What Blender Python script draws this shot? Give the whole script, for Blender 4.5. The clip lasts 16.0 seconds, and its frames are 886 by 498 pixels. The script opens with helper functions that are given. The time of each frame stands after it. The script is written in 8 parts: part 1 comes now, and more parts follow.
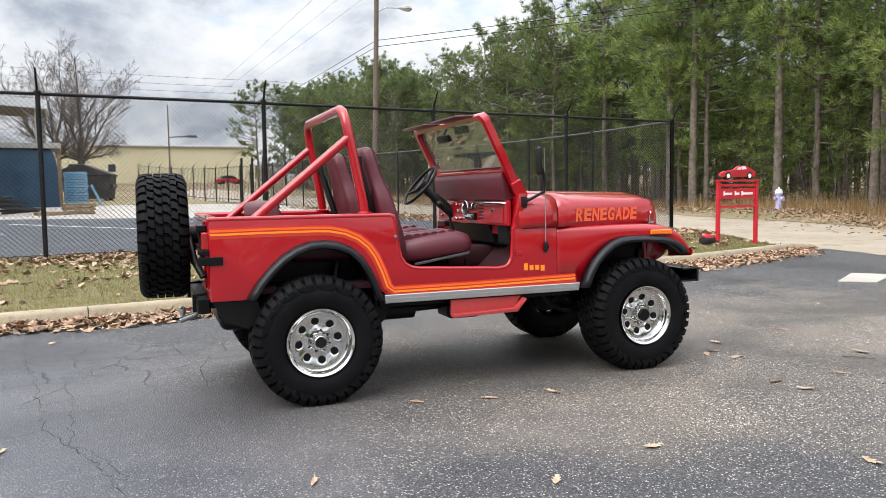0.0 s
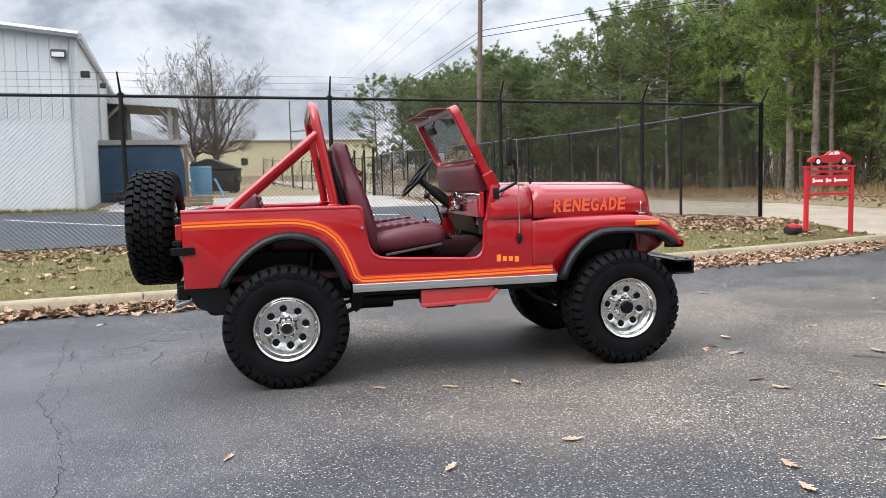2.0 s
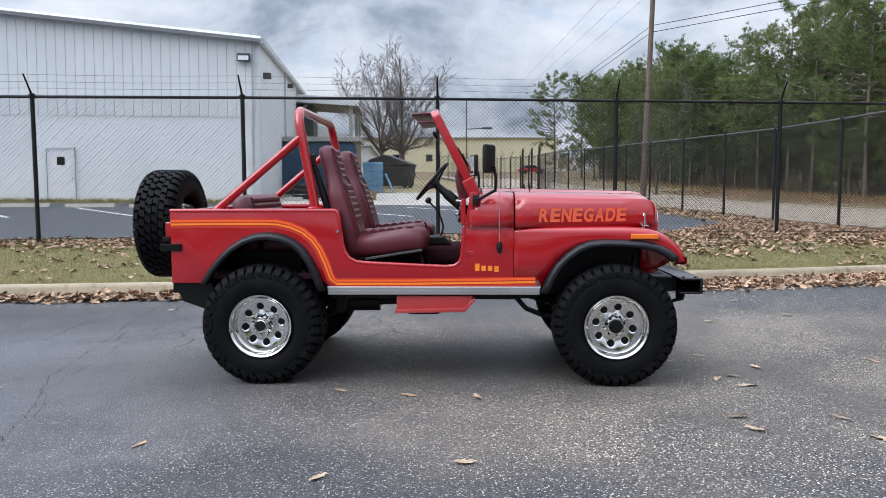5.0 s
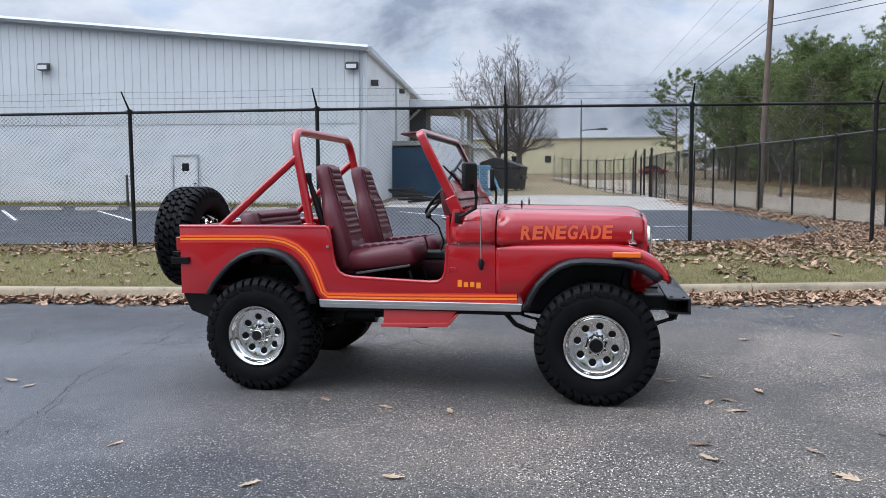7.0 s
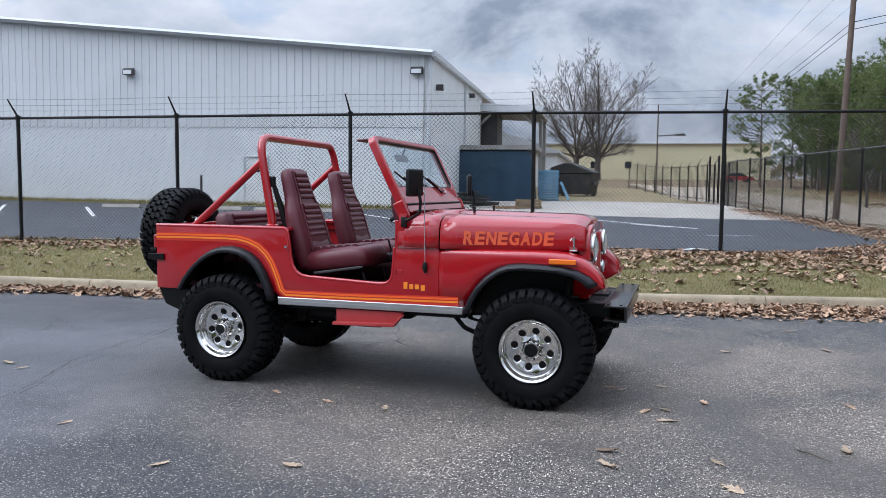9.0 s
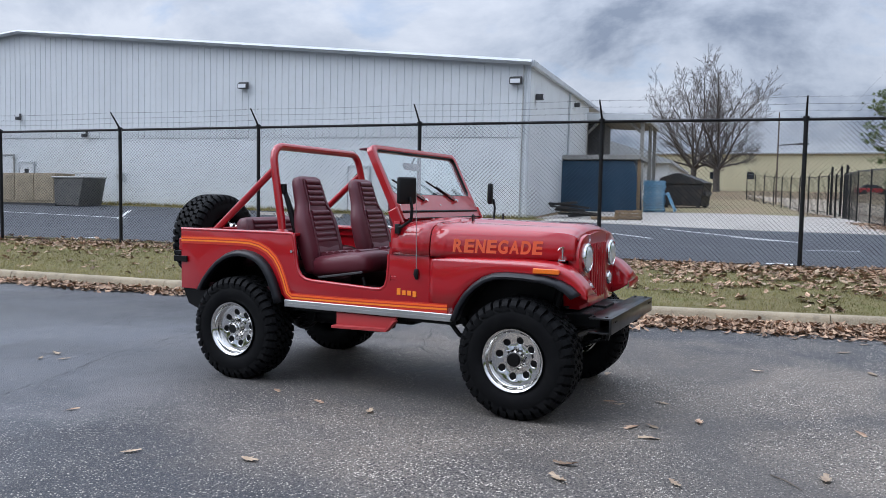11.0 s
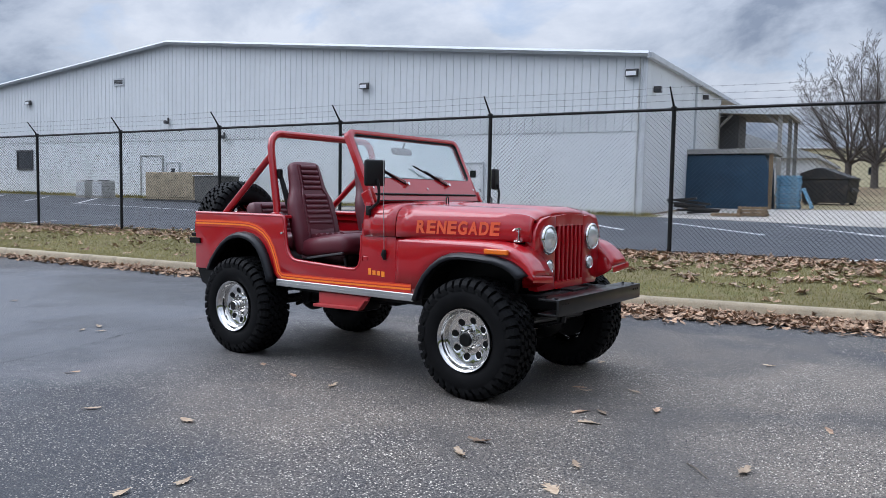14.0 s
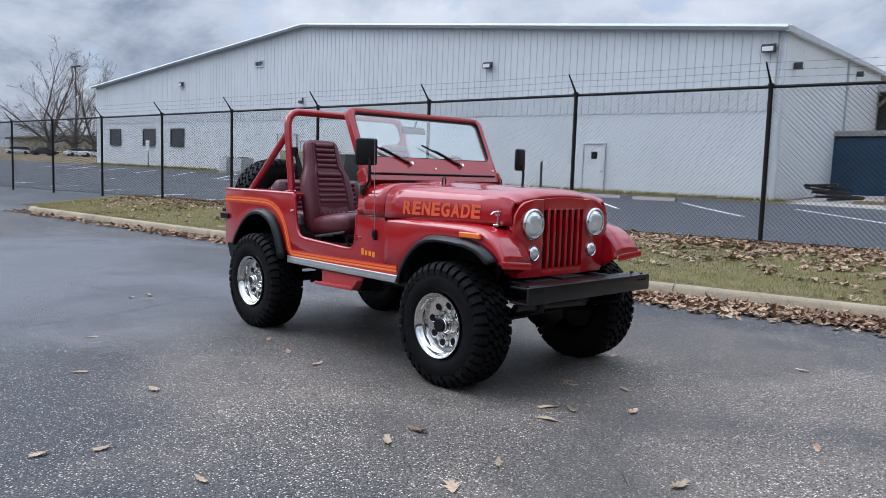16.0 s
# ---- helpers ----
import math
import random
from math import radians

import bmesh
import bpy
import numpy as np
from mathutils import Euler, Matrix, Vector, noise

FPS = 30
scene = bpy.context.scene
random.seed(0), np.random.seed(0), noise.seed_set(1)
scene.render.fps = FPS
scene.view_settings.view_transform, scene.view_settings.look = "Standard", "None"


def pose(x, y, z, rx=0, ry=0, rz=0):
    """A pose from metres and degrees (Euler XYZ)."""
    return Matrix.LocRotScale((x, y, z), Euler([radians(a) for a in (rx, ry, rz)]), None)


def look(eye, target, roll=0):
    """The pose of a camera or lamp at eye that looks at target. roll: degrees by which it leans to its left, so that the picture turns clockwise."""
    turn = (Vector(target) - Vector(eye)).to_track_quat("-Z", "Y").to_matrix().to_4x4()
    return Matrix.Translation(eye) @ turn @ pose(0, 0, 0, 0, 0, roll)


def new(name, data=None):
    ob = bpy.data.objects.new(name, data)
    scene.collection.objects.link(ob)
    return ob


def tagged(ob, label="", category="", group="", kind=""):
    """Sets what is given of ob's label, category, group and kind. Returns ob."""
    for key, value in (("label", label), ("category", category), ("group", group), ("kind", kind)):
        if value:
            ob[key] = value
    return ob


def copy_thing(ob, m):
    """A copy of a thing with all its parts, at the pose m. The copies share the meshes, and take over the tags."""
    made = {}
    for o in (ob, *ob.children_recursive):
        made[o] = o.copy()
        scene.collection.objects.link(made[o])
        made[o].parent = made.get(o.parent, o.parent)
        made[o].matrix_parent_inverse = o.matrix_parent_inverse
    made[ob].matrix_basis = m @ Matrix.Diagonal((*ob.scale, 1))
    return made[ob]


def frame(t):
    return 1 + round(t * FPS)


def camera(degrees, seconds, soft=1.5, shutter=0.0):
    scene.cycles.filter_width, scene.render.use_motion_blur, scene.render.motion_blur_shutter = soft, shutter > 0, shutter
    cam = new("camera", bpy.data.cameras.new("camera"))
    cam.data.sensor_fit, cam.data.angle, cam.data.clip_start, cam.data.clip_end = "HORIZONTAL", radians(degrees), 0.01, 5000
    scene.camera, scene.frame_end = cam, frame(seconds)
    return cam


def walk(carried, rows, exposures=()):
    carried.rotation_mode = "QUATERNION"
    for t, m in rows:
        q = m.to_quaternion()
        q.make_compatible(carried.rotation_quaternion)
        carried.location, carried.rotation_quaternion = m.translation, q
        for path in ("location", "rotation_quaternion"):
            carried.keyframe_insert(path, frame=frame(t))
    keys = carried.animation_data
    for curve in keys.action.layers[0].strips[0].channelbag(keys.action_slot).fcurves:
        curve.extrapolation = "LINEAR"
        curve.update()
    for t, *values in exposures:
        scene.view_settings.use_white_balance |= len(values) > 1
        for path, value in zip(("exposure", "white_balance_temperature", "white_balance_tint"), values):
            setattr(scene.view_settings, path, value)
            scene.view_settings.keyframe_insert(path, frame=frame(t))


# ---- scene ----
cam = camera(60.0, 16.0, soft=0.7)
PATH = [
    (0, (0.05, 0.082, 1.303), (0.925, 1.874, 1.157), -0.9),
    (0.5, (0.266, -0.068, 1.306), (1.071, 1.756, 1.15), -1.2),
    (1, (0.519, -0.14, 1.294), (1.244, 1.717, 1.133), -1.5),
    (1.5, (0.76, -0.311, 1.301), (1.408, 1.574, 1.135), -1.8),
    (2, (0.975, -0.388, 1.298), (1.55, 1.52, 1.132), -1.5),
    (2.5, (1.203, -0.422, 1.319), (1.702, 1.508, 1.158), -1.1),
    (3, (1.448, -0.524, 1.322), (1.878, 1.424, 1.17), -0.6),
    (5.5, (2.612, -0.553, 1.345), (2.625, 1.44, 1.178), -0.3),
    (6, (2.86, -0.64, 1.398), (2.783, 1.352, 1.232), -0.4),
    (6.5, (3.08, -0.624, 1.436), (2.924, 1.363, 1.272), -0.5),
    (7, (3.31, -0.619, 1.441), (3.096, 1.363, 1.28), -0.4),
    (7.5, (3.592, -0.689, 1.446), (3.333, 1.288, 1.287), -0.3),
    (8, (3.798, -0.67, 1.446), (3.492, 1.3, 1.287), -0.1),
    (10.5, (4.923, -0.539, 1.469), (4.294, 1.355, 1.337), 1.1),
    (11, (5.092, -0.451, 1.452), (4.386, 1.416, 1.322), 1.0),
    (11.5, (5.33, -0.414, 1.443), (4.545, 1.421, 1.315), 1.0),
    (12, (5.579, -0.392, 1.446), (4.733, 1.415, 1.313), 0.9),
    (12.5, (5.73, -0.309, 1.445), (4.836, 1.475, 1.308), 1.0),
    (13, (5.901, -0.264, 1.452), (4.969, 1.5, 1.316), 0.9),
    (13.5, (6.091, -0.22, 1.446), (5.119, 1.522, 1.308), 0.9),
    (14, (6.22, 0.004, 1.352), (5.194, 1.715, 1.213), 0.9),
    (14.5, (6.378, 0.195, 1.371), (5.287, 1.864, 1.219), 1.1),
    (15, (6.648, 0.351, 1.38), (5.481, 1.967, 1.213), 1.2),
    (15.5, (6.788, 0.556, 1.373), (5.545, 2.112, 1.189), 1.6),
    (16, (6.972, 0.747, 1.376), (5.662, 2.245, 1.178), 1.8),
]
walk(cam, [(t, look(eye, target, roll)) for t, eye, target, roll in PATH],
     exposures=[(0.0, 1.02, 6480, 11), (3.0, 0.87, 6140, 12), (5.5, 0.66, 5860, 11), (8.0, 0.54, 5740, 12), (10.5, 0.44, 5690, 12), (16.0, 0.42, 5680, 12)])

# ---- sky, sun ----
SUN_AZ, SUN_EL = 245.0, 47.0   # compass-like angle of the sun, degrees from +y clockwise
world = bpy.data.worlds.new("overcast_sky")
scene.world = world
world.use_nodes = True
wn, wl = world.node_tree.nodes, world.node_tree.links
wn.clear()


def wnode(kind, **kw):
    n = wn.new(kind)
    for k, v in kw.items():
        n.inputs[k].default_value = v
    return n


w_out = wn.new("ShaderNodeOutputWorld")
w_bg = wnode("ShaderNodeBackground", Strength=1.0)
sky = wn.new("ShaderNodeTexSky")
sky.sky_type = "NISHITA"
sky.sun_disc = False
sky.sun_elevation = radians(SUN_EL)
sky.sun_rotation = radians(SUN_AZ)
w_tc = wn.new("ShaderNodeTexCoord")
w_sep = wn.new("ShaderNodeSeparateXYZ")
wl.new(w_tc.outputs["Generated"], w_sep.inputs[0])
# clouds lie on a level sheet: project the direction onto it
w_den = wn.new("ShaderNodeMath"); w_den.operation = "MAXIMUM"; w_den.inputs[1].default_value = 0.0
wl.new(w_sep.outputs["Z"], w_den.inputs[0])
w_add = wn.new("ShaderNodeMath"); w_add.operation = "ADD"; w_add.inputs[1].default_value = 0.42
wl.new(w_den.outputs[0], w_add.inputs[0])
w_px = wn.new("ShaderNodeMath"); w_px.operation = "DIVIDE"
w_py = wn.new("ShaderNodeMath"); w_py.operation = "DIVIDE"
wl.new(w_sep.outputs["X"], w_px.inputs[0]); wl.new(w_add.outputs[0], w_px.inputs[1])
wl.new(w_sep.outputs["Y"], w_py.inputs[0]); wl.new(w_add.outputs[0], w_py.inputs[1])
w_com = wn.new("ShaderNodeCombineXYZ")
wl.new(w_px.outputs[0], w_com.inputs[0]); wl.new(w_py.outputs[0], w_com.inputs[1])
w_map = wn.new("ShaderNodeMapping")
w_map.inputs["Location"].default_value = (0.35, 1.3, 0.0)
w_map.inputs["Scale"].default_value = (1.7, 1.9, 1.0)
wl.new(w_com.outputs[0], w_map.inputs[0])
w_n1 = wnode("ShaderNodeTexNoise", Scale=1.0, Detail=9.0, Roughness=0.6, Distortion=0.25)
wl.new(w_map.outputs[0], w_n1.inputs["Vector"])
w_r = wn.new("ShaderNodeValToRGB")
w_r.color_ramp.elements[0].position = 0.39
w_r.color_ramp.elements[0].color = (0.22, 0.245, 0.285, 1)
w_r.color_ramp.elements[1].position = 0.63
w_r.color_ramp.elements[1].color = (0.6, 0.6, 0.595, 1)
w_e = w_r.color_ramp.elements.new(0.49)
w_e.color = (0.42, 0.44, 0.465, 1)
wl.new(w_n1.outputs["Fac"], w_r.inputs[0])
w_skyk = wn.new("ShaderNodeMixRGB"); w_skyk.blend_type = "MULTIPLY"; w_skyk.inputs[0].default_value = 1.0
w_skyk.inputs[2].default_value = (0.1, 0.1, 0.1, 1)
wl.new(sky.outputs[0], w_skyk.inputs[1])
w_mix = wn.new("ShaderNodeMixRGB")
# small blue gaps between the clouds
w_n2 = wnode("ShaderNodeTexNoise", Scale=2.1, Detail=6.0, Roughness=0.55, Distortion=0.4)
wl.new(w_map.outputs[0], w_n2.inputs["Vector"])
w_gap = wn.new("ShaderNodeMapRange")
for w_k, w_v in (("From Min", 0.56), ("From Max", 0.68), ("To Min", 0.97), ("To Max", 0.55)):
    w_gap.inputs[w_k].default_value = w_v
wl.new(w_n2.outputs["Fac"], w_gap.inputs["Value"])
wl.new(w_gap.outputs[0], w_mix.inputs[0])
wl.new(w_skyk.outputs[0], w_mix.inputs[1])
wl.new(w_r.outputs[0], w_mix.inputs[2])
# an overcast sky is brightest overhead
w_top = wn.new("ShaderNodeMath"); w_top.operation = "MULTIPLY_ADD"
w_top.inputs[1].default_value, w_top.inputs[2].default_value = 3.2, 0.84
w_pow = wn.new("ShaderNodeMath"); w_pow.operation = "POWER"; w_pow.inputs[1].default_value = 1.9
wl.new(w_den.outputs[0], w_pow.inputs[0])
wl.new(w_pow.outputs[0], w_top.inputs[0])
wl.new(w_top.outputs[0], w_bg.inputs["Strength"])
wl.new(w_mix.outputs[0], w_bg.inputs[0])
wl.new(w_bg.outputs[0], w_out.inputs[0])

sun_data = bpy.data.lights.new("sun", "SUN")
sun_data.energy, sun_data.angle, sun_data.color = 1.4, radians(50), (1.0, 0.965, 0.91)
sun = new("sun", sun_data)
sun.matrix_world = look((0, 0, 30), (-30 * math.sin(radians(SUN_AZ)), -30 * math.cos(radians(SUN_AZ)), 30 - 30 * math.tan(radians(SUN_EL))))

# ---- materials ----
def material(name, base, rough=0.6, metal=0.0, spots=(), bump=(), coat=0.0, spec=0.5, rough_var=None, coords="Object", rand=0.0):
    """A node material. spots: (scale, low, high, colour, amount, detail) noise layers laid over the base;
    bump: (scale, strength, distance); rough_var: (scale, to)."""
    m = bpy.data.materials.new(name)
    m.use_nodes = True
    nt, nd, ln = m.node_tree, m.node_tree.nodes, m.node_tree.links
    b = nd["Principled BSDF"]
    b.inputs["Base Color"].default_value = (*base, 1)
    b.inputs["Roughness"].default_value = rough
    b.inputs["Metallic"].default_value = metal
    b.inputs["Specular IOR Level"].default_value = spec
    b.inputs["Coat Weight"].default_value = coat
    b.inputs["Coat Roughness"].default_value = 0.04
    tc = nd.new("ShaderNodeTexCoord")
    src = tc.outputs[coords]
    last = None
    for scale, lo, hi, col, amount, detail in spots:
        n = nd.new("ShaderNodeTexNoise")
        n.inputs["Scale"].default_value, n.inputs["Detail"].default_value = scale, detail
        ln.new(src, n.inputs["Vector"])
        r = nd.new("ShaderNodeMapRange")
        r.inputs["From Min"].default_value, r.inputs["From Max"].default_value, r.inputs["To Max"].default_value = lo, hi, amount
        ln.new(n.outputs["Fac"], r.inputs["Value"])
        mx = nd.new("ShaderNodeMixRGB")
        mx.inputs[1].default_value = (*base, 1)
        mx.inputs[2].default_value = (*col, 1)
        ln.new(r.outputs[0], mx.inputs[0])
        if last:
            ln.new(last, mx.inputs[1])
        last = mx.outputs[0]
    if rand:
        oi = nd.new("ShaderNodeObjectInfo")
        ge = nd.new("ShaderNodeNewGeometry")
        ad = nd.new("ShaderNodeMath"); ad.operation = "ADD"
        fr = nd.new("ShaderNodeMath"); fr.operation = "FRACT"
        ln.new(oi.outputs["Random"], ad.inputs[0]); ln.new(ge.outputs["Random Per Island"], ad.inputs[1]); ln.new(ad.outputs[0], fr.inputs[0])
        hs = nd.new("ShaderNodeHueSaturation")
        mr = nd.new("ShaderNodeMapRange")
        mr.inputs["To Min"].default_value, mr.inputs["To Max"].default_value = 1 - rand, 1 + rand
        ln.new(fr.outputs[0], mr.inputs["Value"])
        ln.new(mr.outputs[0], hs.inputs["Value"])
        hs.inputs["Color"].default_value = (*base, 1)
        if last:
            ln.new(last, hs.inputs["Color"])
        last = hs.outputs[0]
    if last:
        ln.new(last, b.inputs["Base Color"])
    if rough_var:
        n = nd.new("ShaderNodeTexNoise")
        n.inputs["Scale"].default_value, n.inputs["Detail"].default_value = rough_var[0], 4
        ln.new(src, n.inputs["Vector"])
        r = nd.new("ShaderNodeMapRange")
        r.inputs["From Min"].default_value, r.inputs["From Max"].default_value = 0.35, 0.65
        r.inputs["To Min"].default_value, r.inputs["To Max"].default_value = rough, rough_var[1]
        ln.new(n.outputs["Fac"], r.inputs["Value"])
        ln.new(r.outputs[0], b.inputs["Roughness"])
    prev = None
    for scale, strength, dist in bump:
        n = nd.new("ShaderNodeTexNoise")
        n.inputs["Scale"].default_value, n.inputs["Detail"].default_value = scale, 3
        ln.new(src, n.inputs["Vector"])
        bp = nd.new("ShaderNodeBump")
        bp.inputs["Strength"].default_value, bp.inputs["Distance"].default_value = strength, dist
        ln.new(n.outputs["Fac"], bp.inputs["Height"])
        if prev:
            ln.new(prev, bp.inputs["Normal"])
        prev = bp.outputs["Normal"]
    if prev:
        ln.new(prev, b.inputs["Normal"])
    return m


def asphalt_material(name, base, stone, crack_scale, wet, tan=1.0):
    """Worn asphalt: pale stones in dark binder, damp patches, wandering cracks, painted shade under the car."""
    m = material(name, base, 0.6, spec=0.5)
    nd, ln = m.node_tree.nodes, m.node_tree.links
    b = nd["Principled BSDF"]
    tc = nd.new("ShaderNodeTexCoord")
    src = tc.outputs["Object"]

    def noise_node(scale, detail, rough=0.5, dist=0.0):
        n = nd.new("ShaderNodeTexNoise")
        for k, v in (("Scale", scale), ("Detail", detail), ("Roughness", rough), ("Distortion", dist)):
            n.inputs[k].default_value = v
        ln.new(src, n.inputs["Vector"])
        return n.outputs["Fac"]

    def ranged(value, a, c, lo=0.0, hi=1.0):
        r = nd.new("ShaderNodeMapRange")
        for k, v in (("From Min", a), ("From Max", c), ("To Min", lo), ("To Max", hi)):
            r.inputs[k].default_value = v
        ln.new(value, r.inputs["Value"])
        return r.outputs[0]

    def mixed(fac, one, two):
        mx = nd.new("ShaderNodeMixRGB")
        for i, v in ((0, fac), (1, one), (2, two)):
            if isinstance(v, tuple):
                mx.inputs[i].default_value = (*v, 1)
            else:
                ln.new(v, mx.inputs[i])
        return mx.outputs[0]

    def times(a, c):
        mt = nd.new("ShaderNodeMath"); mt.operation = "MULTIPLY"
        for i, v in ((0, a), (1, c)):
            if isinstance(v, float):
                mt.inputs[i].default_value = v
            else:
                ln.new(v, mt.inputs[i])
        return mt.outputs[0]

    def cells_of(scale):
        vn = nd.new("ShaderNodeTexVoronoi")
        vn.inputs["Scale"].default_value = scale
        ln.new(src, vn.inputs["Vector"])
        sp = nd.new("ShaderNodeSeparateColor")
        ln.new(vn.outputs["Color"], sp.inputs[0])
        return vn.outputs["Distance"], sp.outputs[0], sp.outputs[1]

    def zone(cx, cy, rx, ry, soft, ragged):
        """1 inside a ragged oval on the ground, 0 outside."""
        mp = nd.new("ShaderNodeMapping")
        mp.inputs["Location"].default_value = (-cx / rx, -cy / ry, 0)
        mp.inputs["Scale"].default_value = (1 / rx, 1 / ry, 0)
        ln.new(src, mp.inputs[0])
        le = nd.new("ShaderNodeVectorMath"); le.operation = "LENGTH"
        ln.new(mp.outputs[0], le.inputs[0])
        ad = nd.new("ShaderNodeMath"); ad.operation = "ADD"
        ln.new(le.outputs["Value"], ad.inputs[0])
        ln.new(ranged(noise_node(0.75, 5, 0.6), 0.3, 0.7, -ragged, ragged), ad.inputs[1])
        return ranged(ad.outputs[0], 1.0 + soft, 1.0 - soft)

    d1, c1, c2 = cells_of(100.0)
    d2, c3, c4 = cells_of(155.0)
    tan_zone = times(zone(4.7, 5.3, 4.1, 2.35, 0.3, 0.35), tan)
    rough_zone = times(ranged(noise_node(0.5, 5, 0.6), 0.4, 0.6, 0.6, 1.0), ranged(tan_zone, 0.0, 1.0, 0.72, 1.0))
    smooth_zone = zone(-3.2, 4.8, 4.6, 3.3, 0.25, 0.25)
    tone = mixed(tan_zone, base, (base[0] * 3.75, base[1] * 3.05, base[2] * 2.2))
    tone = mixed(ranged(noise_node(1.9, 5, 0.6), 0.4, 0.68, 0.0, 0.3), tone, tuple(v * 0.68 for v in base))
    grain = mixed(times(ranged(c3, 0.0, 0.6, 0.85, 0.0), rough_zone), tone, tuple(v * 0.2 for v in base))
    grain = mixed(times(ranged(c4, 0.6, 1.0, 0.0, 0.5), rough_zone), grain, tuple(v * 0.6 for v in stone))
    gaps = mixed(times(ranged(noise_node(66.0, 3), 0.53, 0.6, 0.0, 0.9), rough_zone), grain, tuple(v * 0.2 for v in base))
    pale = times(times(ranged(c1, 0.84, 0.87), ranged(d1, 0.5, 0.4)), rough_zone)
    col = mixed(pale, gaps, stone)
    # sealed stretch: own bluer tone, plus sky sheen put into the colour
    col = mixed(times(smooth_zone, 0.5), col, (base[0] * 1.7, base[1] * 1.78, base[2] * 1.9))
    col = mixed(times(zone(-2.3, 7.2, 2.4, 0.95, 0.2, 0.25), 0.7 * tan), col, tuple(v * 0.5 for v in base))
    # oval darkened under the car: its shade put into the colour
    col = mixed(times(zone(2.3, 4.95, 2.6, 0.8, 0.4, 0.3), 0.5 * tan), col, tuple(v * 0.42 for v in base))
    # cracks: cell edges bent by noise, broken up by a second noise
    bent = nd.new("ShaderNodeMixRGB"); bent.blend_type = "ADD"; bent.inputs[0].default_value = 0.16
    wob = nd.new("ShaderNodeTexNoise"); wob.inputs["Scale"].default_value, wob.inputs["Detail"].default_value = 2.3, 6
    ln.new(src, wob.inputs["Vector"])
    ln.new(src, bent.inputs[1]); ln.new(wob.outputs["Color"], bent.inputs[2])
    cells = nd.new("ShaderNodeTexVoronoi"); cells.feature = "DISTANCE_TO_EDGE"; cells.inputs["Scale"].default_value = crack_scale
    ln.new(bent.outputs[0], cells.inputs["Vector"])
    crack = times(ranged(cells.outputs["Distance"], 0.012 if tan else 0.0035, 0.004 if tan else 0.0012), ranged(noise_node(0.55, 3), 0.3 if tan else 0.47, 0.4 if tan else 0.55))
    if tan:
        crack = times(crack, zone(0.6, 6.7, 2.6, 1.0, 0.3, 0.4))
    if crack_scale:
        col = mixed(times(crack, 0.8), col, (0.012, 0.012, 0.013))
    damp = ranged(noise_node(0.42, 6, 0.62, 0.5), 0.48, 0.6, 0.0, wet)
    col = mixed(damp, col, tuple(v * 0.55 for v in base))
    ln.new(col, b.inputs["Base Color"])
    sheen = nd.new("ShaderNodeMath"); sheen.operation = "MULTIPLY_ADD"; sheen.inputs[1].default_value = -0.25
    ln.new(smooth_zone, sheen.inputs[0]); ln.new(ranged(damp, 0.0, 1.0, 0.68, 0.42), sheen.inputs[2])
    ln.new(sheen.outputs[0], b.inputs["Roughness"])
    ln.new(ranged(smooth_zone, 0.0, 1.0, 0.3 if tan else 0.4, 0.62), b.inputs["Specular IOR Level"])
    h = nd.new("ShaderNodeBump"); h.inputs["Strength"].default_value, h.inputs["Distance"].default_value = 0.7, 0.006
    ln.new(times(d1, -1.0), h.inputs["Height"])
    h2 = nd.new("ShaderNodeBump"); h2.inputs["Strength"].default_value, h2.inputs["Distance"].default_value = 0.7, 0.01
    ln.new(times(crack, -1.0), h2.inputs["Height"]); ln.new(h.outputs[0], h2.inputs["Normal"])
    ln.new(h2.outputs[0], b.inputs["Normal"])
    return m


M = {}
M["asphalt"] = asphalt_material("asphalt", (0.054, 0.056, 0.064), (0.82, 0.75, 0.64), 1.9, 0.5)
M["lot_asphalt"] = asphalt_material("lot_asphalt", (0.058, 0.063, 0.075), (0.24, 0.24, 0.24), 0.3, 0.4, 0.0)
M["gravel_road"] = material("gravel_road", (0.37, 0.31, 0.235), 0.95, spots=[(0.5, 0.4, 0.65, (0.46, 0.395, 0.31), 0.8, 5), (40, 0.4, 0.7, (0.2, 0.17, 0.13), 0.6, 3), (1.6, 0.55, 0.7, (0.22, 0.15, 0.09), 0.6, 6)], bump=[(60, 0.5, 0.02)])
M["concrete"] = material("concrete", (0.4, 0.37, 0.33), 0.9, spots=[(0.7, 0.42, 0.66, (0.27, 0.25, 0.22), 0.8, 6), (35, 0.4, 0.7, (0.5, 0.46, 0.4), 0.4, 3)], bump=[(80, 0.3, 0.01)])
M["kerb"] = material("kerb_concrete", (0.37, 0.3, 0.2), 0.92, spots=[(1.7, 0.4, 0.65, (0.22, 0.18, 0.12), 0.75, 6), (60, 0.42, 0.7, (0.46, 0.41, 0.32), 0.5, 3), (9, 0.55, 0.7, (0.14, 0.12, 0.09), 0.5, 5)], bump=[(90, 0.45, 0.008)], coords="Object")
M["turf"] = material("turf", (0.165, 0.14, 0.056), 1.0, spots=[(0.55, 0.4, 0.62, (0.165, 0.155, 0.05), 0.85, 6), (5, 0.42, 0.68, (0.27, 0.21, 0.11), 0.75, 6), (70, 0.4, 0.7, (0.07, 0.075, 0.03), 0.7, 3)], bump=[(60, 0.8, 0.03), (14, 0.5, 0.05)])
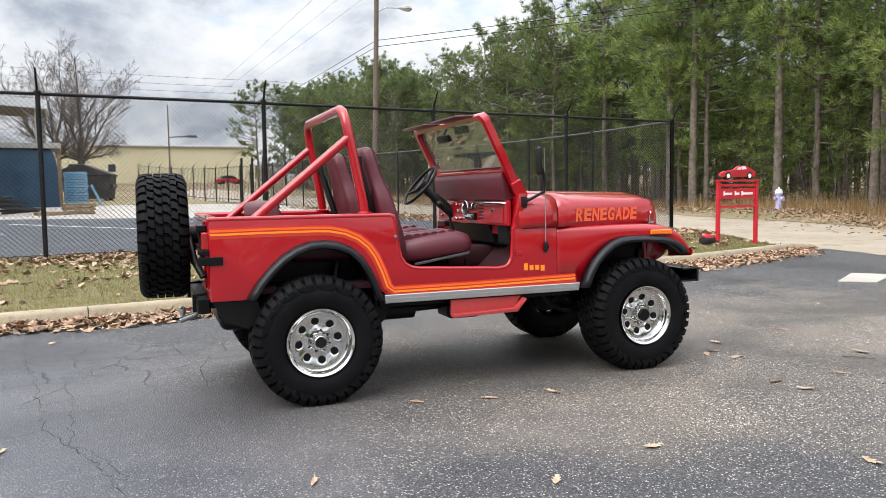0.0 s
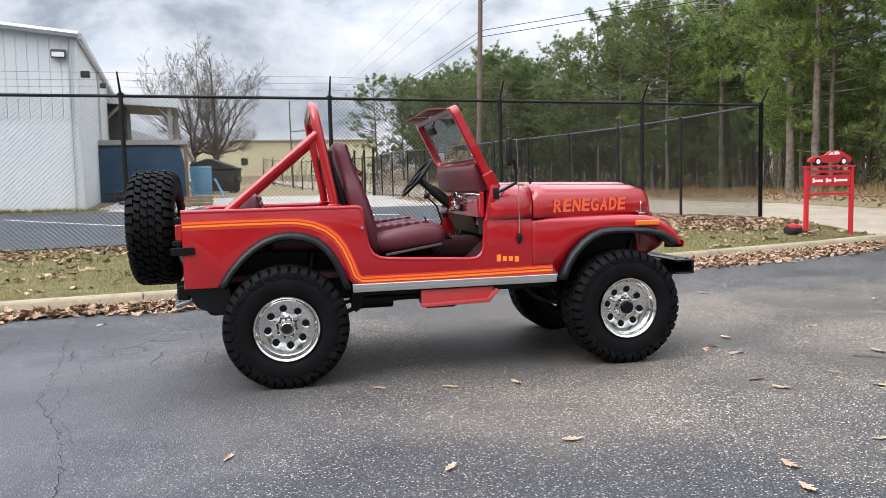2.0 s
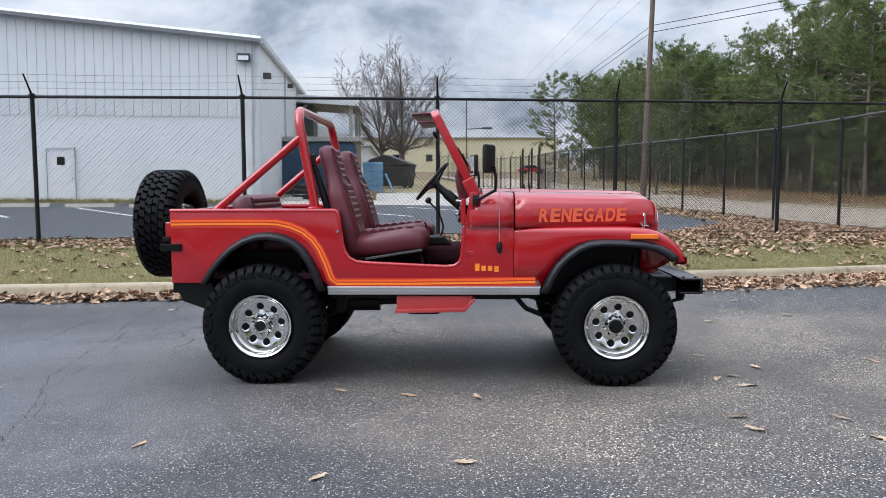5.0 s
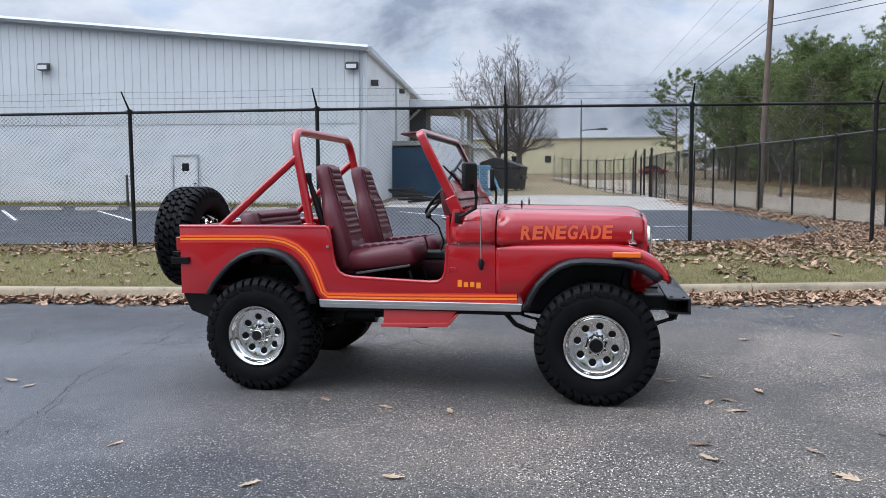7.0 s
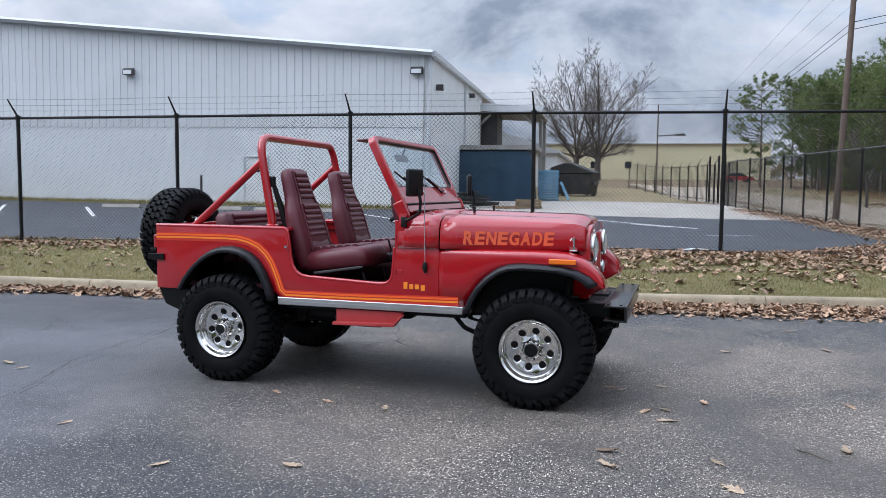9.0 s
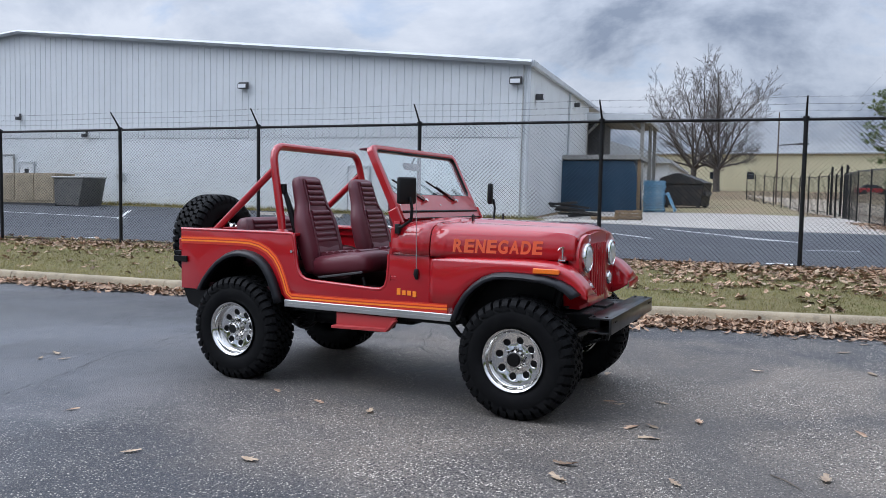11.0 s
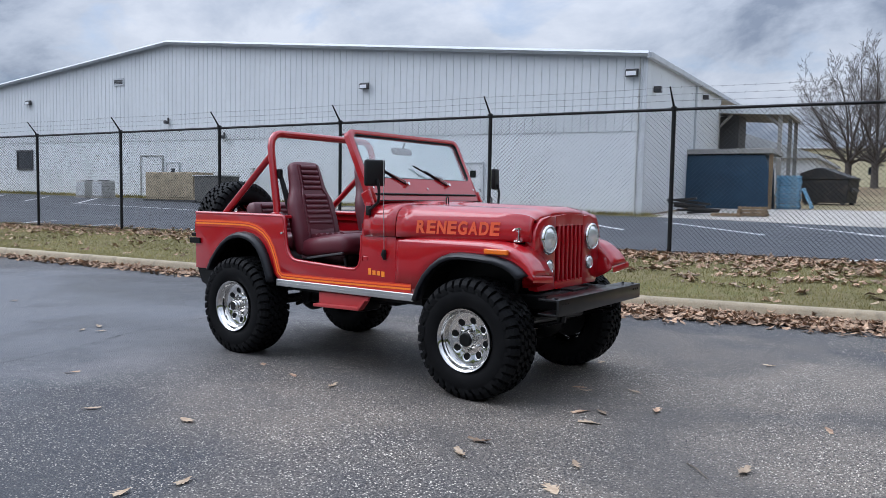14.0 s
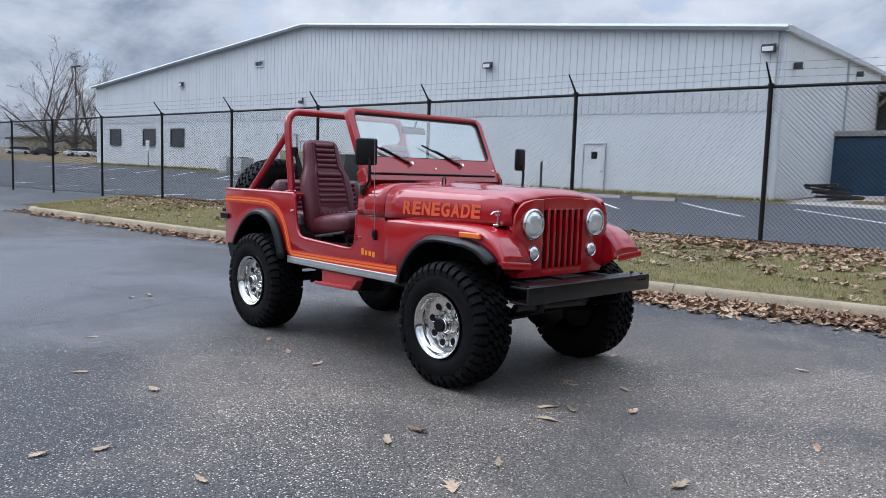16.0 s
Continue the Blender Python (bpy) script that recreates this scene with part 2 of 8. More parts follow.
M["forest_floor"] = material("forest_floor", (0.17, 0.115, 0.065), 1.0, spots=[(0.4, 0.4, 0.62, (0.1, 0.1, 0.04), 0.7, 6), (7, 0.42, 0.66, (0.25, 0.17, 0.1), 0.7, 5)], bump=[(20, 0.8, 0.06)])
M["bank"] = material("dull_bank_grass", (0.25, 0.185, 0.105), 1.0, spots=[(0.3, 0.4, 0.62, (0.15, 0.15, 0.06), 0.8, 6), (4, 0.42, 0.68, (0.28, 0.22, 0.14), 0.7, 6)], bump=[(14, 0.6, 0.05)])
M["line_paint"] = material("line_paint", (0.8, 0.8, 0.78), 0.75, spots=[(6, 0.5, 0.66, (0.3, 0.3, 0.3), 0.7, 6)])
M["grass_blade"] = material("grass_blade", (0.2, 0.178, 0.064), 0.8, spots=[(0.7, 0.42, 0.62, (0.34, 0.29, 0.12), 0.8, 5)], rand=0.35)
M["dry_grass"] = material("dry_grass", (0.42, 0.29, 0.15), 0.85, rand=0.3)
M["leaf"] = material("dead_leaf", (0.25, 0.15, 0.092), 0.8, spots=[(30, 0.4, 0.65, (0.46, 0.33, 0.22), 0.8, 3)], rand=0.6)
M["pale_leaf"] = material("pale_dead_leaf", (0.32, 0.23, 0.15), 0.75, spots=[(40, 0.4, 0.65, (0.47, 0.37, 0.26), 0.7, 3)], rand=0.45)
M["fence_black"] = material("black_coated_steel", (0.005, 0.005, 0.0055), 0.55, spec=0.3, spots=[(9, 0.5, 0.7, (0.016, 0.016, 0.016), 0.6, 4)])
M["wire_grey"] = material("barbed_wire", (0.1, 0.1, 0.1), 0.55, metal=0.5)
M["wall_white"] = material("white_metal_siding", (0.67, 0.69, 0.7), 0.5, spots=[(0.35, 0.42, 0.66, (0.6, 0.62, 0.63), 0.6, 5), (3, 0.52, 0.72, (0.6, 0.6, 0.58), 0.35, 7)], coords="Object")
M["wall_block"] = material("white_painted_block", (0.72, 0.74, 0.75), 0.7, spots=[(0.5, 0.42, 0.66, (0.65, 0.67, 0.68), 0.6, 5), (2.5, 0.6, 0.75, (0.5, 0.5, 0.48), 0.3, 7)])
M["roof_trim"] = material("roof_trim", (0.56, 0.58, 0.6), 0.5, spots=[(1.2, 0.45, 0.7, (0.45, 0.47, 0.49), 0.6, 5)])
M["roof_metal"] = material("roof_metal", (0.5, 0.52, 0.54), 0.45, metal=0.3)
M["door_white"] = material("door_white", (0.74, 0.75, 0.76), 0.5, spots=[(2.5, 0.5, 0.7, (0.6, 0.6, 0.58), 0.4, 4)])
M["dark_glass"] = material("dark_glass", (0.015, 0.018, 0.022), 0.08, spec=0.8)
M["dark_metal"] = material("dark_metal", (0.05, 0.05, 0.052), 0.5, spots=[(6, 0.5, 0.7, (0.11, 0.1, 0.09), 0.5, 4)])
M["grey_metal"] = material("grey_galvanised", (0.5, 0.5, 0.48), 0.5, metal=0.4, spots=[(4, 0.4, 0.7, (0.3, 0.29, 0.27), 0.6, 5)])
M["lamp_lens"] = material("lamp_lens", (0.75, 0.77, 0.78), 0.2)
M["tarp"] = material("blue_tarp", (0.01, 0.042, 0.085), 0.5, spots=[(0.9, 0.4, 0.65, (0.016, 0.065, 0.12), 0.6, 4)], bump=[(0.9, 0.6, 0.2)])
M["pallet_blue"] = material("pallet_blue", (0.16, 0.36, 0.55), 0.75, spots=[(5, 0.45, 0.7, (0.32, 0.45, 0.52), 0.7, 5)], rand=0.15)
M["pallet_wood"] = material("pallet_wood", (0.27, 0.19, 0.11), 0.85, spots=[(6, 0.4, 0.7, (0.17, 0.12, 0.08), 0.7, 5)], rand=0.2)
M["hopper"] = material("hopper_steel", (0.1, 0.098, 0.092), 0.6, spots=[(3, 0.5, 0.7, (0.16, 0.15, 0.13), 0.6, 6)])
M["dumpster"] = material("dumpster_black", (0.018, 0.0175, 0.017), 0.6, spots=[(3, 0.5, 0.7, (0.07, 0.05, 0.04), 0.6, 6)])
M["timber_grey"] = material("weathered_timber", (0.36, 0.35, 0.33), 0.85, spots=[(4, 0.4, 0.7, (0.24, 0.23, 0.21), 0.7, 5)])
M["yellow_wall"] = material("cream_wall", (0.62, 0.57, 0.38), 0.8, spots=[(0.1, 0.4, 0.65, (0.55, 0.5, 0.33), 0.6, 5)])
M["pole_wood"] = material("pole_wood", (0.14, 0.105, 0.085), 0.85, spots=[(3, 0.4, 0.7, (0.09, 0.065, 0.05), 0.7, 6)], bump=[(20, 0.4, 0.02)])
M["bark_pine"] = material("pine_bark", (0.19, 0.16, 0.13), 0.95, spots=[(5, 0.4, 0.68, (0.075, 0.06, 0.045), 0.8, 5)], bump=[(14, 0.9, 0.05)])
M["bark_grey"] = material("grey_bark", (0.11, 0.095, 0.083), 0.95, spots=[(5, 0.4, 0.68, (0.11, 0.095, 0.085), 0.8, 5)], bump=[(14, 0.6, 0.03)])
M["needles"] = material("pine_needles", (0.18, 0.25, 0.08), 0.5, spots=[(0.3, 0.38, 0.66, (0.36, 0.43, 0.13), 0.8, 4), (0.22, 0.62, 0.7, (0.26, 0.13, 0.06), 0.6, 4)], rand=0.5)
M["far_needles"] = material("dull_pine_needles", (0.12, 0.165, 0.06), 0.65, spots=[(0.3, 0.38, 0.66, (0.2, 0.23, 0.09), 0.8, 4)], rand=0.5)
M["dark_needles"] = material("shaded_pine_needles", (0.19, 0.24, 0.09), 0.75, spots=[(0.2, 0.45, 0.66, (0.24, 0.18, 0.1), 0.7, 4)], rand=0.5)
M["shrub"] = material("shrub_leaves", (0.17, 0.17, 0.07), 0.8, spots=[(0.4, 0.4, 0.62, (0.3, 0.2, 0.11), 0.85, 4)], rand=0.45)
M["sign_red"] = material("sign_red", (0.55, 0.018, 0.03), 0.4, spots=[(3, 0.5, 0.7, (0.42, 0.015, 0.025), 0.5, 4)])
M["white_paint"] = material("white_paint", (0.8, 0.8, 0.78), 0.5)
M["hydrant"] = material("hydrant_lilac", (0.45, 0.42, 0.66), 0.6, spots=[(8, 0.5, 0.7, (0.6, 0.58, 0.7), 0.5, 4)])
M["bag_red"] = material("bag_red", (0.4, 0.015, 0.025), 0.8, bump=[(60, 0.3, 0.01)])
M["bag_black"] = material("bag_black", (0.015, 0.014, 0.015), 0.85, bump=[(60, 0.3, 0.01)])
M["car_white"] = material("car_paint_white", (0.75, 0.76, 0.78), 0.3)
M["car_red"] = material("car_paint_red", (0.4, 0.02, 0.02), 0.3)
M["car_dark"] = material("car_paint_dark", (0.04, 0.045, 0.055), 0.3)


def let_through(m, amount):
    """Thin leaves pass part of the light on."""
    nd, ln = m.node_tree.nodes, m.node_tree.links
    b = nd["Principled BSDF"]
    tl = nd.new("ShaderNodeBsdfTranslucent")
    ln.new(b.inputs["Base Color"].links[0].from_socket, tl.inputs["Color"])
    mx = nd.new("ShaderNodeMixShader")
    mx.inputs[0].default_value = amount
    ln.new(b.outputs[0], mx.inputs[1]); ln.new(tl.outputs[0], mx.inputs[2])
    ln.new(mx.outputs[0], nd["Material Output"].inputs["Surface"])


for key in ("needles", "far_needles", "dark_needles", "shrub", "dry_grass", "grass_blade"):
    let_through(M[key], 0.55)


# ---- mesh helpers ----
def part(name, bm, mat, parent=None, label="", smooth=None, at=None):
    """Links a bmesh as one mesh object, under a thing or a part. smooth: degrees up to which edges shade smooth."""
    me = bpy.data.meshes.new(name)
    bmesh.ops.recalc_face_normals(bm, faces=bm.faces)
    if smooth is not None:
        for f in bm.faces:
            f.smooth = True
        lim = radians(smooth)
        for e in bm.edges:
            if len(e.link_faces) == 2 and e.calc_face_angle(0.0) > lim:
                e.smooth = False
    bm.to_mesh(me)
    bm.free()
    for mm in (mat if isinstance(mat, (list, tuple)) else [mat]):
        me.materials.append(mm)
    ob = new(name, me)
    if parent:
        ob.parent = parent
    if at is not None:
        ob.matrix_basis = at
    return tagged(ob, label)


def share(name, me, parent, m):
    ob = new(name, me)
    ob.parent = parent
    ob.matrix_basis = m
    return ob


def thing(name, m=None, label="", category="", group="", kind=""):
    ob = new(name)
    ob.empty_display_size = 0.1
    if m is not None:
        ob.matrix_basis = m
    return tagged(ob, label, category, group, kind)


def box(bm, x0, x1, y0, y1, z0, z1, bevel=0.0, seg=2, m=None):
    before = set(bm.verts)
    r = bmesh.ops.create_cube(bm, size=1.0)
    for v in r["verts"]:
        v.co = Vector(((x0 + x1) / 2 + v.co.x * (x1 - x0), (y0 + y1) / 2 + v.co.y * (y1 - y0), (z0 + z1) / 2 + v.co.z * (z1 - z0)))
    if bevel:
        es = list({e for v in r["verts"] for e in v.link_edges})
        bmesh.ops.bevel(bm, geom=es, offset=bevel, segments=seg, affect="EDGES", profile=0.5)
    if m is not None:
        bmesh.ops.transform(bm, matrix=m, verts=[v for v in bm.verts if v not in before])
    return bm


def prism(bm, outline, y0, y1, axis="y", bevel=0.0, seg=2):
    """Extrudes a closed outline of (a, b) between two planes. axis y: (x, z); axis x: (y, z); axis z: (x, y)."""
    def at(a, b, c):
        return {"y": (a, c, b), "x": (c, a, b), "z": (a, b, c)}[axis]
    va = [bm.verts.new(at(a, b, y0)) for a, b in outline]
    vb = [bm.verts.new(at(a, b, y1)) for a, b in outline]
    n = len(outline)
    fs = [bm.faces.new(va), bm.faces.new(vb[::-1])]
    for i in range(n):
        fs.append(bm.faces.new((va[i], vb[i], vb[(i + 1) % n], va[(i + 1) % n])))
    if bevel:
        es = list({e for f in fs[:2] for e in f.edges})
        bmesh.ops.bevel(bm, geom=es, offset=bevel, segments=seg, affect="EDGES", profile=0.5)
    return bm


def tube(bm, points, radius, sides=8, closed=False, caps=True):
    """A round tube along points; radius may be one number or one for each point."""
    pts = [Vector(p) for p in points]
    n = len(pts)
    rad = [radius] * n if isinstance(radius, (int, float)) else list(radius)
    rings, up = [], None
    for i, p in enumerate(pts):
        a = pts[(i - 1) % n] if (closed or i) else p
        c = pts[(i + 1) % n] if (closed or i < n - 1) else p
        d = (c - a).normalized()
        if up is None:
            up = Vector((0, 0, 1)) if abs(d.z) < 0.9 else Vector((1, 0, 0))
        s = d.cross(up)
        if s.length < 1e-5:
            s = d.orthogonal()
        s.normalize()
        up = s.cross(d).normalized()
        rings.append([bm.verts.new(p + rad[i] * (math.cos(q) * s + math.sin(q) * up)) for q in (2 * math.pi * k / sides for k in range(sides))])
    for i in range(n if closed else n - 1):
        r0, r1 = rings[i], rings[(i + 1) % n]
        for k in range(sides):
            bm.faces.new((r0[k], r0[(k + 1) % sides], r1[(k + 1) % sides], r1[k]))
    if caps and not closed:
        bm.faces.new(rings[0][::-1])
        bm.faces.new(rings[-1])
    return bm


def lathe(bm, profile, sides=48, axis="y", closed=False, centre=(0, 0, 0), caps=True):
    """Turns (radius, along) pairs about an axis through centre."""
    rings = []
    cx, cy, cz = centre
    for r, h in profile:
        ring = []
        for k in range(sides):
            q = 2 * math.pi * k / sides
            a, b = r * math.cos(q), r * math.sin(q)
            co = {"y": (a, h, b), "x": (h, a, b), "z": (a, b, h)}[axis]
            ring.append(bm.verts.new((co[0] + cx, co[1] + cy, co[2] + cz)))
        rings.append(ring)
    m = len(rings)
    for i in range(m if closed else m - 1):
        r0, r1 = rings[i], rings[(i + 1) % m]
        for k in range(sides):
            bm.faces.new((r0[k], r0[(k + 1) % sides], r1[(k + 1) % sides], r1[k]))
    if not closed and caps:
        for r, ring in ((profile[0][0], rings[0]), (profile[-1][0], rings[-1])):
            if r > 1e-4:
                bm.faces.new(ring)
    return bm


def loft(bm, rows, closed_rows=False, caps=False):
    """Skins rows of points, all of one length."""
    vs = [[bm.verts.new(p) for p in row] for row in rows]
    for a, b in zip(vs, vs[1:]):
        n = len(a)
        for k in range(n if closed_rows else n - 1):
            bm.faces.new((a[k], a[(k + 1) % n], b[(k + 1) % n], b[k]))
    if caps:
        bm.faces.new(vs[0])
        bm.faces.new(vs[-1][::-1])
    return bm


def cyl(bm, p0, p1, r, sides=12):
    return tube(bm, [p0, p1], r, sides)


def curve_at(table, x):
    """Straight-line lookup in a table of (x, y)."""
    if x <= table[0][0]:
        return table[0][1]
    for (a, b), (c, d) in zip(table, table[1:]):
        if x <= c:
            return b + (d - b) * (x - a) / (c - a)
    return table[-1][1]


def smoothstep(a, b, x):
    k = min(1.0, max(0.0, (x - a) / (b - a)))
    return k * k * (3 - 2 * k)


def solid(ob, t, offset=-1.0):
    s = ob.modifiers.new("thickness", "SOLIDIFY")
    s.thickness, s.offset = t, offset
    return ob

# ---- the lie of the land ----
KERB = [(-30, 8.6), (-15.2, 8.62), (-13, 8.55), (-8, 8.57), (-2, 8.72), (0, 8.82), (2, 8.97), (3.6, 9.16), (5.4, 9.38), (6.6, 9.56), (8, 9.76), (11, 10.3), (13.6, 11.0), (30, 14)]
FENCE = [(-40, 10.6), (-22, 11.25), (-10, 11.8), (-6.7, 12.0), (-3.5, 12.2), (0, 12.4), (6, 12.75), (11.85, 12.9), (30, 13.5)]
NEAR_A = [(8, 0.1), (9.5, 0.2), (12.5, 0.45), (14, 0.42), (22, 0.3), (30, 0.5), (34, 0.63), (38, 0.74), (46, 0.9), (58, 1.08), (66, 1.3), (80, 2.2), (150, 4.0)]
SIDE = [(12.9, 11.85), (16, 11.85), (21.3, 11.67), (26.9, 11.3), (34.5, 10.75), (40.7, 10.45), (46, 10.6)]
NEAR_F = [(8, 0.1), (10, 0.19), (11, 0.25), (12.5, 0.42), (14, 0.4), (18, 0.38), (21.3, 0.43), (24, 0.47), (27, 0.53), (31.8, 0.59), (34.5, 0.63), (40, 0.73), (46, 0.75), (52, 0.9), (60, 1.0), (90, 2.0), (150, 4.0)]
NEAR_B = [(8, 0.1), (10, 0.19), (11, 0.25), (12.5, 0.42), (14, 0.4), (20, 0.32), (30, 0.33), (43, 0.36), (60, 0.8), (90, 2.0), (150, 4.0)]


def height(x, y):
    a = curve_at(NEAR_A, y)
    if x < -4:
        a += 0.0088 * (-4 - x) * smoothstep(11, 34, y)
    b = curve_at(NEAR_F, y)
    b += (curve_at(NEAR_B, y) - b) * smoothstep(11.6, 14.4, x)
    if x > 13:
        b += 0.02 * max(0.0, x - 24)
    h = a + (b - a) * smoothstep(5, 13, x)
    d = y - curve_at(KERB, x)
    if -0.3 < d < 0.9 and -15.4 < x < 13.4:      # flush with the top of the kerb
        h = 0.163 + (h - 0.163) * smoothstep(0.17, 0.9, d)
    # the nose of the verge runs out level with the drive
    return h + (0.045 - h) * smoothstep(11.9, 14.0, x) * (1 - smoothstep(14, 24, y))


def strip(name, mat, us, lows, highs, n, lift, along="x", kind="structure", label="", low_by=None):
    """A sheet between two edges that follows the land; along x or y."""
    bm = bmesh.new()
    rows = []
    for u, lo, hi in zip(us, lows, highs):
        row = []
        for k in range(n + 1):
            v = lo + (hi - lo) * k / n
            x, y = (u, v) if along == "x" else (v, u)
            row.append((x, y, height(x, y) + lift - (low_by(x, y) if low_by else 0.0)))
        rows.append(row)
    loft(bm, rows)
    ob = part(name, bm, mat, smooth=30)
    return tagged(ob, label, "", "", kind)


def steps(a, b, d):
    n = max(1, round(abs(b - a) / d))
    return [a + (b - a) * i / n for i in range(n + 1)]


def kerb_y(x):
    return curve_at(KERB, x)


def fence_y(x):
    return curve_at(FENCE, x)


# the sheet of earth to the horizon
bm = bmesh.new()
gx = steps(-1200, -90, 120) + steps(-85, 45, 2.5) + steps(60, 1200, 120)
gy = steps(-1200, -30, 150) + [0.0, 9.0, 12.6, 13.2] + steps(14, 64, 2.5) + steps(75, 160, 12) + steps(220, 1500, 140)
loft(bm, [[(x, y, (height(x, y) - 0.07) if y > 12.7 else -0.1) for y in gy] for x in gx])
tagged(part("ground", bm, M["forest_floor"], smooth=40), "brown leafy earth spreading to the horizon", "ground", "", "structure")

# road surface in the foreground
bm = bmesh.new()
rx = steps(-300, -18, 20) + steps(-17, 20, 0.5) + steps(22, 300, 20)
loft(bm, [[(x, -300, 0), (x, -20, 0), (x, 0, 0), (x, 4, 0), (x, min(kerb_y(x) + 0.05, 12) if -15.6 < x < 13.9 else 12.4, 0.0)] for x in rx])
tagged(part("road", bm, M["asphalt"]), "worn dark asphalt with pale stones, cracks, damp patches and painted car shade", "road", "", "structure")

# grass verge between kerb and fence
vx = steps(-15.6, -13.6, 0.25) + steps(-13.2, 11.5, 0.4) + steps(11.75, 14.1, 0.25)
v_lo = [kerb_y(x) + 0.06 + (1.6 * (1 - math.sqrt(max(0, 1 - ((-13.6 - x) / 2.05) ** 2))) if x < -13.6 else 0) for x in vx]
v_hi = [(fence_y(x) + 0.55) if x < 11.9 else fence_y(11.9) + 0.55 - 2.0 * (1 - math.sqrt(max(0, 1 - ((x - 11.9) / 2.25) ** 2))) for x in vx]
v_hi = [max(b, a + 0.02) for a, b in zip(v_lo, v_hi)]
strip("grass_verge", M["turf"], vx, v_lo, v_hi, 14, 0.0, label="short patchy winter grass strewn with leaves")

# parking lot behind the fence
lx = steps(-120, -20, 5) + steps(-19, 4, 1) + steps(4.5, 10.3, 0.4) + [10.45, 10.55, 10.62]
l_lo = [fence_y(x) + 0.55 if x > -15.6 else 9.5 for x in lx]
l_lo = [a if x < 6.6 else curve_at([(6.6, 13.3), (7.35, 13.74), (8.17, 14.96), (9.1, 16.3), (10.62, 18.5)], x) for a, x in zip(l_lo, lx)]
APRON = [(-3.6, 33.2), (0, 32.2), (5.7, 30.4), (8.2, 29.85), (10.62, 28.6), (12, 28.0)]
l_hi = [33.0 if x < -3.6 else curve_at(APRON, x) for x in lx]
strip("parking_lot", M["lot_asphalt"], lx, l_lo, l_hi, 24, -0.03, label="dark asphalt parking lot with white bay lines", low_by=lambda x, y: (height(x, y) - 0.034) * (1 - smoothstep(9.5, 11.4, y)) * smoothstep(-15.0, -16.2, x))
cx = steps(-3.6, 10.7, 0.8)
strip("concrete_apron", M["concrete"], cx, [curve_at(APRON, x) for x in cx], [47.0] * len(cx), 8, -0.025, label="pale weathered concrete apron")
bx = steps(-90, -3.0, 3)
strip("wall_grass", M["turf"], bx, [32.9 + 0.15 * math.sin(x) for x in bx], [34.6] * len(bx), 3, -0.02, label="thin grass along the wall foot")
# far bank of grass behind the apron
mx = steps(-3, 9, 1.5)
strip("grass_bank", M["bank"], mx, [47.0] * len(mx), [75.0] * len(mx), 10, -0.02, label="rising bank of dull winter grass")
# gravel drive beside the lot
dy = steps(3.5, 14, 0.5) + steps(15, 95, 2.0)
d_lo = [curve_at([(3, 12.9), (9.3, 13.8), (10.3, 14.1), (11.3, 14.5), (11.6, 12.9), (13.2, 12.7)], y) + 0.07 * math.sin(9 * y) if y < 13.2 else (curve_at(SIDE, y) + 0.15 if y < 46 else max(10.75 - 0.1 * (y - 46), 6.0)) for y in dy]
d_hi = [curve_at([(3, 24.0), (9, 22.0), (14, 22.0), (18.3, 22.6), (20, 21.8), (23, 21.6), (40, 22.6), (60, 21.5), (90, 16)], y) + 0.12 * math.sin(2.3 * y) for y in dy]
strip("gravel_drive", M["gravel_road"], dy, d_lo, d_hi, 8, -0.032, along="y", label="tan gravel drive", low_by=lambda x, y: (height(x, y) - 0.037) * (1 - smoothstep(14.5, 17.5, x)) * (1 - smoothstep(11.0, 12.5, y)))

# rough grass between the drive and the wood
strip("wood_verge", M["bank"], dy, [b - 0.15 for b in d_hi], [max(b + 0.5, curve_at([(3, 23.5), (10, 25), (20, 30), (45, 29.5), (75, 25.5), (95, 23)], y)) for b, y in zip(d_hi, dy)], 6, -0.02, along="y", label="dull brown grass verge strewn with leaves before the wood")


def paint(name, pts, w, lift=-0.02, label="white painted bay line"):
    """A painted line on the lot, from point to point."""
    bm = bmesh.new()
    (x0, y0), (x1, y1) = pts
    d = Vector((x1 - x0, y1 - y0, 0))
    n = max(2, round(d.length / 1.0))
    s = Vector((-d.y, d.x, 0)).normalized() * (w / 2)
    rows = []
    for k in range(n + 1):
        p = Vector((x0, y0, 0)) + d * (k / n)
        rows.append([(p.x + s.x, p.y + s.y, height(p.x + s.x, p.y + s.y) + lift), (p.x - s.x, p.y - s.y, height(p.x - s.x, p.y - s.y) + lift)])
    loft(bm, rows)
    tagged(part(name, bm, M["line_paint"]), label, "line", "bay lines", "structure")


for pts in [((-1.7 + 4.25 * k, 29.7), (2.7 + 4.25 * k, 24.3)) for k in range(-5, 2)] + [
((-34.5, 26.6), (-18.5, 24.8)), *[((-34.1 - 5.25 * k, 26.8), (-38.9 - 5.25 * k, 31.3)) for k in range(6)], ((-36.0, 20.6), (-38.0, 22.3)),
            ((3.92, 12.95), (3.89, 14.1)), ((5.95, 12.9), (6.05, 14.75)), ((5.33, 13.67), (5.95, 14.95)), ((-5.6, 12.6), (-5.6, 13.2)), ((-8.6, 12.5), (-8.95, 13.6)), ((-12.1, 12.3), (-12.35, 13.4)), ((-14.75, 12.2), (-15.9, 14.0)), ((-18.4, 12.2), (-20.0, 14.1)), ((-22.4, 12.3), (-24.2, 14.3)), ((-26.2, 12.4), (-29.0, 14.5)), ((6.85, 21.1), (8.05, 21.05)), ((5.0, 26.3), (6.24, 24.85))]:
    paint("bay_line", pts, 0.14)

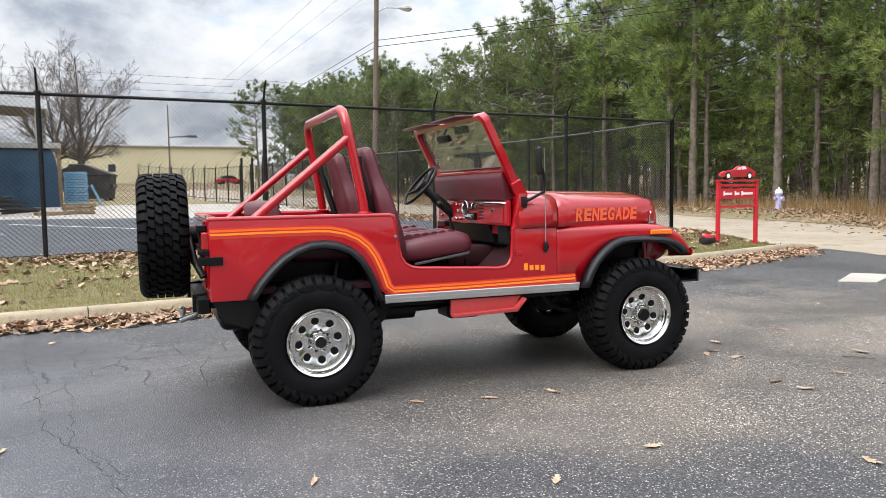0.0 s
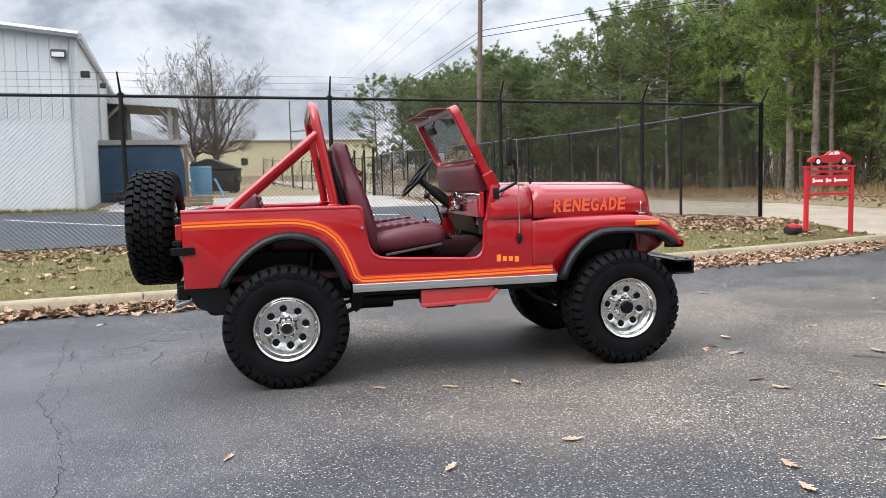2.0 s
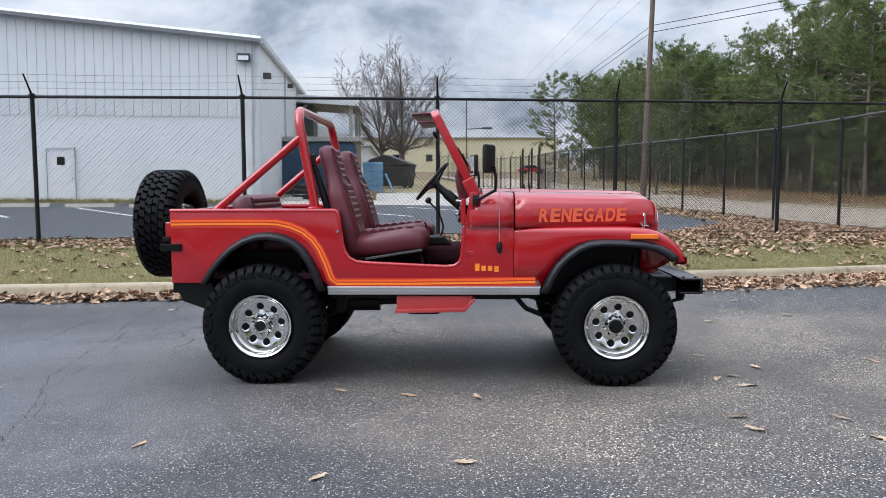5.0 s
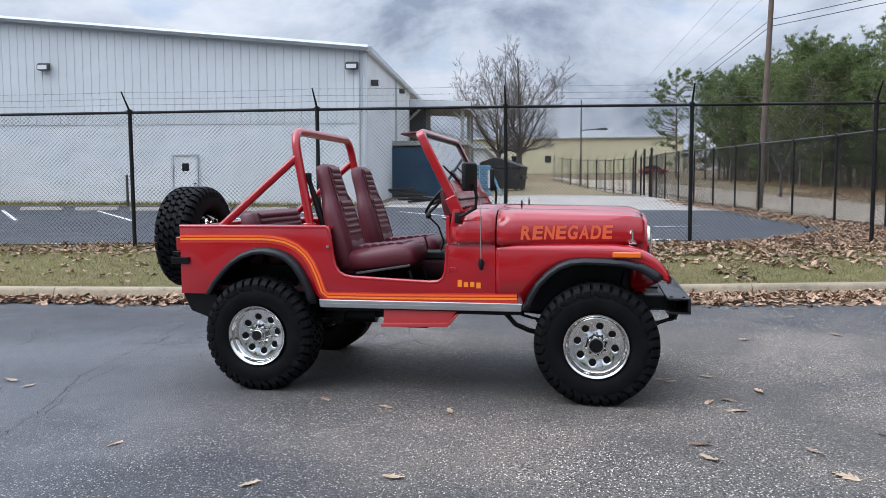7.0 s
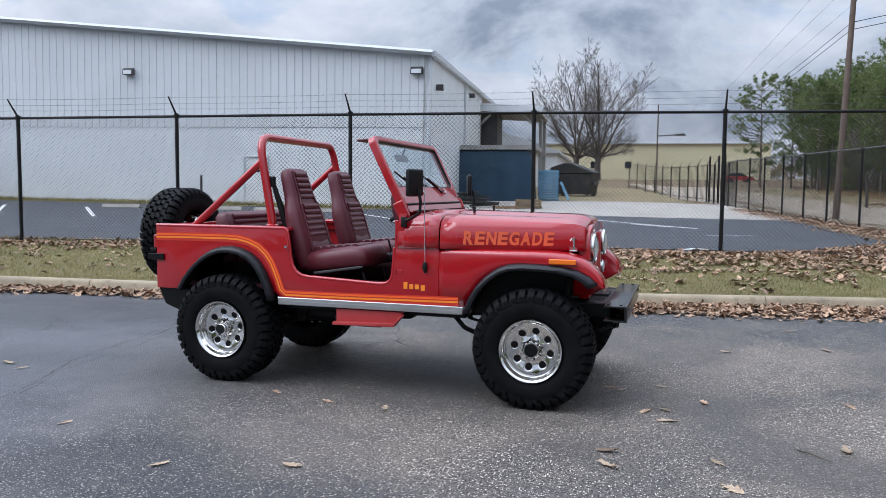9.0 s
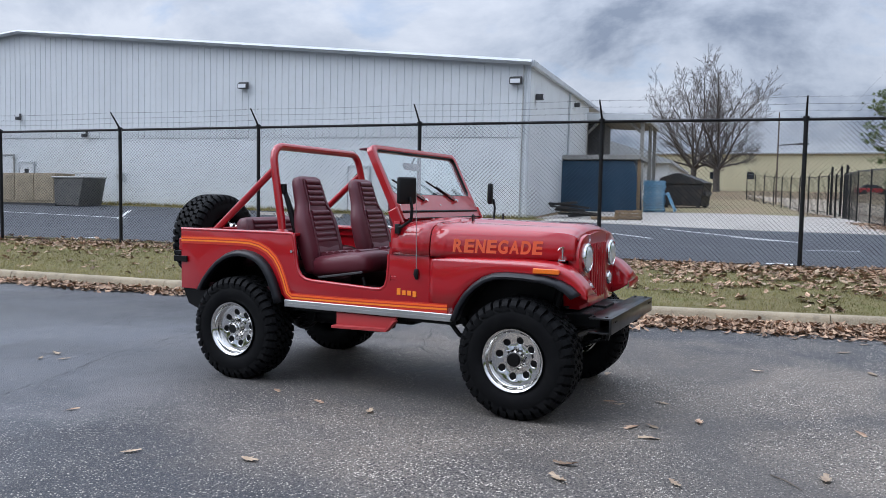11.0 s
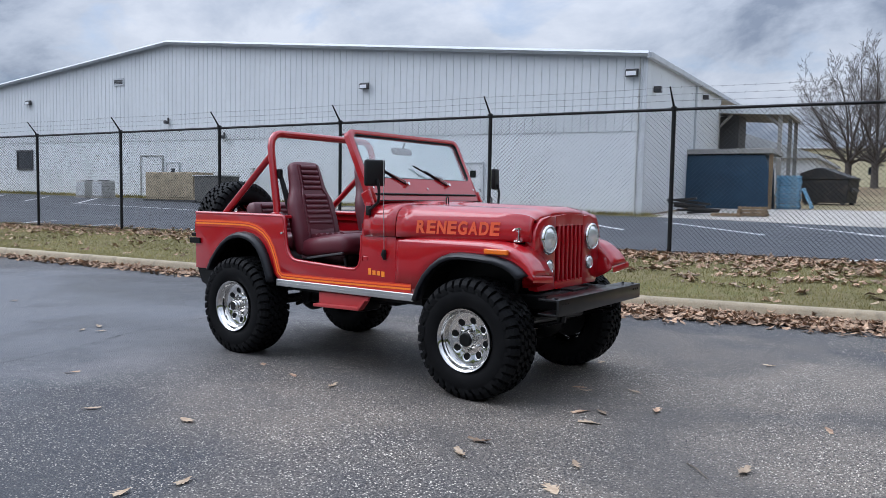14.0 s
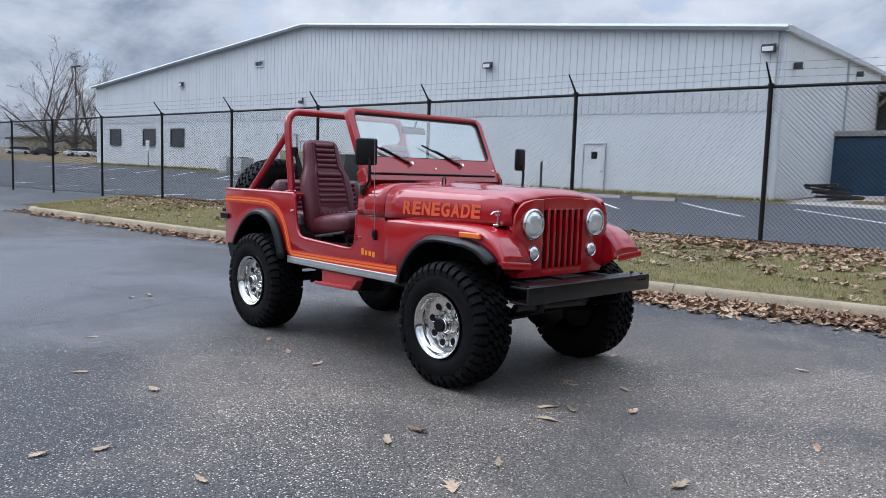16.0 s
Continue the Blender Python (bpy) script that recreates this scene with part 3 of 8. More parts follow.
# kerb, in cast lengths
kerb = thing("kerb", None, "weathered tan concrete kerb with joints", "kerb", "", "structure")


def kerb_path():
    pts = []
    for i in range(9):   # rounded far end
        q = radians(90 * i / 8)
        pts.append((-13.6 - 2.0 * math.cos(q), 8.5 + 2.2 - 2.2 * math.sin(q)))
    pts = [(-15.6, 11.6)] + pts
    pts += [(x, kerb_y(x)) for x in steps(-13.0, 14.0, 0.6)]
    for i in range(1, 7):
        q = radians(60 * i / 6)
        pts.append((14.0 + 0.9 * math.sin(q), kerb_y(14.0) + 0.14 * i / 6 + 0.9 - 0.9 * math.cos(q)))
    return [Vector((x, y, 0)) for x, y in pts]


kp = kerb_path()
runs, cur, acc = [], [kp[0]], 0.0
for a, b in zip(kp, kp[1:]):
    cur.append(b)
    acc += (b - a).length
    if acc > 2.9:
        runs.append(cur)
        cur, acc = [b], 0.0
if len(cur) > 1:
    runs.append(cur)
for r in runs:
    bm = bmesh.new()
    d0, d1 = (r[1] - r[0]).normalized(), (r[-1] - r[-2]).normalized()
    pp = [r[0] + d0 * 0.006, *r[1:-1], r[-1] - d1 * 0.006]
    rows = []
    for i, p in enumerate(pp):
        d = (pp[min(i + 1, len(pp) - 1)] - pp[max(i - 1, 0)]).normalized()
        n = Vector((-d.y, d.x, 0))
        # back foot, back top, rounded nose, face, toe
        k = 1 - 0.9 * smoothstep(13.6, 14.7, p.x)      # runs out into the drive
        rows.append([p + n * a + Vector((0, 0, b * k if b > 0 else b)) for a, b in ((0.17, -0.05), (0.17, 0.165), (0.06, 0.17), (0.025, 0.16), (0.005, 0.13), (-0.02, 0.0), (-0.025, -0.05))])
    loft(bm, rows, closed_rows=True, caps=True)
    part("kerb_stone", bm, M["kerb"], kerb, smooth=50)

# ---- chain-link fences ----
FT = 2.34    # height of the mesh


def fence_run(name, posts, arms, label, rail="fence_black"):
    """A black chain-link fence along posts of (x, y): posts, rails, mesh, and arms with barbed wire."""
    f = thing(name, None, label, "fence")
    tops = [(x, y, height(x, y)) for x, y in posts]
    bm = bmesh.new()
    for (x0, y0, z0), (x1, y1, z1) in zip(tops, tops[1:]):
        L = math.hypot(x1 - x0, y1 - y0)
        step = 0.072
        for dirn in (1, -1):
            c = -FT if dirn > 0 else 0.0
            while c < (L if dirn > 0 else L + FT):
                # the wire runs s = c + dirn * h, clipped to the bay
                lo, hi = (max(0.0, -c), min(FT, L - c)) if dirn > 0 else (max(0.0, c - L), min(FT, c))
                if hi - lo > 0.02:
                    pts = []
                    for h in (lo, hi):
                        s = (c + dirn * h) / L
                        pts.append(Vector((x0 + (x1 - x0) * s, y0 + (y1 - y0) * s, z0 + (z1 - z0) * s + 0.03 + h * (FT - 0.05) / FT)))
                    tube(bm, pts, 0.0028, 3, caps=False)
                c += step
    ob = part("wire_mesh", bm, M["fence_black"], f, "black chain-link mesh")
    ob["kind"] = "stuff"
    for i, (x, y, z) in enumerate(tops):
        bm = bmesh.new()
        end = i in (0, len(tops) - 1)
        cyl(bm, (x, y, z - 0.3), (x, y, z + FT + 0.02), 0.042 if end else 0.034, 10)
        lathe(bm, [(0.05, FT - 0.01), (0.05, FT + 0.04), (0.02, FT + 0.06)], 10, "z", centre=(x, y, z))
        part("post", bm, M["fence_black"], f, smooth=40)
        if arms:
            bm = bmesh.new()
            tube(bm, [(x, y, z + FT + 0.02), (x - 0.012, y - 0.24, z + FT + 0.33)], [0.02, 0.012], 6)
            part("arm", bm, M["fence_black"], f)
    for k, (x0, y0, z0) in enumerate(tops[:-1]):
        x1, y1, z1 = tops[k + 1]
        bm = bmesh.new()
        cyl(bm, (x0, y0, z0 + FT), (x1, y1, z1 + FT), 0.024, 8)
        part("top_rail", bm, M[rail], f, smooth=40)
    bm = bmesh.new()
    tube(bm, [(x, y, z + 0.06) for x, y, z in tops], 0.004, 4)
    part("bottom_wire", bm, M["fence_black"], f)
    if arms:
        for s in (0.35, 0.65, 0.97):
            bm = bmesh.new()
            pts = []
            for (x0, y0, z0), (x1, y1, z1) in zip(tops, tops[1:]):
                for q in (0, 0.25, 0.5, 0.75):
                    sag = 0.015 * math.sin(q * math.pi)
                    pts.append(Vector((x0 + (x1 - x0) * q, y0 + (y1 - y0) * q - 0.24 * s, z0 + (z1 - z0) * q + FT + 0.02 + 0.31 * s - sag)))
            tube(bm, pts, 0.0022, 3)
            for a, b in zip(pts, pts[1:]):
                nb = max(1, int((b - a).length / 0.13))
                for j in range(nb):
                    p = a.lerp(b, j / nb)
                    tube(bm, [p + Vector((0.012, 0, 0.018)), p - Vector((0.012, 0, 0.018))], 0.0016, 3, caps=False)
            ob = part("barbed_wire", bm, M["wire_grey"], f, "thin barbed wire")
            ob["kind"] = "stuff"
    # cut wire ends standing above the rail
    bm = bmesh.new()
    for (x0, y0, z0), (x1, y1, z1) in zip(tops, tops[1:]):
        n = int(math.hypot(x1 - x0, y1 - y0) / 0.072)
        for j in range(n):
            q = j / n
            p = Vector((x0 + (x1 - x0) * q, y0 + (y1 - y0) * q, z0 + (z1 - z0) * q + FT))
            tube(bm, [p, p + Vector((0.0, 0, 0.045))], 0.002, 3, caps=False)
    ob = part("mesh_ends", bm, M["fence_black"], f)
    ob["kind"] = "stuff"
    return f


main_posts = [-25.9, -22.6, -19.5, -16.3, -13.0, -9.85, -6.73, -3.53, -0.25, 2.97, 6.08, 9.04, 11.85]
fence_run("chain_link_fence", [(x, fence_y(x)) for x in main_posts], True, "tall black chain-link fence topped with angled barbed-wire arms")
side_posts = [(curve_at(SIDE, y), y) for y in (12.9, 15.7, 18.5, 21.3, 24.1, 26.9, 29.3, 31.9, 34.6, 37.4, 40.2, 43.1, 46.0)]
fence_run("side_fence", side_posts, False, "black chain-link fence with a grey rail beside the gravel drive", "wire_grey")
far_posts = [(curve_at([(46, 10.6), (52, 10.35), (56, 9.85), (61, 9.2), (68, 8.0), (78, 5.6)], y), y) for y in steps(46, 76, 2.75)]
pf = thing("picket_fence", None, "long black metal fence following the bank", "fence")
bm = bmesh.new()
tube(bm, [(0, 0, 0), (0, 0, 2.3), (0, 0, 2.36)], [0.009, 0.009, 0.003], 4)
picket = part("picket", bm, M["fence_black"], pf)
first = True
for (x0, y0), (x1, y1) in zip(far_posts, far_posts[1:]):
    for j in range(1, 8):
        x, y = x0 + (x1 - x0) * j / 8, y0 + (y1 - y0) * j / 8
        if first:
            picket.matrix_basis, first = pose(x, y, height(x, y)), False
        else:
            share("picket", picket.data, pf, pose(x, y, height(x, y)))
for x, y in far_posts:
    z = height(x, y)
    bm = bmesh.new()
    box(bm, x - 0.04, x + 0.04, y - 0.04, y + 0.04, z - 0.2, z + 2.42)
    tube(bm, [(x, y, z + 2.4), (x + 0.22, y - 0.05, z + 2.75)], 0.025, 5)
    part("post", bm, M["fence_black"], pf)
for h in (0.15, 2.32):
    bm = bmesh.new()
    tube(bm, [(x, y, height(x, y) + h) for x, y in far_posts], 0.02, 4)
    part("rail", bm, M["fence_black"], pf)
for x, y, top in ((10.75, 46.4, 2.9), (10.9, 50.1, 2.9), (10.6, 52.0, 2.9)):
    bm = bmesh.new()
    box(bm, x - 0.06, x + 0.06, y - 0.06, y + 0.06, height(x, y) - 0.2, height(x, y) + top, 0.01)
    tagged(part("gate_post", bm, M["fence_black"]), "tall black steel gate post by the fence", "post", "gate posts")

# ---- the white metal building ----
WY, WX0, WX1 = 34.4, -67.0, -4.0       # gable wall plane and its ends
EAVE, RIDGE = 7.15, 10.1               # above the wall foot
TILT_B = pose(WX1, WY, 0.62, 0, 0.55, 0)
WID = WX1 - WX0
building = thing("warehouse", TILT_B, "large white metal warehouse with a low gable and ribbed siding", "building")


def gable_z(x):
    """Height of the gable wall at x, measured from the near corner (x from -WID to 0)."""
    return EAVE + (RIDGE - EAVE) * (1 - abs(x + WID / 2) / (WID / 2))


DEPTH, ROOF_D = 24.4, 40.0
# lower wall, smooth; upper siding with ribs, stepping out a little
LOWER = 3.75
bm = bmesh.new()
box(bm, -WID, 0, 0.06, 0.3, -0.8, LOWER)
part("wall", bm, M["wall_block"], building, "smooth white lower wall")
bm = bmesh.new()
prism(bm, [(-WID, LOWER), (0, LOWER), (0, gable_z(0)), (-WID / 2, gable_z(-WID / 2)), (-WID, gable_z(-WID))], 0.056, 0.3)
part("siding", bm, M["wall_white"], building, "ribbed white metal siding")
bm = bmesh.new()
x = -WID + 0.3
while x < -0.1:
    z1 = gable_z(x) - 0.22
    prism(bm, [(x - 0.196, 0.056), (x - 0.176, 0.03), (x + 0.176, 0.03), (x + 0.196, 0.056)], LOWER + 0.02, z1, axis="z")
    x += 0.41
ob = part("siding_rib", bm, M["wall_white"], building)
ob["kind"] = "stuff"
bm = bmesh.new()
box(bm, -0.34, -0.29, -0.03, 0.025, -0.6, EAVE - 0.1, 0.005)
part("corner_trim", bm, M["grey_metal"], building, "thin grey upright strip near the corner")
bm = bmesh.new()
box(bm, 0.01, 0.13, 13.1, 13.25, -0.5, EAVE - 0.2, 0.01)
part("downpipe", bm, M["roof_trim"], building)
# side wall toward the lot, and far walls
bm = bmesh.new()
box(bm, -0.3, 0.0, 0.3, DEPTH, -3.0, EAVE)
part("wall", bm, M["wall_block"], building)
bm = bmesh.new()
box(bm, -WID, -WID + 0.3, 0.3, DEPTH, -0.8, EAVE)
box(bm, -WID + 0.3, -0.3, DEPTH - 0.3, DEPTH, -0.8, EAVE)
part("wall", bm, M["wall_block"], building)
bm = bmesh.new()
for s in (0, 1):
    xa, xb = (-WID / 2, 0.12) if s else (-WID / 2, -WID - 0.12)
    za, zb = RIDGE + 0.02, EAVE - 0.02
    vs = [bm.verts.new(p) for p in ((xa, -0.25, za), (xb, -0.25, zb), (xb, ROOF_D, zb), (xa, ROOF_D, za), (xa, -0.25, za + 0.1), (xb, -0.25, zb + 0.1), (xb, ROOF_D, zb + 0.1), (xa, ROOF_D, za + 0.1))]
    for f in ((0, 1, 2, 3), (4, 5, 6, 7), (0, 1, 5, 4), (1, 2, 6, 5), (2, 3, 7, 6), (3, 0, 4, 7)):
        bm.faces.new([vs[i] for i in f])
part("roof", bm, M["roof_metal"], building, "grey metal roof")
bm = bmesh.new()
tube(bm, [(-WID - 0.14, -0.3, gable_z(-WID) - 0.02), (-WID / 2, -0.3, gable_z(-WID / 2) - 0.02), (0.14, -0.3, gable_z(0) - 0.02)], 0.13, 4)
part("roof_edge", bm, M["roof_trim"], building, "pale metal edge trim")
bm = bmesh.new()
box(bm, 0.06, 0.26, -0.3, ROOF_D, EAVE - 0.2, EAVE + 0.08, 0.03)
part("gutter", bm, M["roof_trim"], building)
for x in (-0.05,):
    bm = bmesh.new()
    box(bm, -0.06, 0.05, -0.07, 0.03, -0.6, EAVE - 0.2, 0.01)
    part("downpipe", bm, M["roof_trim"], building)


# the long sides run back at a slight angle and climb with the ground
for ob in building.children:
    for v in ob.data.vertices:
        v.co.x, v.co.z = v.co.x - 0.0687 * max(0.0, v.co.y), v.co.z + 0.045 * max(0.0, v.co.y)


def wall_pack(x, z):
    f = thing("wall_lamp", TILT_B @ pose(x, -0.01, z), "dark box lamp with a pale lens on the white wall", "lamp", "wall lamps")
    bm = bmesh.new()
    prism(bm, [(-0.24, -0.0), (-0.02, 0.0), (-0.02, 0.34), (-0.1, 0.34), (-0.24, 0.24)], -0.28, 0.28, axis="x", bevel=0.015)
    part("housing", bm, M["dark_metal"], f)
    bm = bmesh.new()
    prism(bm, [(-0.252, 0.03), (-0.244, 0.22), (-0.24, 0.21), (-0.24, 0.03)], -0.23, 0.23, axis="x")
    part("lens", bm, M["lamp_lens"], f)


for x, z in ((-0.65, 6.2), (-15.6, 6.35), (-47.4, 6.65), (-66.4, 6.2)):
    wall_pack(x, z)
for x, z in ((-26.5, 3.9), (-31.7, 4.95)):
    f = thing("wall_camera", TILT_B @ pose(x, -0.02, z), "small dark camera fixed on the white wall", "camera", "wall cameras")
    bm = bmesh.new(); box(bm, -0.1, 0.1, -0.32, -0.02, -0.1, 0.1, 0.02); part("housing", bm, M["dark_metal"], f)
    bm = bmesh.new(); box(bm, -0.05, 0.05, -0.05, 0.02, 0.08, 0.3); part("bracket", bm, M["dark_metal"], f)
for y, z in ((1.6, 5.8), (15.9, 7.15)):
    f = thing("side_lamp", TILT_B @ pose(0.02 - 0.0687 * y, y, z), "small flood lamp on the side wall", "lamp", "side lamps")
    bm = bmesh.new(); box(bm, 0.0, 0.35, -0.14, 0.14, -0.14, 0.14, 0.03); part("housing", bm, M["dark_metal"], f)
    bm = bmesh.new(); cyl(bm, (0.36, 0, 0), (0.38, 0, 0), 0.1, 10); part("lens", bm, M["lamp_lens"], f)


def steel_door(x, w, h, label, window=True):
    d = thing("door_1", TILT_B @ pose(x, 0.0, 0.0), label, "door", "wall doors", "structure")
    bm = bmesh.new()
    box(bm, -w / 2 - 0.07, -w / 2, -0.04, 0.06, 0, h + 0.07)
    box(bm, w / 2, w / 2 + 0.07, -0.04, 0.06, 0, h + 0.07)
    box(bm, -w / 2, w / 2, -0.04, 0.06, h, h + 0.07)
    part("door_frame", bm, M["roof_trim"], d)
    bm = bmesh.new()
    box(bm, -w / 2 + 0.004, w / 2 - 0.004, 0.0, 0.056, 0.02, h - 0.004, 0.006)
    part("leaf", bm, M["door_white"], d)
    if window:
        bm = bmesh.new(); box(bm, -0.14, 0.2, -0.006, -0.001, h - 0.72, h - 0.36); part("pane", bm, M["dark_glass"], d)
    bm = bmesh.new(); box(bm, w / 2 - 0.14, w / 2 - 0.06, -0.07, -0.003, 0.95, 1.02, 0.01); part("handle", bm, M["dark_metal"], d)


steel_door(-8.75, 1.15, 2.3, "white steel door with a small dark window, shut")
steel_door(-31.3, 1.15, 2.3, "white steel door with a small dark window, shut")
bm = bmesh.new()
d = thing("door_2", TILT_B @ pose(-33.4, 0, 0), "white roll-up door, shut", "door", "wall doors", "structure")
box(bm, -1.12, -1.06, -0.06, 0.06, 0, 2.82); box(bm, 1.06, 1.12, -0.06, 0.06, 0, 2.82); box(bm, -1.06, 1.06, -0.06, 0.06, 2.74, 2.82)
part("door_frame", bm, M["grey_metal"], d)
for k in range(10):
    bm = bmesh.new(); box(bm, -1.055, 1.055, -0.012, 0.05, 0.02 + k * 0.272, 0.285 + k * 0.272, 0.01); part("slat", bm, M["door_white"], d)
for x in (-59.1, -52.9, -48.2):
    w = thing("window_1", TILT_B @ pose(x, 0, 1.75), "dark window in the white wall", "window", "wall windows", "structure")
    bm = bmesh.new()
    box(bm, -1.05, -0.95, -0.03, 0.06, 0, 1.5); box(bm, 0.95, 1.05, -0.03, 0.06, 0, 1.5); box(bm, -0.95, 0.95, -0.03, 0.06, 1.4, 1.5); box(bm, -0.95, 0.95, -0.05, 0.06, 0, 0.1)
    part("window_frame", bm, M["dark_metal"], w)
    bm = bmesh.new(); box(bm, -0.95, 0.95, 0.02, 0.05, 0.1, 1.4); part("pane", bm, M["dark_glass"], w)
v = thing("wall_vent", TILT_B @ pose(-36.8, -0.0, 7.6), "small louvred vent high on the wall", "vent")
bm = bmesh.new(); box(bm, -0.55, 0.55, -0.03, 0.04, 0, 0.1); box(bm, -0.55, 0.55, -0.03, 0.04, 0.4, 0.5); box(bm, -0.55, -0.45, -0.03, 0.04, 0.1, 0.4); box(bm, 0.45, 0.55, -0.03, 0.04, 0.1, 0.4); part("frame", bm, M["roof_trim"], v)
for k in range(3):
    bm = bmesh.new(); box(bm, -0.45, 0.45, -0.02, 0.03, 0.11 + 0.1 * k, 0.16 + 0.1 * k, m=None); part("slat", bm, M["dark_metal"], v)


def ac_unit(x, y):
    a = thing("air_conditioner", pose(x, y, height(x, y) - 0.03), "grey outdoor air-conditioning unit on the ground by the wall", "air conditioner", "air conditioners")
    bm = bmesh.new(); box(bm, -0.5, 0.5, -0.5, 0.5, 0.08, 1.12, 0.03); part("casing", bm, M["grey_metal"], a)
    for k in range(12):
        bm = bmesh.new(); box(bm, -0.47 + 0.08 * k, -0.43 + 0.08 * k, -0.53, -0.502, 0.16, 1.04); part("slat", bm, M["door_white"], a)
    bm = bmesh.new(); lathe(bm, [(0.38, 1.12), (0.4, 1.16), (0.34, 1.17), (0.08, 1.15)], 20, "z"); part("fan_guard", bm, M["dark_metal"], a)
    bm = bmesh.new(); box(bm, -0.58, 0.58, -0.58, 0.58, -0.1, 0.08, 0.02); part("pad", bm, M["concrete"], a)


for x in (-41.2, -39.4):
    ac_unit(x, 32.2)
# long grey tank box and the dark hopper beside it
t = thing("utility_cabinet", pose(-31.6, 31.8, height(-31.6, 31.8) - 0.05), "long weathered tan equipment cabinet", "cabinet")
bm = bmesh.new(); box(bm, -2.2, 2.2, -0.7, 0.7, 0.1, 1.75, 0.04); part("casing", bm, M["kerb"], t)
for k in range(3):
    bm = bmesh.new(); box(bm, -2.1 + 1.42 * k, -0.75 + 1.42 * k, -0.73, -0.702, 0.25, 1.65, 0.01); part("panel", bm, M["kerb"], t)
bm = bmesh.new(); box(bm, -2.3, 2.3, -0.8, 0.8, -0.05, 0.1); part("base", bm, M["dark_metal"], t)
t = thing("waste_hopper", pose(-28.6, 31.9, height(-28.6, 31.9) - 0.03), "dark steel waste hopper with sloping sides", "hopper")
bm = bmesh.new(); prism(bm, [(-0.95, 0.0), (0.85, 0.0), (1.2, 1.5), (-0.95, 1.5)], -0.8, 0.8, bevel=0.03); part("body", bm, M["hopper"], t)
bm = bmesh.new(); box(bm, -1.0, 1.25, -0.85, 0.85, 1.5, 1.58, 0.02); part("rim", bm, M["grey_metal"], t)
bm = bmesh.new(); tube(bm, [(-0.95, 0.7, 1.55), (-0.95, 0.7, 1.8), (1.15, 0.7, 1.8), (1.15, 0.7, 1.55)], 0.03, 6); part("rail", bm, M["grey_metal"], t)
t = thing("meter_box", TILT_B @ pose(-24.0, -0.02, 1.1), "small grey meter box on the wall", "meter")
bm = bmesh.new(); box(bm, -0.14, 0.14, -0.18, -0.01, 0.3, 0.9, 0.02); cyl(bm, (0.0, -0.08, -0.9), (0.0, -0.08, 0.3), 0.03, 8); part("casing", bm, M["grey_metal"], t)
bm = bmesh.new(); cyl(bm, (0, -0.2, 0.7), (0, -0.18, 0.7), 0.09, 14); part("dial", bm, M["lamp_lens"], t)
t = thing("sign_post", pose(-51.5, 31.5, height(-51.5, 31.5) - 0.05), "small white notice on a thin post", "sign")
bm = bmesh.new(); cyl(bm, (0, 0, 0), (0, 0, 2.2), 0.04, 6); part("post", bm, M["dark_metal"], t)
bm = bmesh.new(); box(bm, -0.28, 0.28, -0.05, -0.03, 1.45, 2.3); part("board", bm, M["white_paint"], t)
t = thing("bollard", pose(-15.0, 33.2, height(-15.0, 33.2) - 0.05), "thin dark marker post by the wall", "bollard")
bm = bmesh.new(); cyl(bm, (0, 0, 0), (0, 0, 1.45), 0.06, 8); part("post", bm, M["dark_metal"], t)
for x, y in ((-17.2, 30.15), (-14.75, 30.2), (-12.3, 30.2), (-9.85, 30.25), (-7.4, 30.3)):
    t = thing("wheel_stop", pose(x, y, height(x, y) - 0.03, 0, 0, 0), "low concrete wheel stop at the end of a bay", "wheel stop", "wheel stops")
    bm = bmesh.new(); prism(bm, [(-0.12, 0), (0.12, 0), (0.07, 0.14), (-0.07, 0.14)], -0.95, 0.95, axis="x", bevel=0.01); part("block", bm, M["concrete"], t)

# ---- lean-to canopy beside the building ----
can = thing("canopy", pose(-6.0, 58.3, 1.17) @ Matrix.Diagonal((1.2, 1.2, 1.2, 1)), "open timber canopy with a flat white roof beside the building", "canopy")
bm = bmesh.new(); box(bm, 0.02, 4.2, -0.2, 6.2, 5.4, 5.62, 0.03, m=pose(0, 0, 5.5) @ pose(0, 0, 0, 0, 3.5, 0) @ pose(0, 0, -5.5)); part("roof", bm, M["timber_grey"], can, "pale flat roof")
bm = bmesh.new(); box(bm, 0.02, 4.3, -0.3, -0.2, 5.35, 5.85, 0.01, m=pose(0, 0, 5.5) @ pose(0, 0, 0, 0, 3.5, 0) @ pose(0, 0, -5.5)); part("fascia", bm, M["roof_trim"], can)
for x, y in ((0.25, 0.1), (3.75, 0.1), (3.95, 2.9), (3.95, 5.8)):
    bm = bmesh.new(); box(bm, x - 0.11, x + 0.11, y - 0.11, y + 0.11, -0.3, 5.3, 0.015); part("post", bm, M["timber_grey"], can)
for x, s in ((0.35, 1), (3.65, -1)):
    bm = bmesh.new(); tube(bm, [(x, 0.1, 4.55), (x + s * 0.7, 0.1, 5.25)], 0.09, 4); part("brace", bm, M["timber_grey"], can)
bm = bmesh.new(); box(bm, 0.1, 1.3, 0.9, 3.4, 3.0, 5.25, 0.02); part("duct", bm, M["dark_metal"], can, "dark boxed duct under the roof")
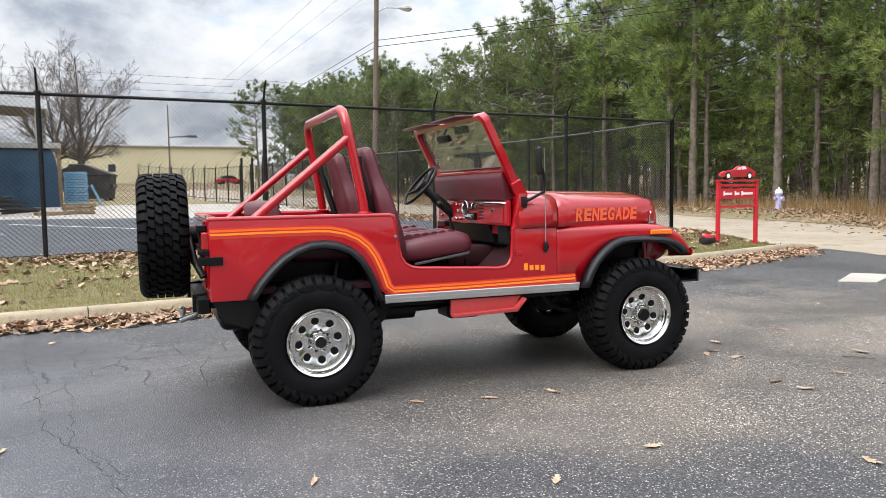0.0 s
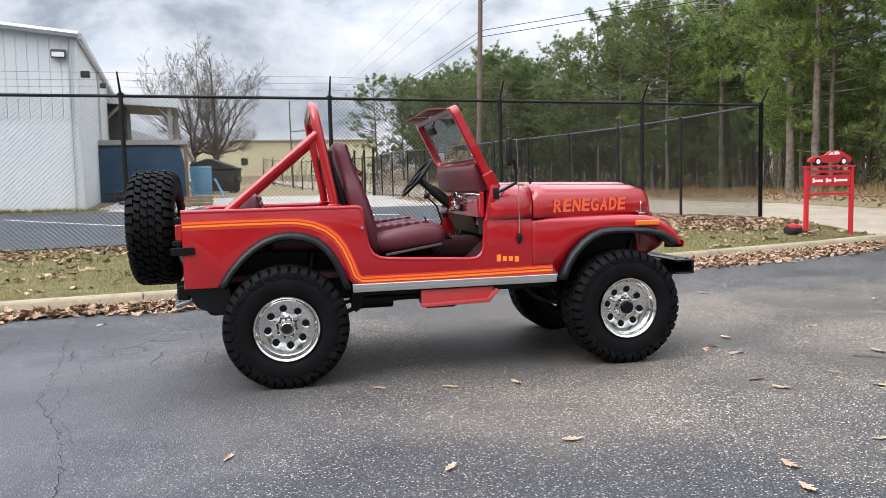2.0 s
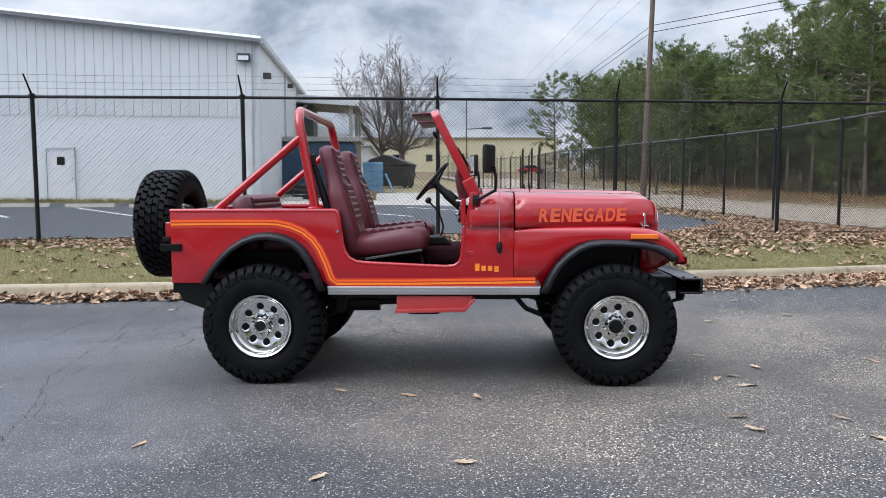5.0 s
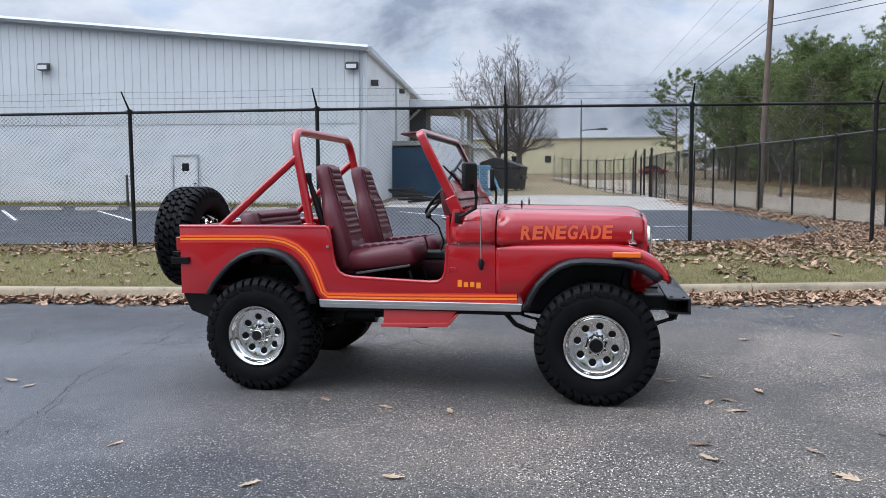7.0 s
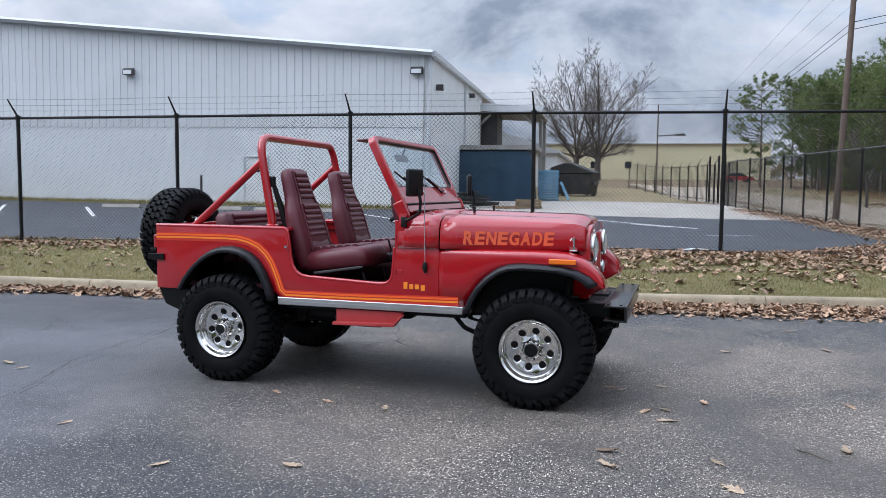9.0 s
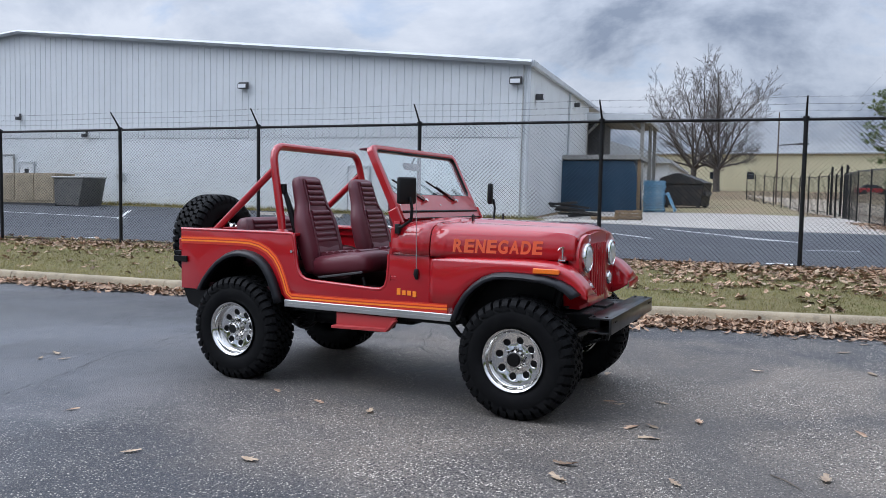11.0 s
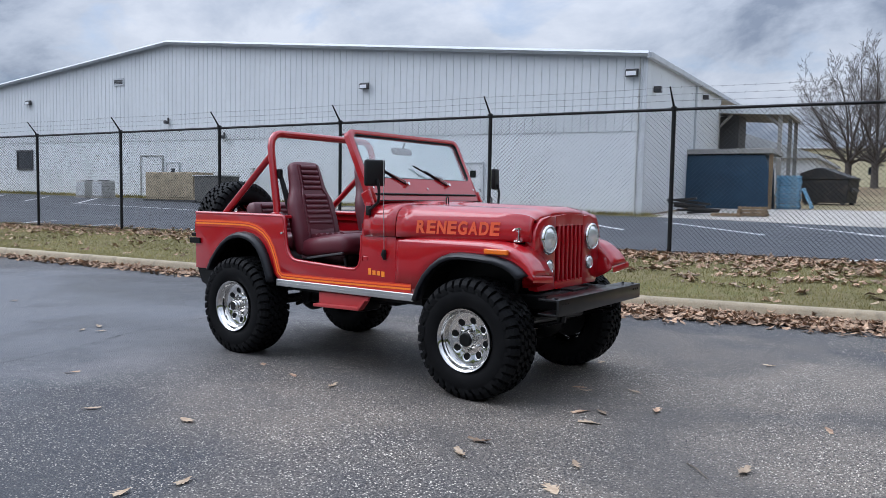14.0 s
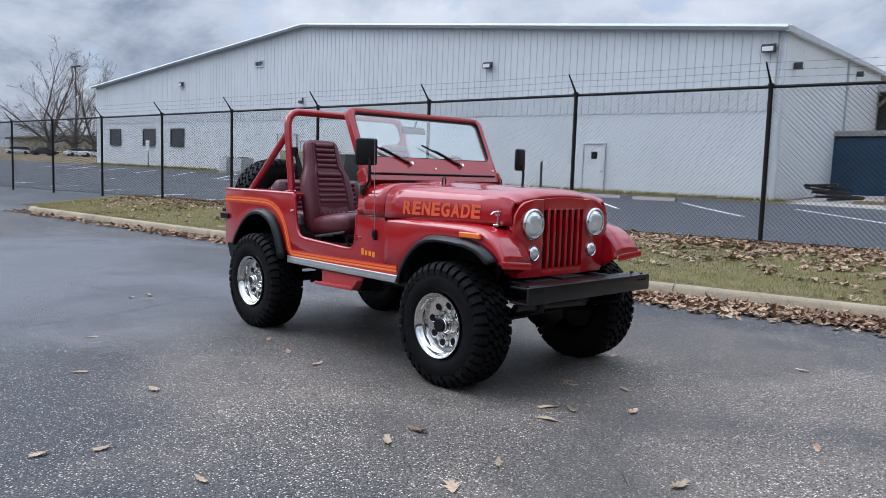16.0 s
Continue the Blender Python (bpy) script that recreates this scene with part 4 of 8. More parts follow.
# low annex with white fascia
ann = thing("annex", pose(-7.6, 74.7, 1.15) @ Matrix.Diagonal((1.3, 1.3, 1.3, 1)), "low pale annex wall beyond the canopy", "building")
bm = bmesh.new(); box(bm, 0, 5.0, 2.5, 24.0, -0.5, 3.2); part("wall", bm, M["wall_block"], ann)
bm = bmesh.new(); prism(bm, [(-0.2, 3.2), (5.3, 3.2), (5.3, 3.4), (-0.2, 5.2)], 2.2, 24.3); part("roof", bm, M["roof_metal"], ann)


def tarp_stack():
    t = thing("tarped_stack", pose(-5.3, 45.7, height(-4, 45.7) - 0.05), "tall stack covered in a dark blue tarpaulin", "tarpaulin")
    bm = bmesh.new()
    W, D, Hh, n = 4.85, 2.4, 3.05, 36
    rows, ring = [], []
    per = [(0, 0), (W, 0), (W, D), (0, D)]
    for a, b in zip(per, per[1:] + per[:1]):
        for k in range(n):
            ring.append((a[0] + (b[0] - a[0]) * k / n, a[1] + (b[1] - a[1]) * k / n))
    for j in range(13):
        z = Hh * j / 12
        row = []
        for i, (x, y) in enumerate(ring):
            f = 0.07 * noise.noise(Vector((x * 1.3, y * 1.3 + 5, z * 0.35))) * (1.3 - j / 12) + 0.045 * math.sin(i * 0.55 + 0.6 * math.sin(i * 0.21)) * (1 - j / 12)
            cx, cy = x - W / 2, y - D / 2
            g = 1 + (0.035 + 0.03 * (1 - j / 12) if j < 9 else 0.05 - 0.075 * (j - 8) / 4) + f / 2
            if j == 12:
                g *= 0.97
            row.append((W / 2 + cx * g, D / 2 + cy * g, z + 0.06 * noise.noise(Vector((x, y, 3)))))
        rows.append(row)
    loft(bm, rows, closed_rows=True)
    bm.faces.new(bm.verts[-len(ring):])
    part("cover", bm, M["tarp"], t, smooth=70)
    bm = bmesh.new(); box(bm, -0.02, W + 0.35, -0.15, D + 1.5, Hh + 0.06, Hh + 0.34, 0.02); part("beam", bm, M["timber_grey"], t, "pale timber beam")
    bm = bmesh.new(); box(bm, W + 0.14, W + 0.34, 0.05, 0.1, 0.0, Hh + 0.05, 0.004); part("plank", bm, M["pallet_wood"], t, "orange-brown upright plank")


tarp_stack()


def pallet_mesh(mat):
    def make(parent, z):
        for k in range(3):
            bm = bmesh.new(); box(bm, -0.6, 0.6, -0.5 + 0.45 * k, -0.4 + 0.45 * k, z + 0.02, z + 0.11); part("runner", bm, mat, parent)
        for k in range(6):
            bm = bmesh.new(); box(bm, -0.6 + 0.205 * k, -0.47 + 0.205 * k, -0.5, 0.5, z + 0.112, z + 0.134); part("board", bm, mat, parent)
        for k in range(3):
            bm = bmesh.new(); box(bm, -0.6 + 0.53 * k, -0.46 + 0.53 * k, -0.5, 0.5, z, z + 0.018); part("bottom_board", bm, mat, parent)
    return make


mk = pallet_mesh(M["pallet_blue"])
for k in range(13):
    t = thing("pallet", pose(0.55 + 0.03 * math.sin(k * 2.1), 47.5 + 0.04 * math.cos(k * 1.7), height(0.5, 47.5) - 0.02 + 0.145 * k, 0, 0, 2 * math.sin(k)), "pale blue wooden pallet in a stack", "pallet", "stacked pallets")
    mk(t, 0.0)
t = thing("pallet", pose(1.5, 47.3, height(1.5, 47.3) + 0.56, 0, 66, 0), "pale blue wooden pallet leaning on the stack", "pallet", "stacked pallets")
mk(t, 0.0)
mw = pallet_mesh(M["pallet_wood"])
for k in range(3):
    t = thing("pallet", pose(0.5, 36.0, height(0.5, 36.0) - 0.02 + 0.14 * k, 0, 0, 4 * k), "bare brown wooden pallet in a low stack", "pallet", "brown pallets")
    mw(t, 0.0)
t = thing("pallet", pose(-0.5, 35.3, height(-0.5, 35.3) - 0.02, 0, 0, 12), "bare brown wooden pallet lying on the ground", "pallet", "brown pallets")
mw(t, 0.0)
t = thing("scrap_heap", pose(-2.1, 36.0, height(-2.1, 36.0)), "heap of dark scrap timber by the tarpaulin", "scrap")
for k in range(9):
    bm = bmesh.new()
    box(bm, -0.7, 0.7, -0.06, 0.06, -0.05, 0.05, m=pose(random.uniform(-0.5, 0.6), random.uniform(-0.4, 0.4), 0.1 + 0.07 * k, random.uniform(-8, 8), random.uniform(-8, 8), random.uniform(-20, 20)))
    part("plank", bm, M["dumpster"], t)
t = thing("dumpster", pose(1.6, 60.8, height(1.6, 60.8) - 0.02, 0, 0, -14) @ Matrix.Diagonal((1.2, 1.28, 1.28, 1)), "black steel dumpster with a sloping plastic lid", "dumpster")
bm = bmesh.new(); prism(bm, [(-1.2, 0.1), (1.2, 0.1), (1.35, 1.35), (-1.35, 1.35)], -0.85, 0.85, bevel=0.03); part("body", bm, M["dumpster"], t)
bm = bmesh.new(); prism(bm, [(-1.4, 1.36), (1.4, 1.36), (1.42, 1.44), (-0.15, 2.0), (-0.45, 2.0), (-1.4, 1.72)], -0.9, 0.9, bevel=0.03); part("lid", bm, M["dumpster"], t)
for s in (-1, 1):
    bm = bmesh.new(); box(bm, s * 1.3 - 0.12, s * 1.3 + 0.12, -0.6, 0.6, 0.7, 0.9, 0.02); part("fork_pocket", bm, M["dark_metal"], t)
for x, y in ((-1.0, -0.7), (1.0, -0.7), (-1.0, 0.7), (1.0, 0.7)):
    bm = bmesh.new(); box(bm, x - 0.1, x + 0.1, y - 0.1, y + 0.1, 0, 0.1); part("foot", bm, M["dark_metal"], t)

# ---- far cream building ----
far = thing("far_building", pose(-45, 150, 6.4), "long low cream-coloured building in the distance", "building")
bm = bmesh.new(); box(bm, 0, 78, 0, 20, -5, 4.1); part("wall", bm, M["yellow_wall"], far)
bm = bmesh.new(); box(bm, -0.5, 78.5, -0.5, 20.5, 4.1, 4.4, 0.05); part("roof", bm, M["roof_metal"], far)
for k in range(6):
    bm = bmesh.new(); box(bm, 20 + 6.4 * k, 21.2 + 6.4 * k, -0.06, -0.01, -0.4, 0.9); part("window", bm, M["dark_glass"], far)

# ---- utility pole, lamp arm and wires ----
pole = thing("utility_pole", None, "tall brown timber utility pole with a lamp arm", "pole")
pb, pt = Vector((14.4, 37.5, height(14.4, 37.5) - 0.3)), Vector((14.85, 37.5, 14.2))
bm = bmesh.new(); tube(bm, [pb.lerp(pt, k / 8) for k in range(9)], [0.155 - 0.006 * k for k in range(9)], 12); part("pole", bm, M["pole_wood"], pole, smooth=40)
pl = pb.lerp(pt, (10.55 - pb.z) / (pt.z - pb.z))
bm = bmesh.new(); tube(bm, [pl, pl + Vector((0.5, 0, 0.3)), pl + Vector((1.3, 0, 0.36))], 0.035, 6); part("lamp_arm", bm, M["grey_metal"], pole)
bm = bmesh.new(); loft(bm, [[pl + Vector((x, a * w, 0.36 + c * w)) for a, c in ((0.5, 0), (0.4, 0.35), (0, 0.5), (-0.4, 0.35), (-0.5, 0), (-0.35, -0.35), (0, -0.5), (0.35, -0.35))] for x, w in ((1.2, 0.08), (1.35, 0.18), (1.6, 0.32), (1.85, 0.3), (1.98, 0.1))], closed_rows=True, caps=True); part("lamp_head", bm, M["grey_metal"], pole)


def wire(a, b, sag, r=0.018):
    a, b = Vector(a), Vector(b)
    bm = bmesh.new()
    tube(bm, [a.lerp(b, k / 16) - Vector((0, 0, sag * 4 * (k / 16) * (1 - k / 16))) for k in range(17)], r, 4)
    tagged(part("overhead_wire", bm, M["fence_black"]), "thin black overhead wire", "wire", "overhead wires")


for z, s in ((9.15, 0.12), (8.83, 0.12)):
    p = pb.lerp(pt, (z - pb.z) / (pt.z - pb.z))
    wire(p, (p.x + 30.6, p.y - 25.7, z + 2.5), s, 0.016)
    wire(p, (p.x + 1.5, p.y + 110, z + 1.0), 1.0, 0.016)
for k in range(3):
    wire((27 + 2.3 * k, 190, 22), (20.4 + 2.3 * k, -10, 21.5), 0.8, 0.014)
t = thing("thin_pole", pose(8.4, 72, height(8.4, 72) - 0.2), "thin dark lamp pole far behind the fence", "pole")
bm = bmesh.new(); tube(bm, [(0, 0, 0), (0, 0, 8.0)], [0.08, 0.05], 8); part("pole", bm, M["pole_wood"], t)
bm = bmesh.new(); tube(bm, [(0, 0, 5.2), (1.6, 0, 5.3)], 0.05, 6); part("arm", bm, M["dark_metal"], t)
bm = bmesh.new(); box(bm, 1.5, 2.4, -0.2, 0.2, 5.2, 5.4, 0.04); part("lamp_head", bm, M["dark_metal"], t)

# ---- trees ----
def rot_about(v, axis, ang):
    return Matrix.Rotation(ang, 3, axis) @ v


def needle_tuft(V, F, c, d, size, n, rng, thick=0.075):
    """A brush of long needles about direction d."""
    d = d.normalized()
    for _ in range(n):
        o = Vector((rng.gauss(0, 1), rng.gauss(0, 1), rng.gauss(0, 1)))
        w = (d * 1.0 + o * 0.62).normalized()
        L = size * rng.uniform(0.7, 1.2)
        s = w.cross(Vector((rng.random() - 0.5, rng.random() - 0.5, rng.random() - 0.5))).normalized() * size * thick
        b = c + o * size * 0.12
        k = len(V)
        V += [b + s, b - s, b + w * L]
        F.append((k, k + 1, k + 2))


def mesh_from(name, V, F, mat):
    me = bpy.data.meshes.new(name)
    me.from_pydata([tuple(v) for v in V], [], F)
    me.materials.append(mat)
    me.update()
    return me


def pine(seed, h, base, spread, limbs, tufts, needles, sparse=False, mat="needles"):
    """A tall pine: tapered trunk with limbs, and a crown of needle brushes."""
    rng = random.Random(seed)
    bm = bmesh.new()
    r0 = h * 0.0085 + 0.03
    lean = Vector((rng.uniform(-0.4, 0.4), rng.uniform(-0.4, 0.4), 0))
    path = [Vector((0, 0, -0.3)) + lean * (k / 9) ** 2 + Vector((rng.uniform(-0.05, 0.05), rng.uniform(-0.05, 0.05), (h + 0.3) * k / 9)) for k in range(10)]
    tube(bm, path, [r0 * (1.15 if k == 0 else 1) * (1 - 0.92 * k / 9) + 0.012 for k in range(10)], 9)
    V, F = [], []

    def along(z):
        k = min(8.999, max(0, (z + 0.3) / (h + 0.3) * 9))
        return path[int(k)].lerp(path[int(k) + 1], k % 1)
    for i in range(limbs):
        f = (i + rng.random()) / limbs
        z = base + (h - base) * f ** 0.85
        q = rng.uniform(0, 2 * math.pi)
        prof = math.sin(min(1, (1 - f) * 1.4 + 0.26) * math.pi / 2) * (0.55 + 0.45 * min(1, f * 3))
        L = spread * prof * rng.uniform(0.6, 1.15)
        rise = rng.uniform(-0.1, 0.3) + 0.5 * f
        o = along(z)
        e = o + Vector((math.cos(q) * L, math.sin(q) * L, rise * L))
        mid = o.lerp(e, 0.5) + Vector((0, 0, -0.08 * L))
        tube(bm, [o, mid, e], [0.012 + 0.016 * L, 0.01 + 0.008 * L, 0.008], 4, caps=False)
        for j in range(tufts):
            g = rng.uniform(0.42, 1.05) if not sparse else rng.uniform(0.5, 1.0)
            p = (o.lerp(mid, g * 2) if g < 0.5 else mid.lerp(e, g * 2 - 1))
            side = Vector((rng.gauss(0, 1), rng.gauss(0, 1), rng.gauss(0.35, 0.7)))
            p2 = p + side * 0.2 * L * (0.5 if sparse else 1) * rng.uniform(0.3, 1)
            needle_tuft(V, F, p2, side * 0.6 + (e - o).normalized() + Vector((0, 0, 0.5)), 0.34 if not sparse else 0.3, needles, rng)
    # a few dead snags low on the trunk
    for i in range(5):
        z = rng.uniform(0.25, 1.0) * base
        q = rng.uniform(0, 6.28)
        L = rng.uniform(0.5, 1.6)
        o = along(z)
        tube(bm, [o, o + Vector((math.cos(q) * L, math.sin(q) * L, rng.uniform(-0.1, 0.3) * L))], [0.025, 0.006], 4, caps=False)
    t = thing("pine_tree", None, "tall pine with a bare lower trunk and dark green needles", "tree", "pine wood")
    part("trunk", bm, M["bark_pine"], t, smooth=60)
    share("crown", mesh_from("crown", V, F, M[mat]), t, Matrix())
    return t


def shrub_mesh(seed, w, h, n, size):
    rng = random.Random(seed)
    V, F = [], []
    for _ in range(n):
        q, r = rng.uniform(0, 6.28), w * math.sqrt(rng.random())
        z = h * rng.random() ** 1.3 * (1 - 0.5 * (r / w) ** 2)
        c = Vector((r * math.cos(q), r * math.sin(q), z))
        a = Vector((rng.gauss(0, 1), rng.gauss(0, 1), rng.gauss(0, 1))).normalized() * size * rng.uniform(0.6, 1.3)
        b = a.orthogonal().normalized() * size * 0.4
        k = len(V)
        V += [c - a * 0.5, c + b, c + a * 0.5, c - b]
        F.append((k, k + 1, k + 2, k + 3))
    return V, F


rw = random.Random(7)
WOOD = [(5, 24), (10, 25.5), (14, 27.5), (20, 30.5), (27, 31), (45, 30), (60, 28.5), (75, 27.2), (90, 26.5), (120, 26.5)]
kinds = [pine(11, 17, 3.6, 3.6, 62, 15, 18), pine(12, 18, 5.0, 3.4, 56, 15, 18), pine(13, 13, 1.8, 3.3, 56, 15, 17), pine(14, 15, 2.4, 3.8, 62, 15, 18), pine(15, 9.5, 0.9, 2.7, 42, 12, 17), pine(16, 19, 7.0, 3.6, 50, 14, 18), pine(17, 14, 2.4, 3.4, 56, 15, 18, mat="far_needles"), pine(18, 11, 1.4, 3.1, 52, 14, 18, mat="far_needles")]
spots = []
for row, (off, gap) in enumerate(((0.0, 3.6), (3.6, 3.6), (8.0, 5.5))):
    y = 4.0 + row
    while y < (96 if row < 3 else 80):
        x = curve_at(WOOD, y) + off + rw.uniform(-1.2, 1.4)
        spots.append((x, y + rw.uniform(-0.9, 0.9), row))
        y += gap * rw.uniform(0.75, 1.3) * (1.0 if y < 55 else 0.95)
y = 5.0
while y < 90:
    spots.append((curve_at(WOOD, y) + rw.uniform(-0.8, 6.0), y, 9))
    y += rw.uniform(1.8, 3.4)
y = 42.0
while y < 97:
    spots.append((curve_at(WOOD, y) + rw.uniform(-0.5, 5.5), y, 6))
    y += rw.uniform(1.7, 3.0)
spots += [(25.0, 96.0, 6), (26.0, 91.0, 6), (25.2, 85.0, 6), (27.0, 87.0, 6), (28.0, 94.0, 6)]
spots += [(29.0, 30.0, 7), (30.0, 25.6, 7), (29.0, 20.1, 7), (28.6, 31.2, 7)]
used = set()
for i, (x, y, row) in enumerate(spots):
    k = 5 if row == 7 else rw.choice((6, 6, 7)) if row == 6 or (y > 42 and row < 3) else 4 if row == 9 else (rw.choice((0, 1, 2, 3, 2, 4)) if row < 2 else rw.choice((0, 1, 3, 4)))
    sc = rw.uniform(0.85, 1.12) * (rw.uniform(0.45, 0.95) if row == 9 else 1.0) * curve_at([(0, 1.04), (30, 1.0), (44, 0.9), (60, 0.86), (78, 0.88), (95, 0.9)], y)
    m = pose(x, y, height(x, y) - 0.1, 0, 0, rw.uniform(0, 360)) @ Matrix.Diagonal((sc, sc, sc, 1))
    if k not in used:
        used.add(k)
        kinds[k].matrix_basis = m
    else:
        c = copy_thing(kinds[k], m)
thin = pine(21, 12.5, 2.0, 3.4, 48, 11, 22, sparse=True, mat="far_needles")
thin.matrix_basis = pose(21.6, 96, height(21.6, 96) - 0.1)
tagged(thin, "thin see-through pine at the edge of the wood", "tree")
# darker wood behind, one mass of trunks and needles
rng = random.Random(5)
bm = bmesh.new()
V, F = [], []
for i in range(320):
    y = rng.uniform(2, 112)
    x = curve_at(WOOD, y) + rng.uniform(10, 32) + (4 if y > 60 else 0)
    z = height(x, y)
    hh = rng.uniform(7.5, 11.5) * curve_at([(0, 1.0), (42, 0.95), (60, 0.75), (112, 0.7)], y)
    tube(bm, [(x, y, z - 0.3), (x + rng.uniform(-0.4, 0.4), y, z + hh)], [rng.uniform(0.09, 0.2), 0.03], 5, caps=False)
    for j in range(34):
        f = rng.random() ** 0.7
        c = Vector((x, y, z + 1.0 + (hh - 1.0) * f)) + Vector((rng.gauss(0, 1.5), rng.gauss(0, 1.5), rng.gauss(0, 0.5))) * (1.15 - 0.7 * f)
        needle_tuft(V, F, c, Vector((0, 0, 1)), 0.8, 12, rng, 0.06)
back = thing("deep_wood", None, "dense dark pine wood behind the edge trees", "wood", "", "stuff")
part("trunks", bm, M["bark_pine"], back)["kind"] = "stuff"
share("foliage", mesh_from("foliage", V, F, M["dark_needles"]), back, Matrix())["kind"] = "stuff"
# undergrowth and tall dry grass along the wood's edge
V, F = [], []
for i in range(150):
    y = rng.uniform(4, 95)
    x = curve_at(WOOD, y) + rng.uniform(-1.5, 9)
    v, f = shrub_mesh(100 + i, rng.uniform(0.6, 1.6), rng.uniform(0.7, 2.4), 260, 0.1)
    z = height(x, y)
    k = len(V)
    V += [p + Vector((x, y, z)) for p in v]
    F += [tuple(a + k for a in q) for q in f]
ug = thing("undergrowth", None, "tangled brown and green undergrowth along the wood edge", "undergrowth", "", "stuff")
share("bushes", mesh_from("bushes", V, F, M["shrub"]), ug, Matrix())["kind"] = "stuff"
# thin leafless saplings and briars among the trunks
bm = bmesh.new()
for i in range(620):
    y = rng.uniform(4, 92)
    x = curve_at(WOOD, y) + abs(rng.gauss(0, 5)) - 0.6
    z, hh = height(x, y), rng.uniform(1.5, 7.0)
    top = Vector((x + rng.gauss(0, 0.12) * hh, y + rng.gauss(0, 0.12) * hh, z + hh))
    foot = Vector((x, y, z - 0.1))
    tube(bm, [foot, foot.lerp(top, 0.5) + Vector((rng.gauss(0, 0.1), rng.gauss(0, 0.1), 0)), top], [0.028, 0.02, 0.008], 3, caps=False)
    for j in range(6):
        p = foot.lerp(top, rng.uniform(0.3, 0.95))
        L = hh * rng.uniform(0.12, 0.3)
        tube(bm, [p, p + Vector((rng.gauss(0, 0.5), rng.gauss(0, 0.5), rng.uniform(0.3, 0.9))) * L], [0.012, 0.006], 3, caps=False)
sp = thing("sapling_thicket", None, "thin grey leafless saplings along the wood edge", "thicket", "", "stuff")
part("stems", bm, M["bark_grey"], sp)["kind"] = "stuff"
V, F = [], []
for i in range(16000):
    y = rng.uniform(3, 80)
    x = curve_at(WOOD, y) - 1.3 + rng.gauss(0, 1.3)
    if y > 40 and rng.random() < 0.5:
        continue
    z = height(x, y) - 0.05
    h = rng.uniform(0.2, 0.85) * (1.2 if y < 26 else 0.8) * (0.6 + 0.9 * max(0.0, noise.noise(Vector((x * 0.6, y * 0.6, 0)))))
    q = rng.uniform(0, 6.28)
    w = Vector((math.cos(q), math.sin(q), 0)) * 0.014
    tip = Vector((rng.gauss(0, 0.16), rng.gauss(0, 0.16), h))
    b = Vector((x, y, z))
    k = len(V)
    V += [b + w, b - w, b + tip * 0.6 - w * 0.7, b + tip * 0.6 + w * 0.7, b + tip]
    F += [(k, k + 1, k + 2, k + 3), (k + 3, k + 2, k + 4)]
dg = thing("tall_dry_grass", None, "tall straw-coloured dry grass", "grass", "", "stuff")
share("blades", mesh_from("blades", V, F, M["dry_grass"]), dg, Matrix())["kind"] = "stuff"


def bare_tree(seed, h, width, label, limbs=14, r0=0.36):
    """A leafless tree: upright limbs that fan out to a rounded crown, with finer and finer twigs."""
    rng = random.Random(seed)
    bm, twigs = bmesh.new(), bmesh.new()
    fork = h * 0.2

    def bough(p, d, L, r, depth):
        n = (7, 5, 4, 3)[depth]
        pts, rad = [p], [r]
        for i in range(n):
            d = (d + Vector((rng.gauss(0, 0.11), rng.gauss(0, 0.11), 0.02 + rng.gauss(0, 0.05)))).normalized()
            p = p + d * (L / n)
            pts.append(p)
            rad.append(max(0.011, r * (1 - 0.88 * (i + 1) / n)))
        tube(bm if depth == 0 else twigs, pts, rad, (7, 5, 3, 3)[depth], caps=False)
        if depth == 3:
            return
        kids = (10, 8, 6)[depth] - (2 if limbs < 10 else 0)
        for k in range(kids):
            f = 0.22 + 0.76 * (k + rng.random()) / kids
            j = min(n - 1, int(f * n))
            q = pts[j].lerp(pts[j + 1], f * n - j)
            along = (pts[j + 1] - pts[j]).normalized()
            axis = along.cross(Vector((rng.gauss(0, 1), rng.gauss(0, 1), rng.gauss(0, 1)))).normalized()
            nd = rot_about(along, axis, rng.uniform(0.3, 0.7) if depth == 0 else rng.uniform(0.45, 0.95))
            nd = (nd + Vector((0, 0, 0.05))).normalized()
            bough(q, nd, L * ((0.52 - 0.24 * f) if depth == 0 else (0.46 - 0.2 * f)) * rng.uniform(0.7, 1.2), rad[j] * 0.46, depth + 1)
    tube(bm, [(0, 0, -0.6), (0.02, 0, 0.3), (0, 0.03, fork * 0.6), (0, 0, fork)], [r0 * 1.5, r0 * 1.1, r0, r0 * 1.05], 10, caps=False)
    for k in range(limbs):
        q = 2 * math.pi * (k * 0.618 + 0.1 * rng.random())
        tilt = radians(4 + 80 * ((k + 0.5) / limbs) ** 0.8)
        d = Vector((math.cos(q) * math.sin(tilt), math.sin(q) * math.sin(tilt), math.cos(tilt)))
        # reach to an egg-shaped crown
        b = (h - fork) * 0.52
        cz = b * 0.92
        qa = (d.x ** 2 + d.y ** 2) / (width * 0.5) ** 2 + d.z ** 2 / b ** 2
        qb = d.z * cz / b ** 2
        L = (qb + math.sqrt(qb * qb + qa * (1 - (cz / b) ** 2))) / qa
        bough(Vector((0, 0, fork * (0.75 + 0.25 * rng.random()))), d, L * rng.uniform(0.86, 1.0), r0 * rng.uniform(0.36, 0.52), 0)
    t = thing("bare_tree", None, label, "tree", "bare trees")
    part("trunk", bm, M["bark_grey"], t, "grey trunk with spreading limbs")
    part("crown", twigs, M["bark_grey"], t, "fine leafless twigs")
    return t


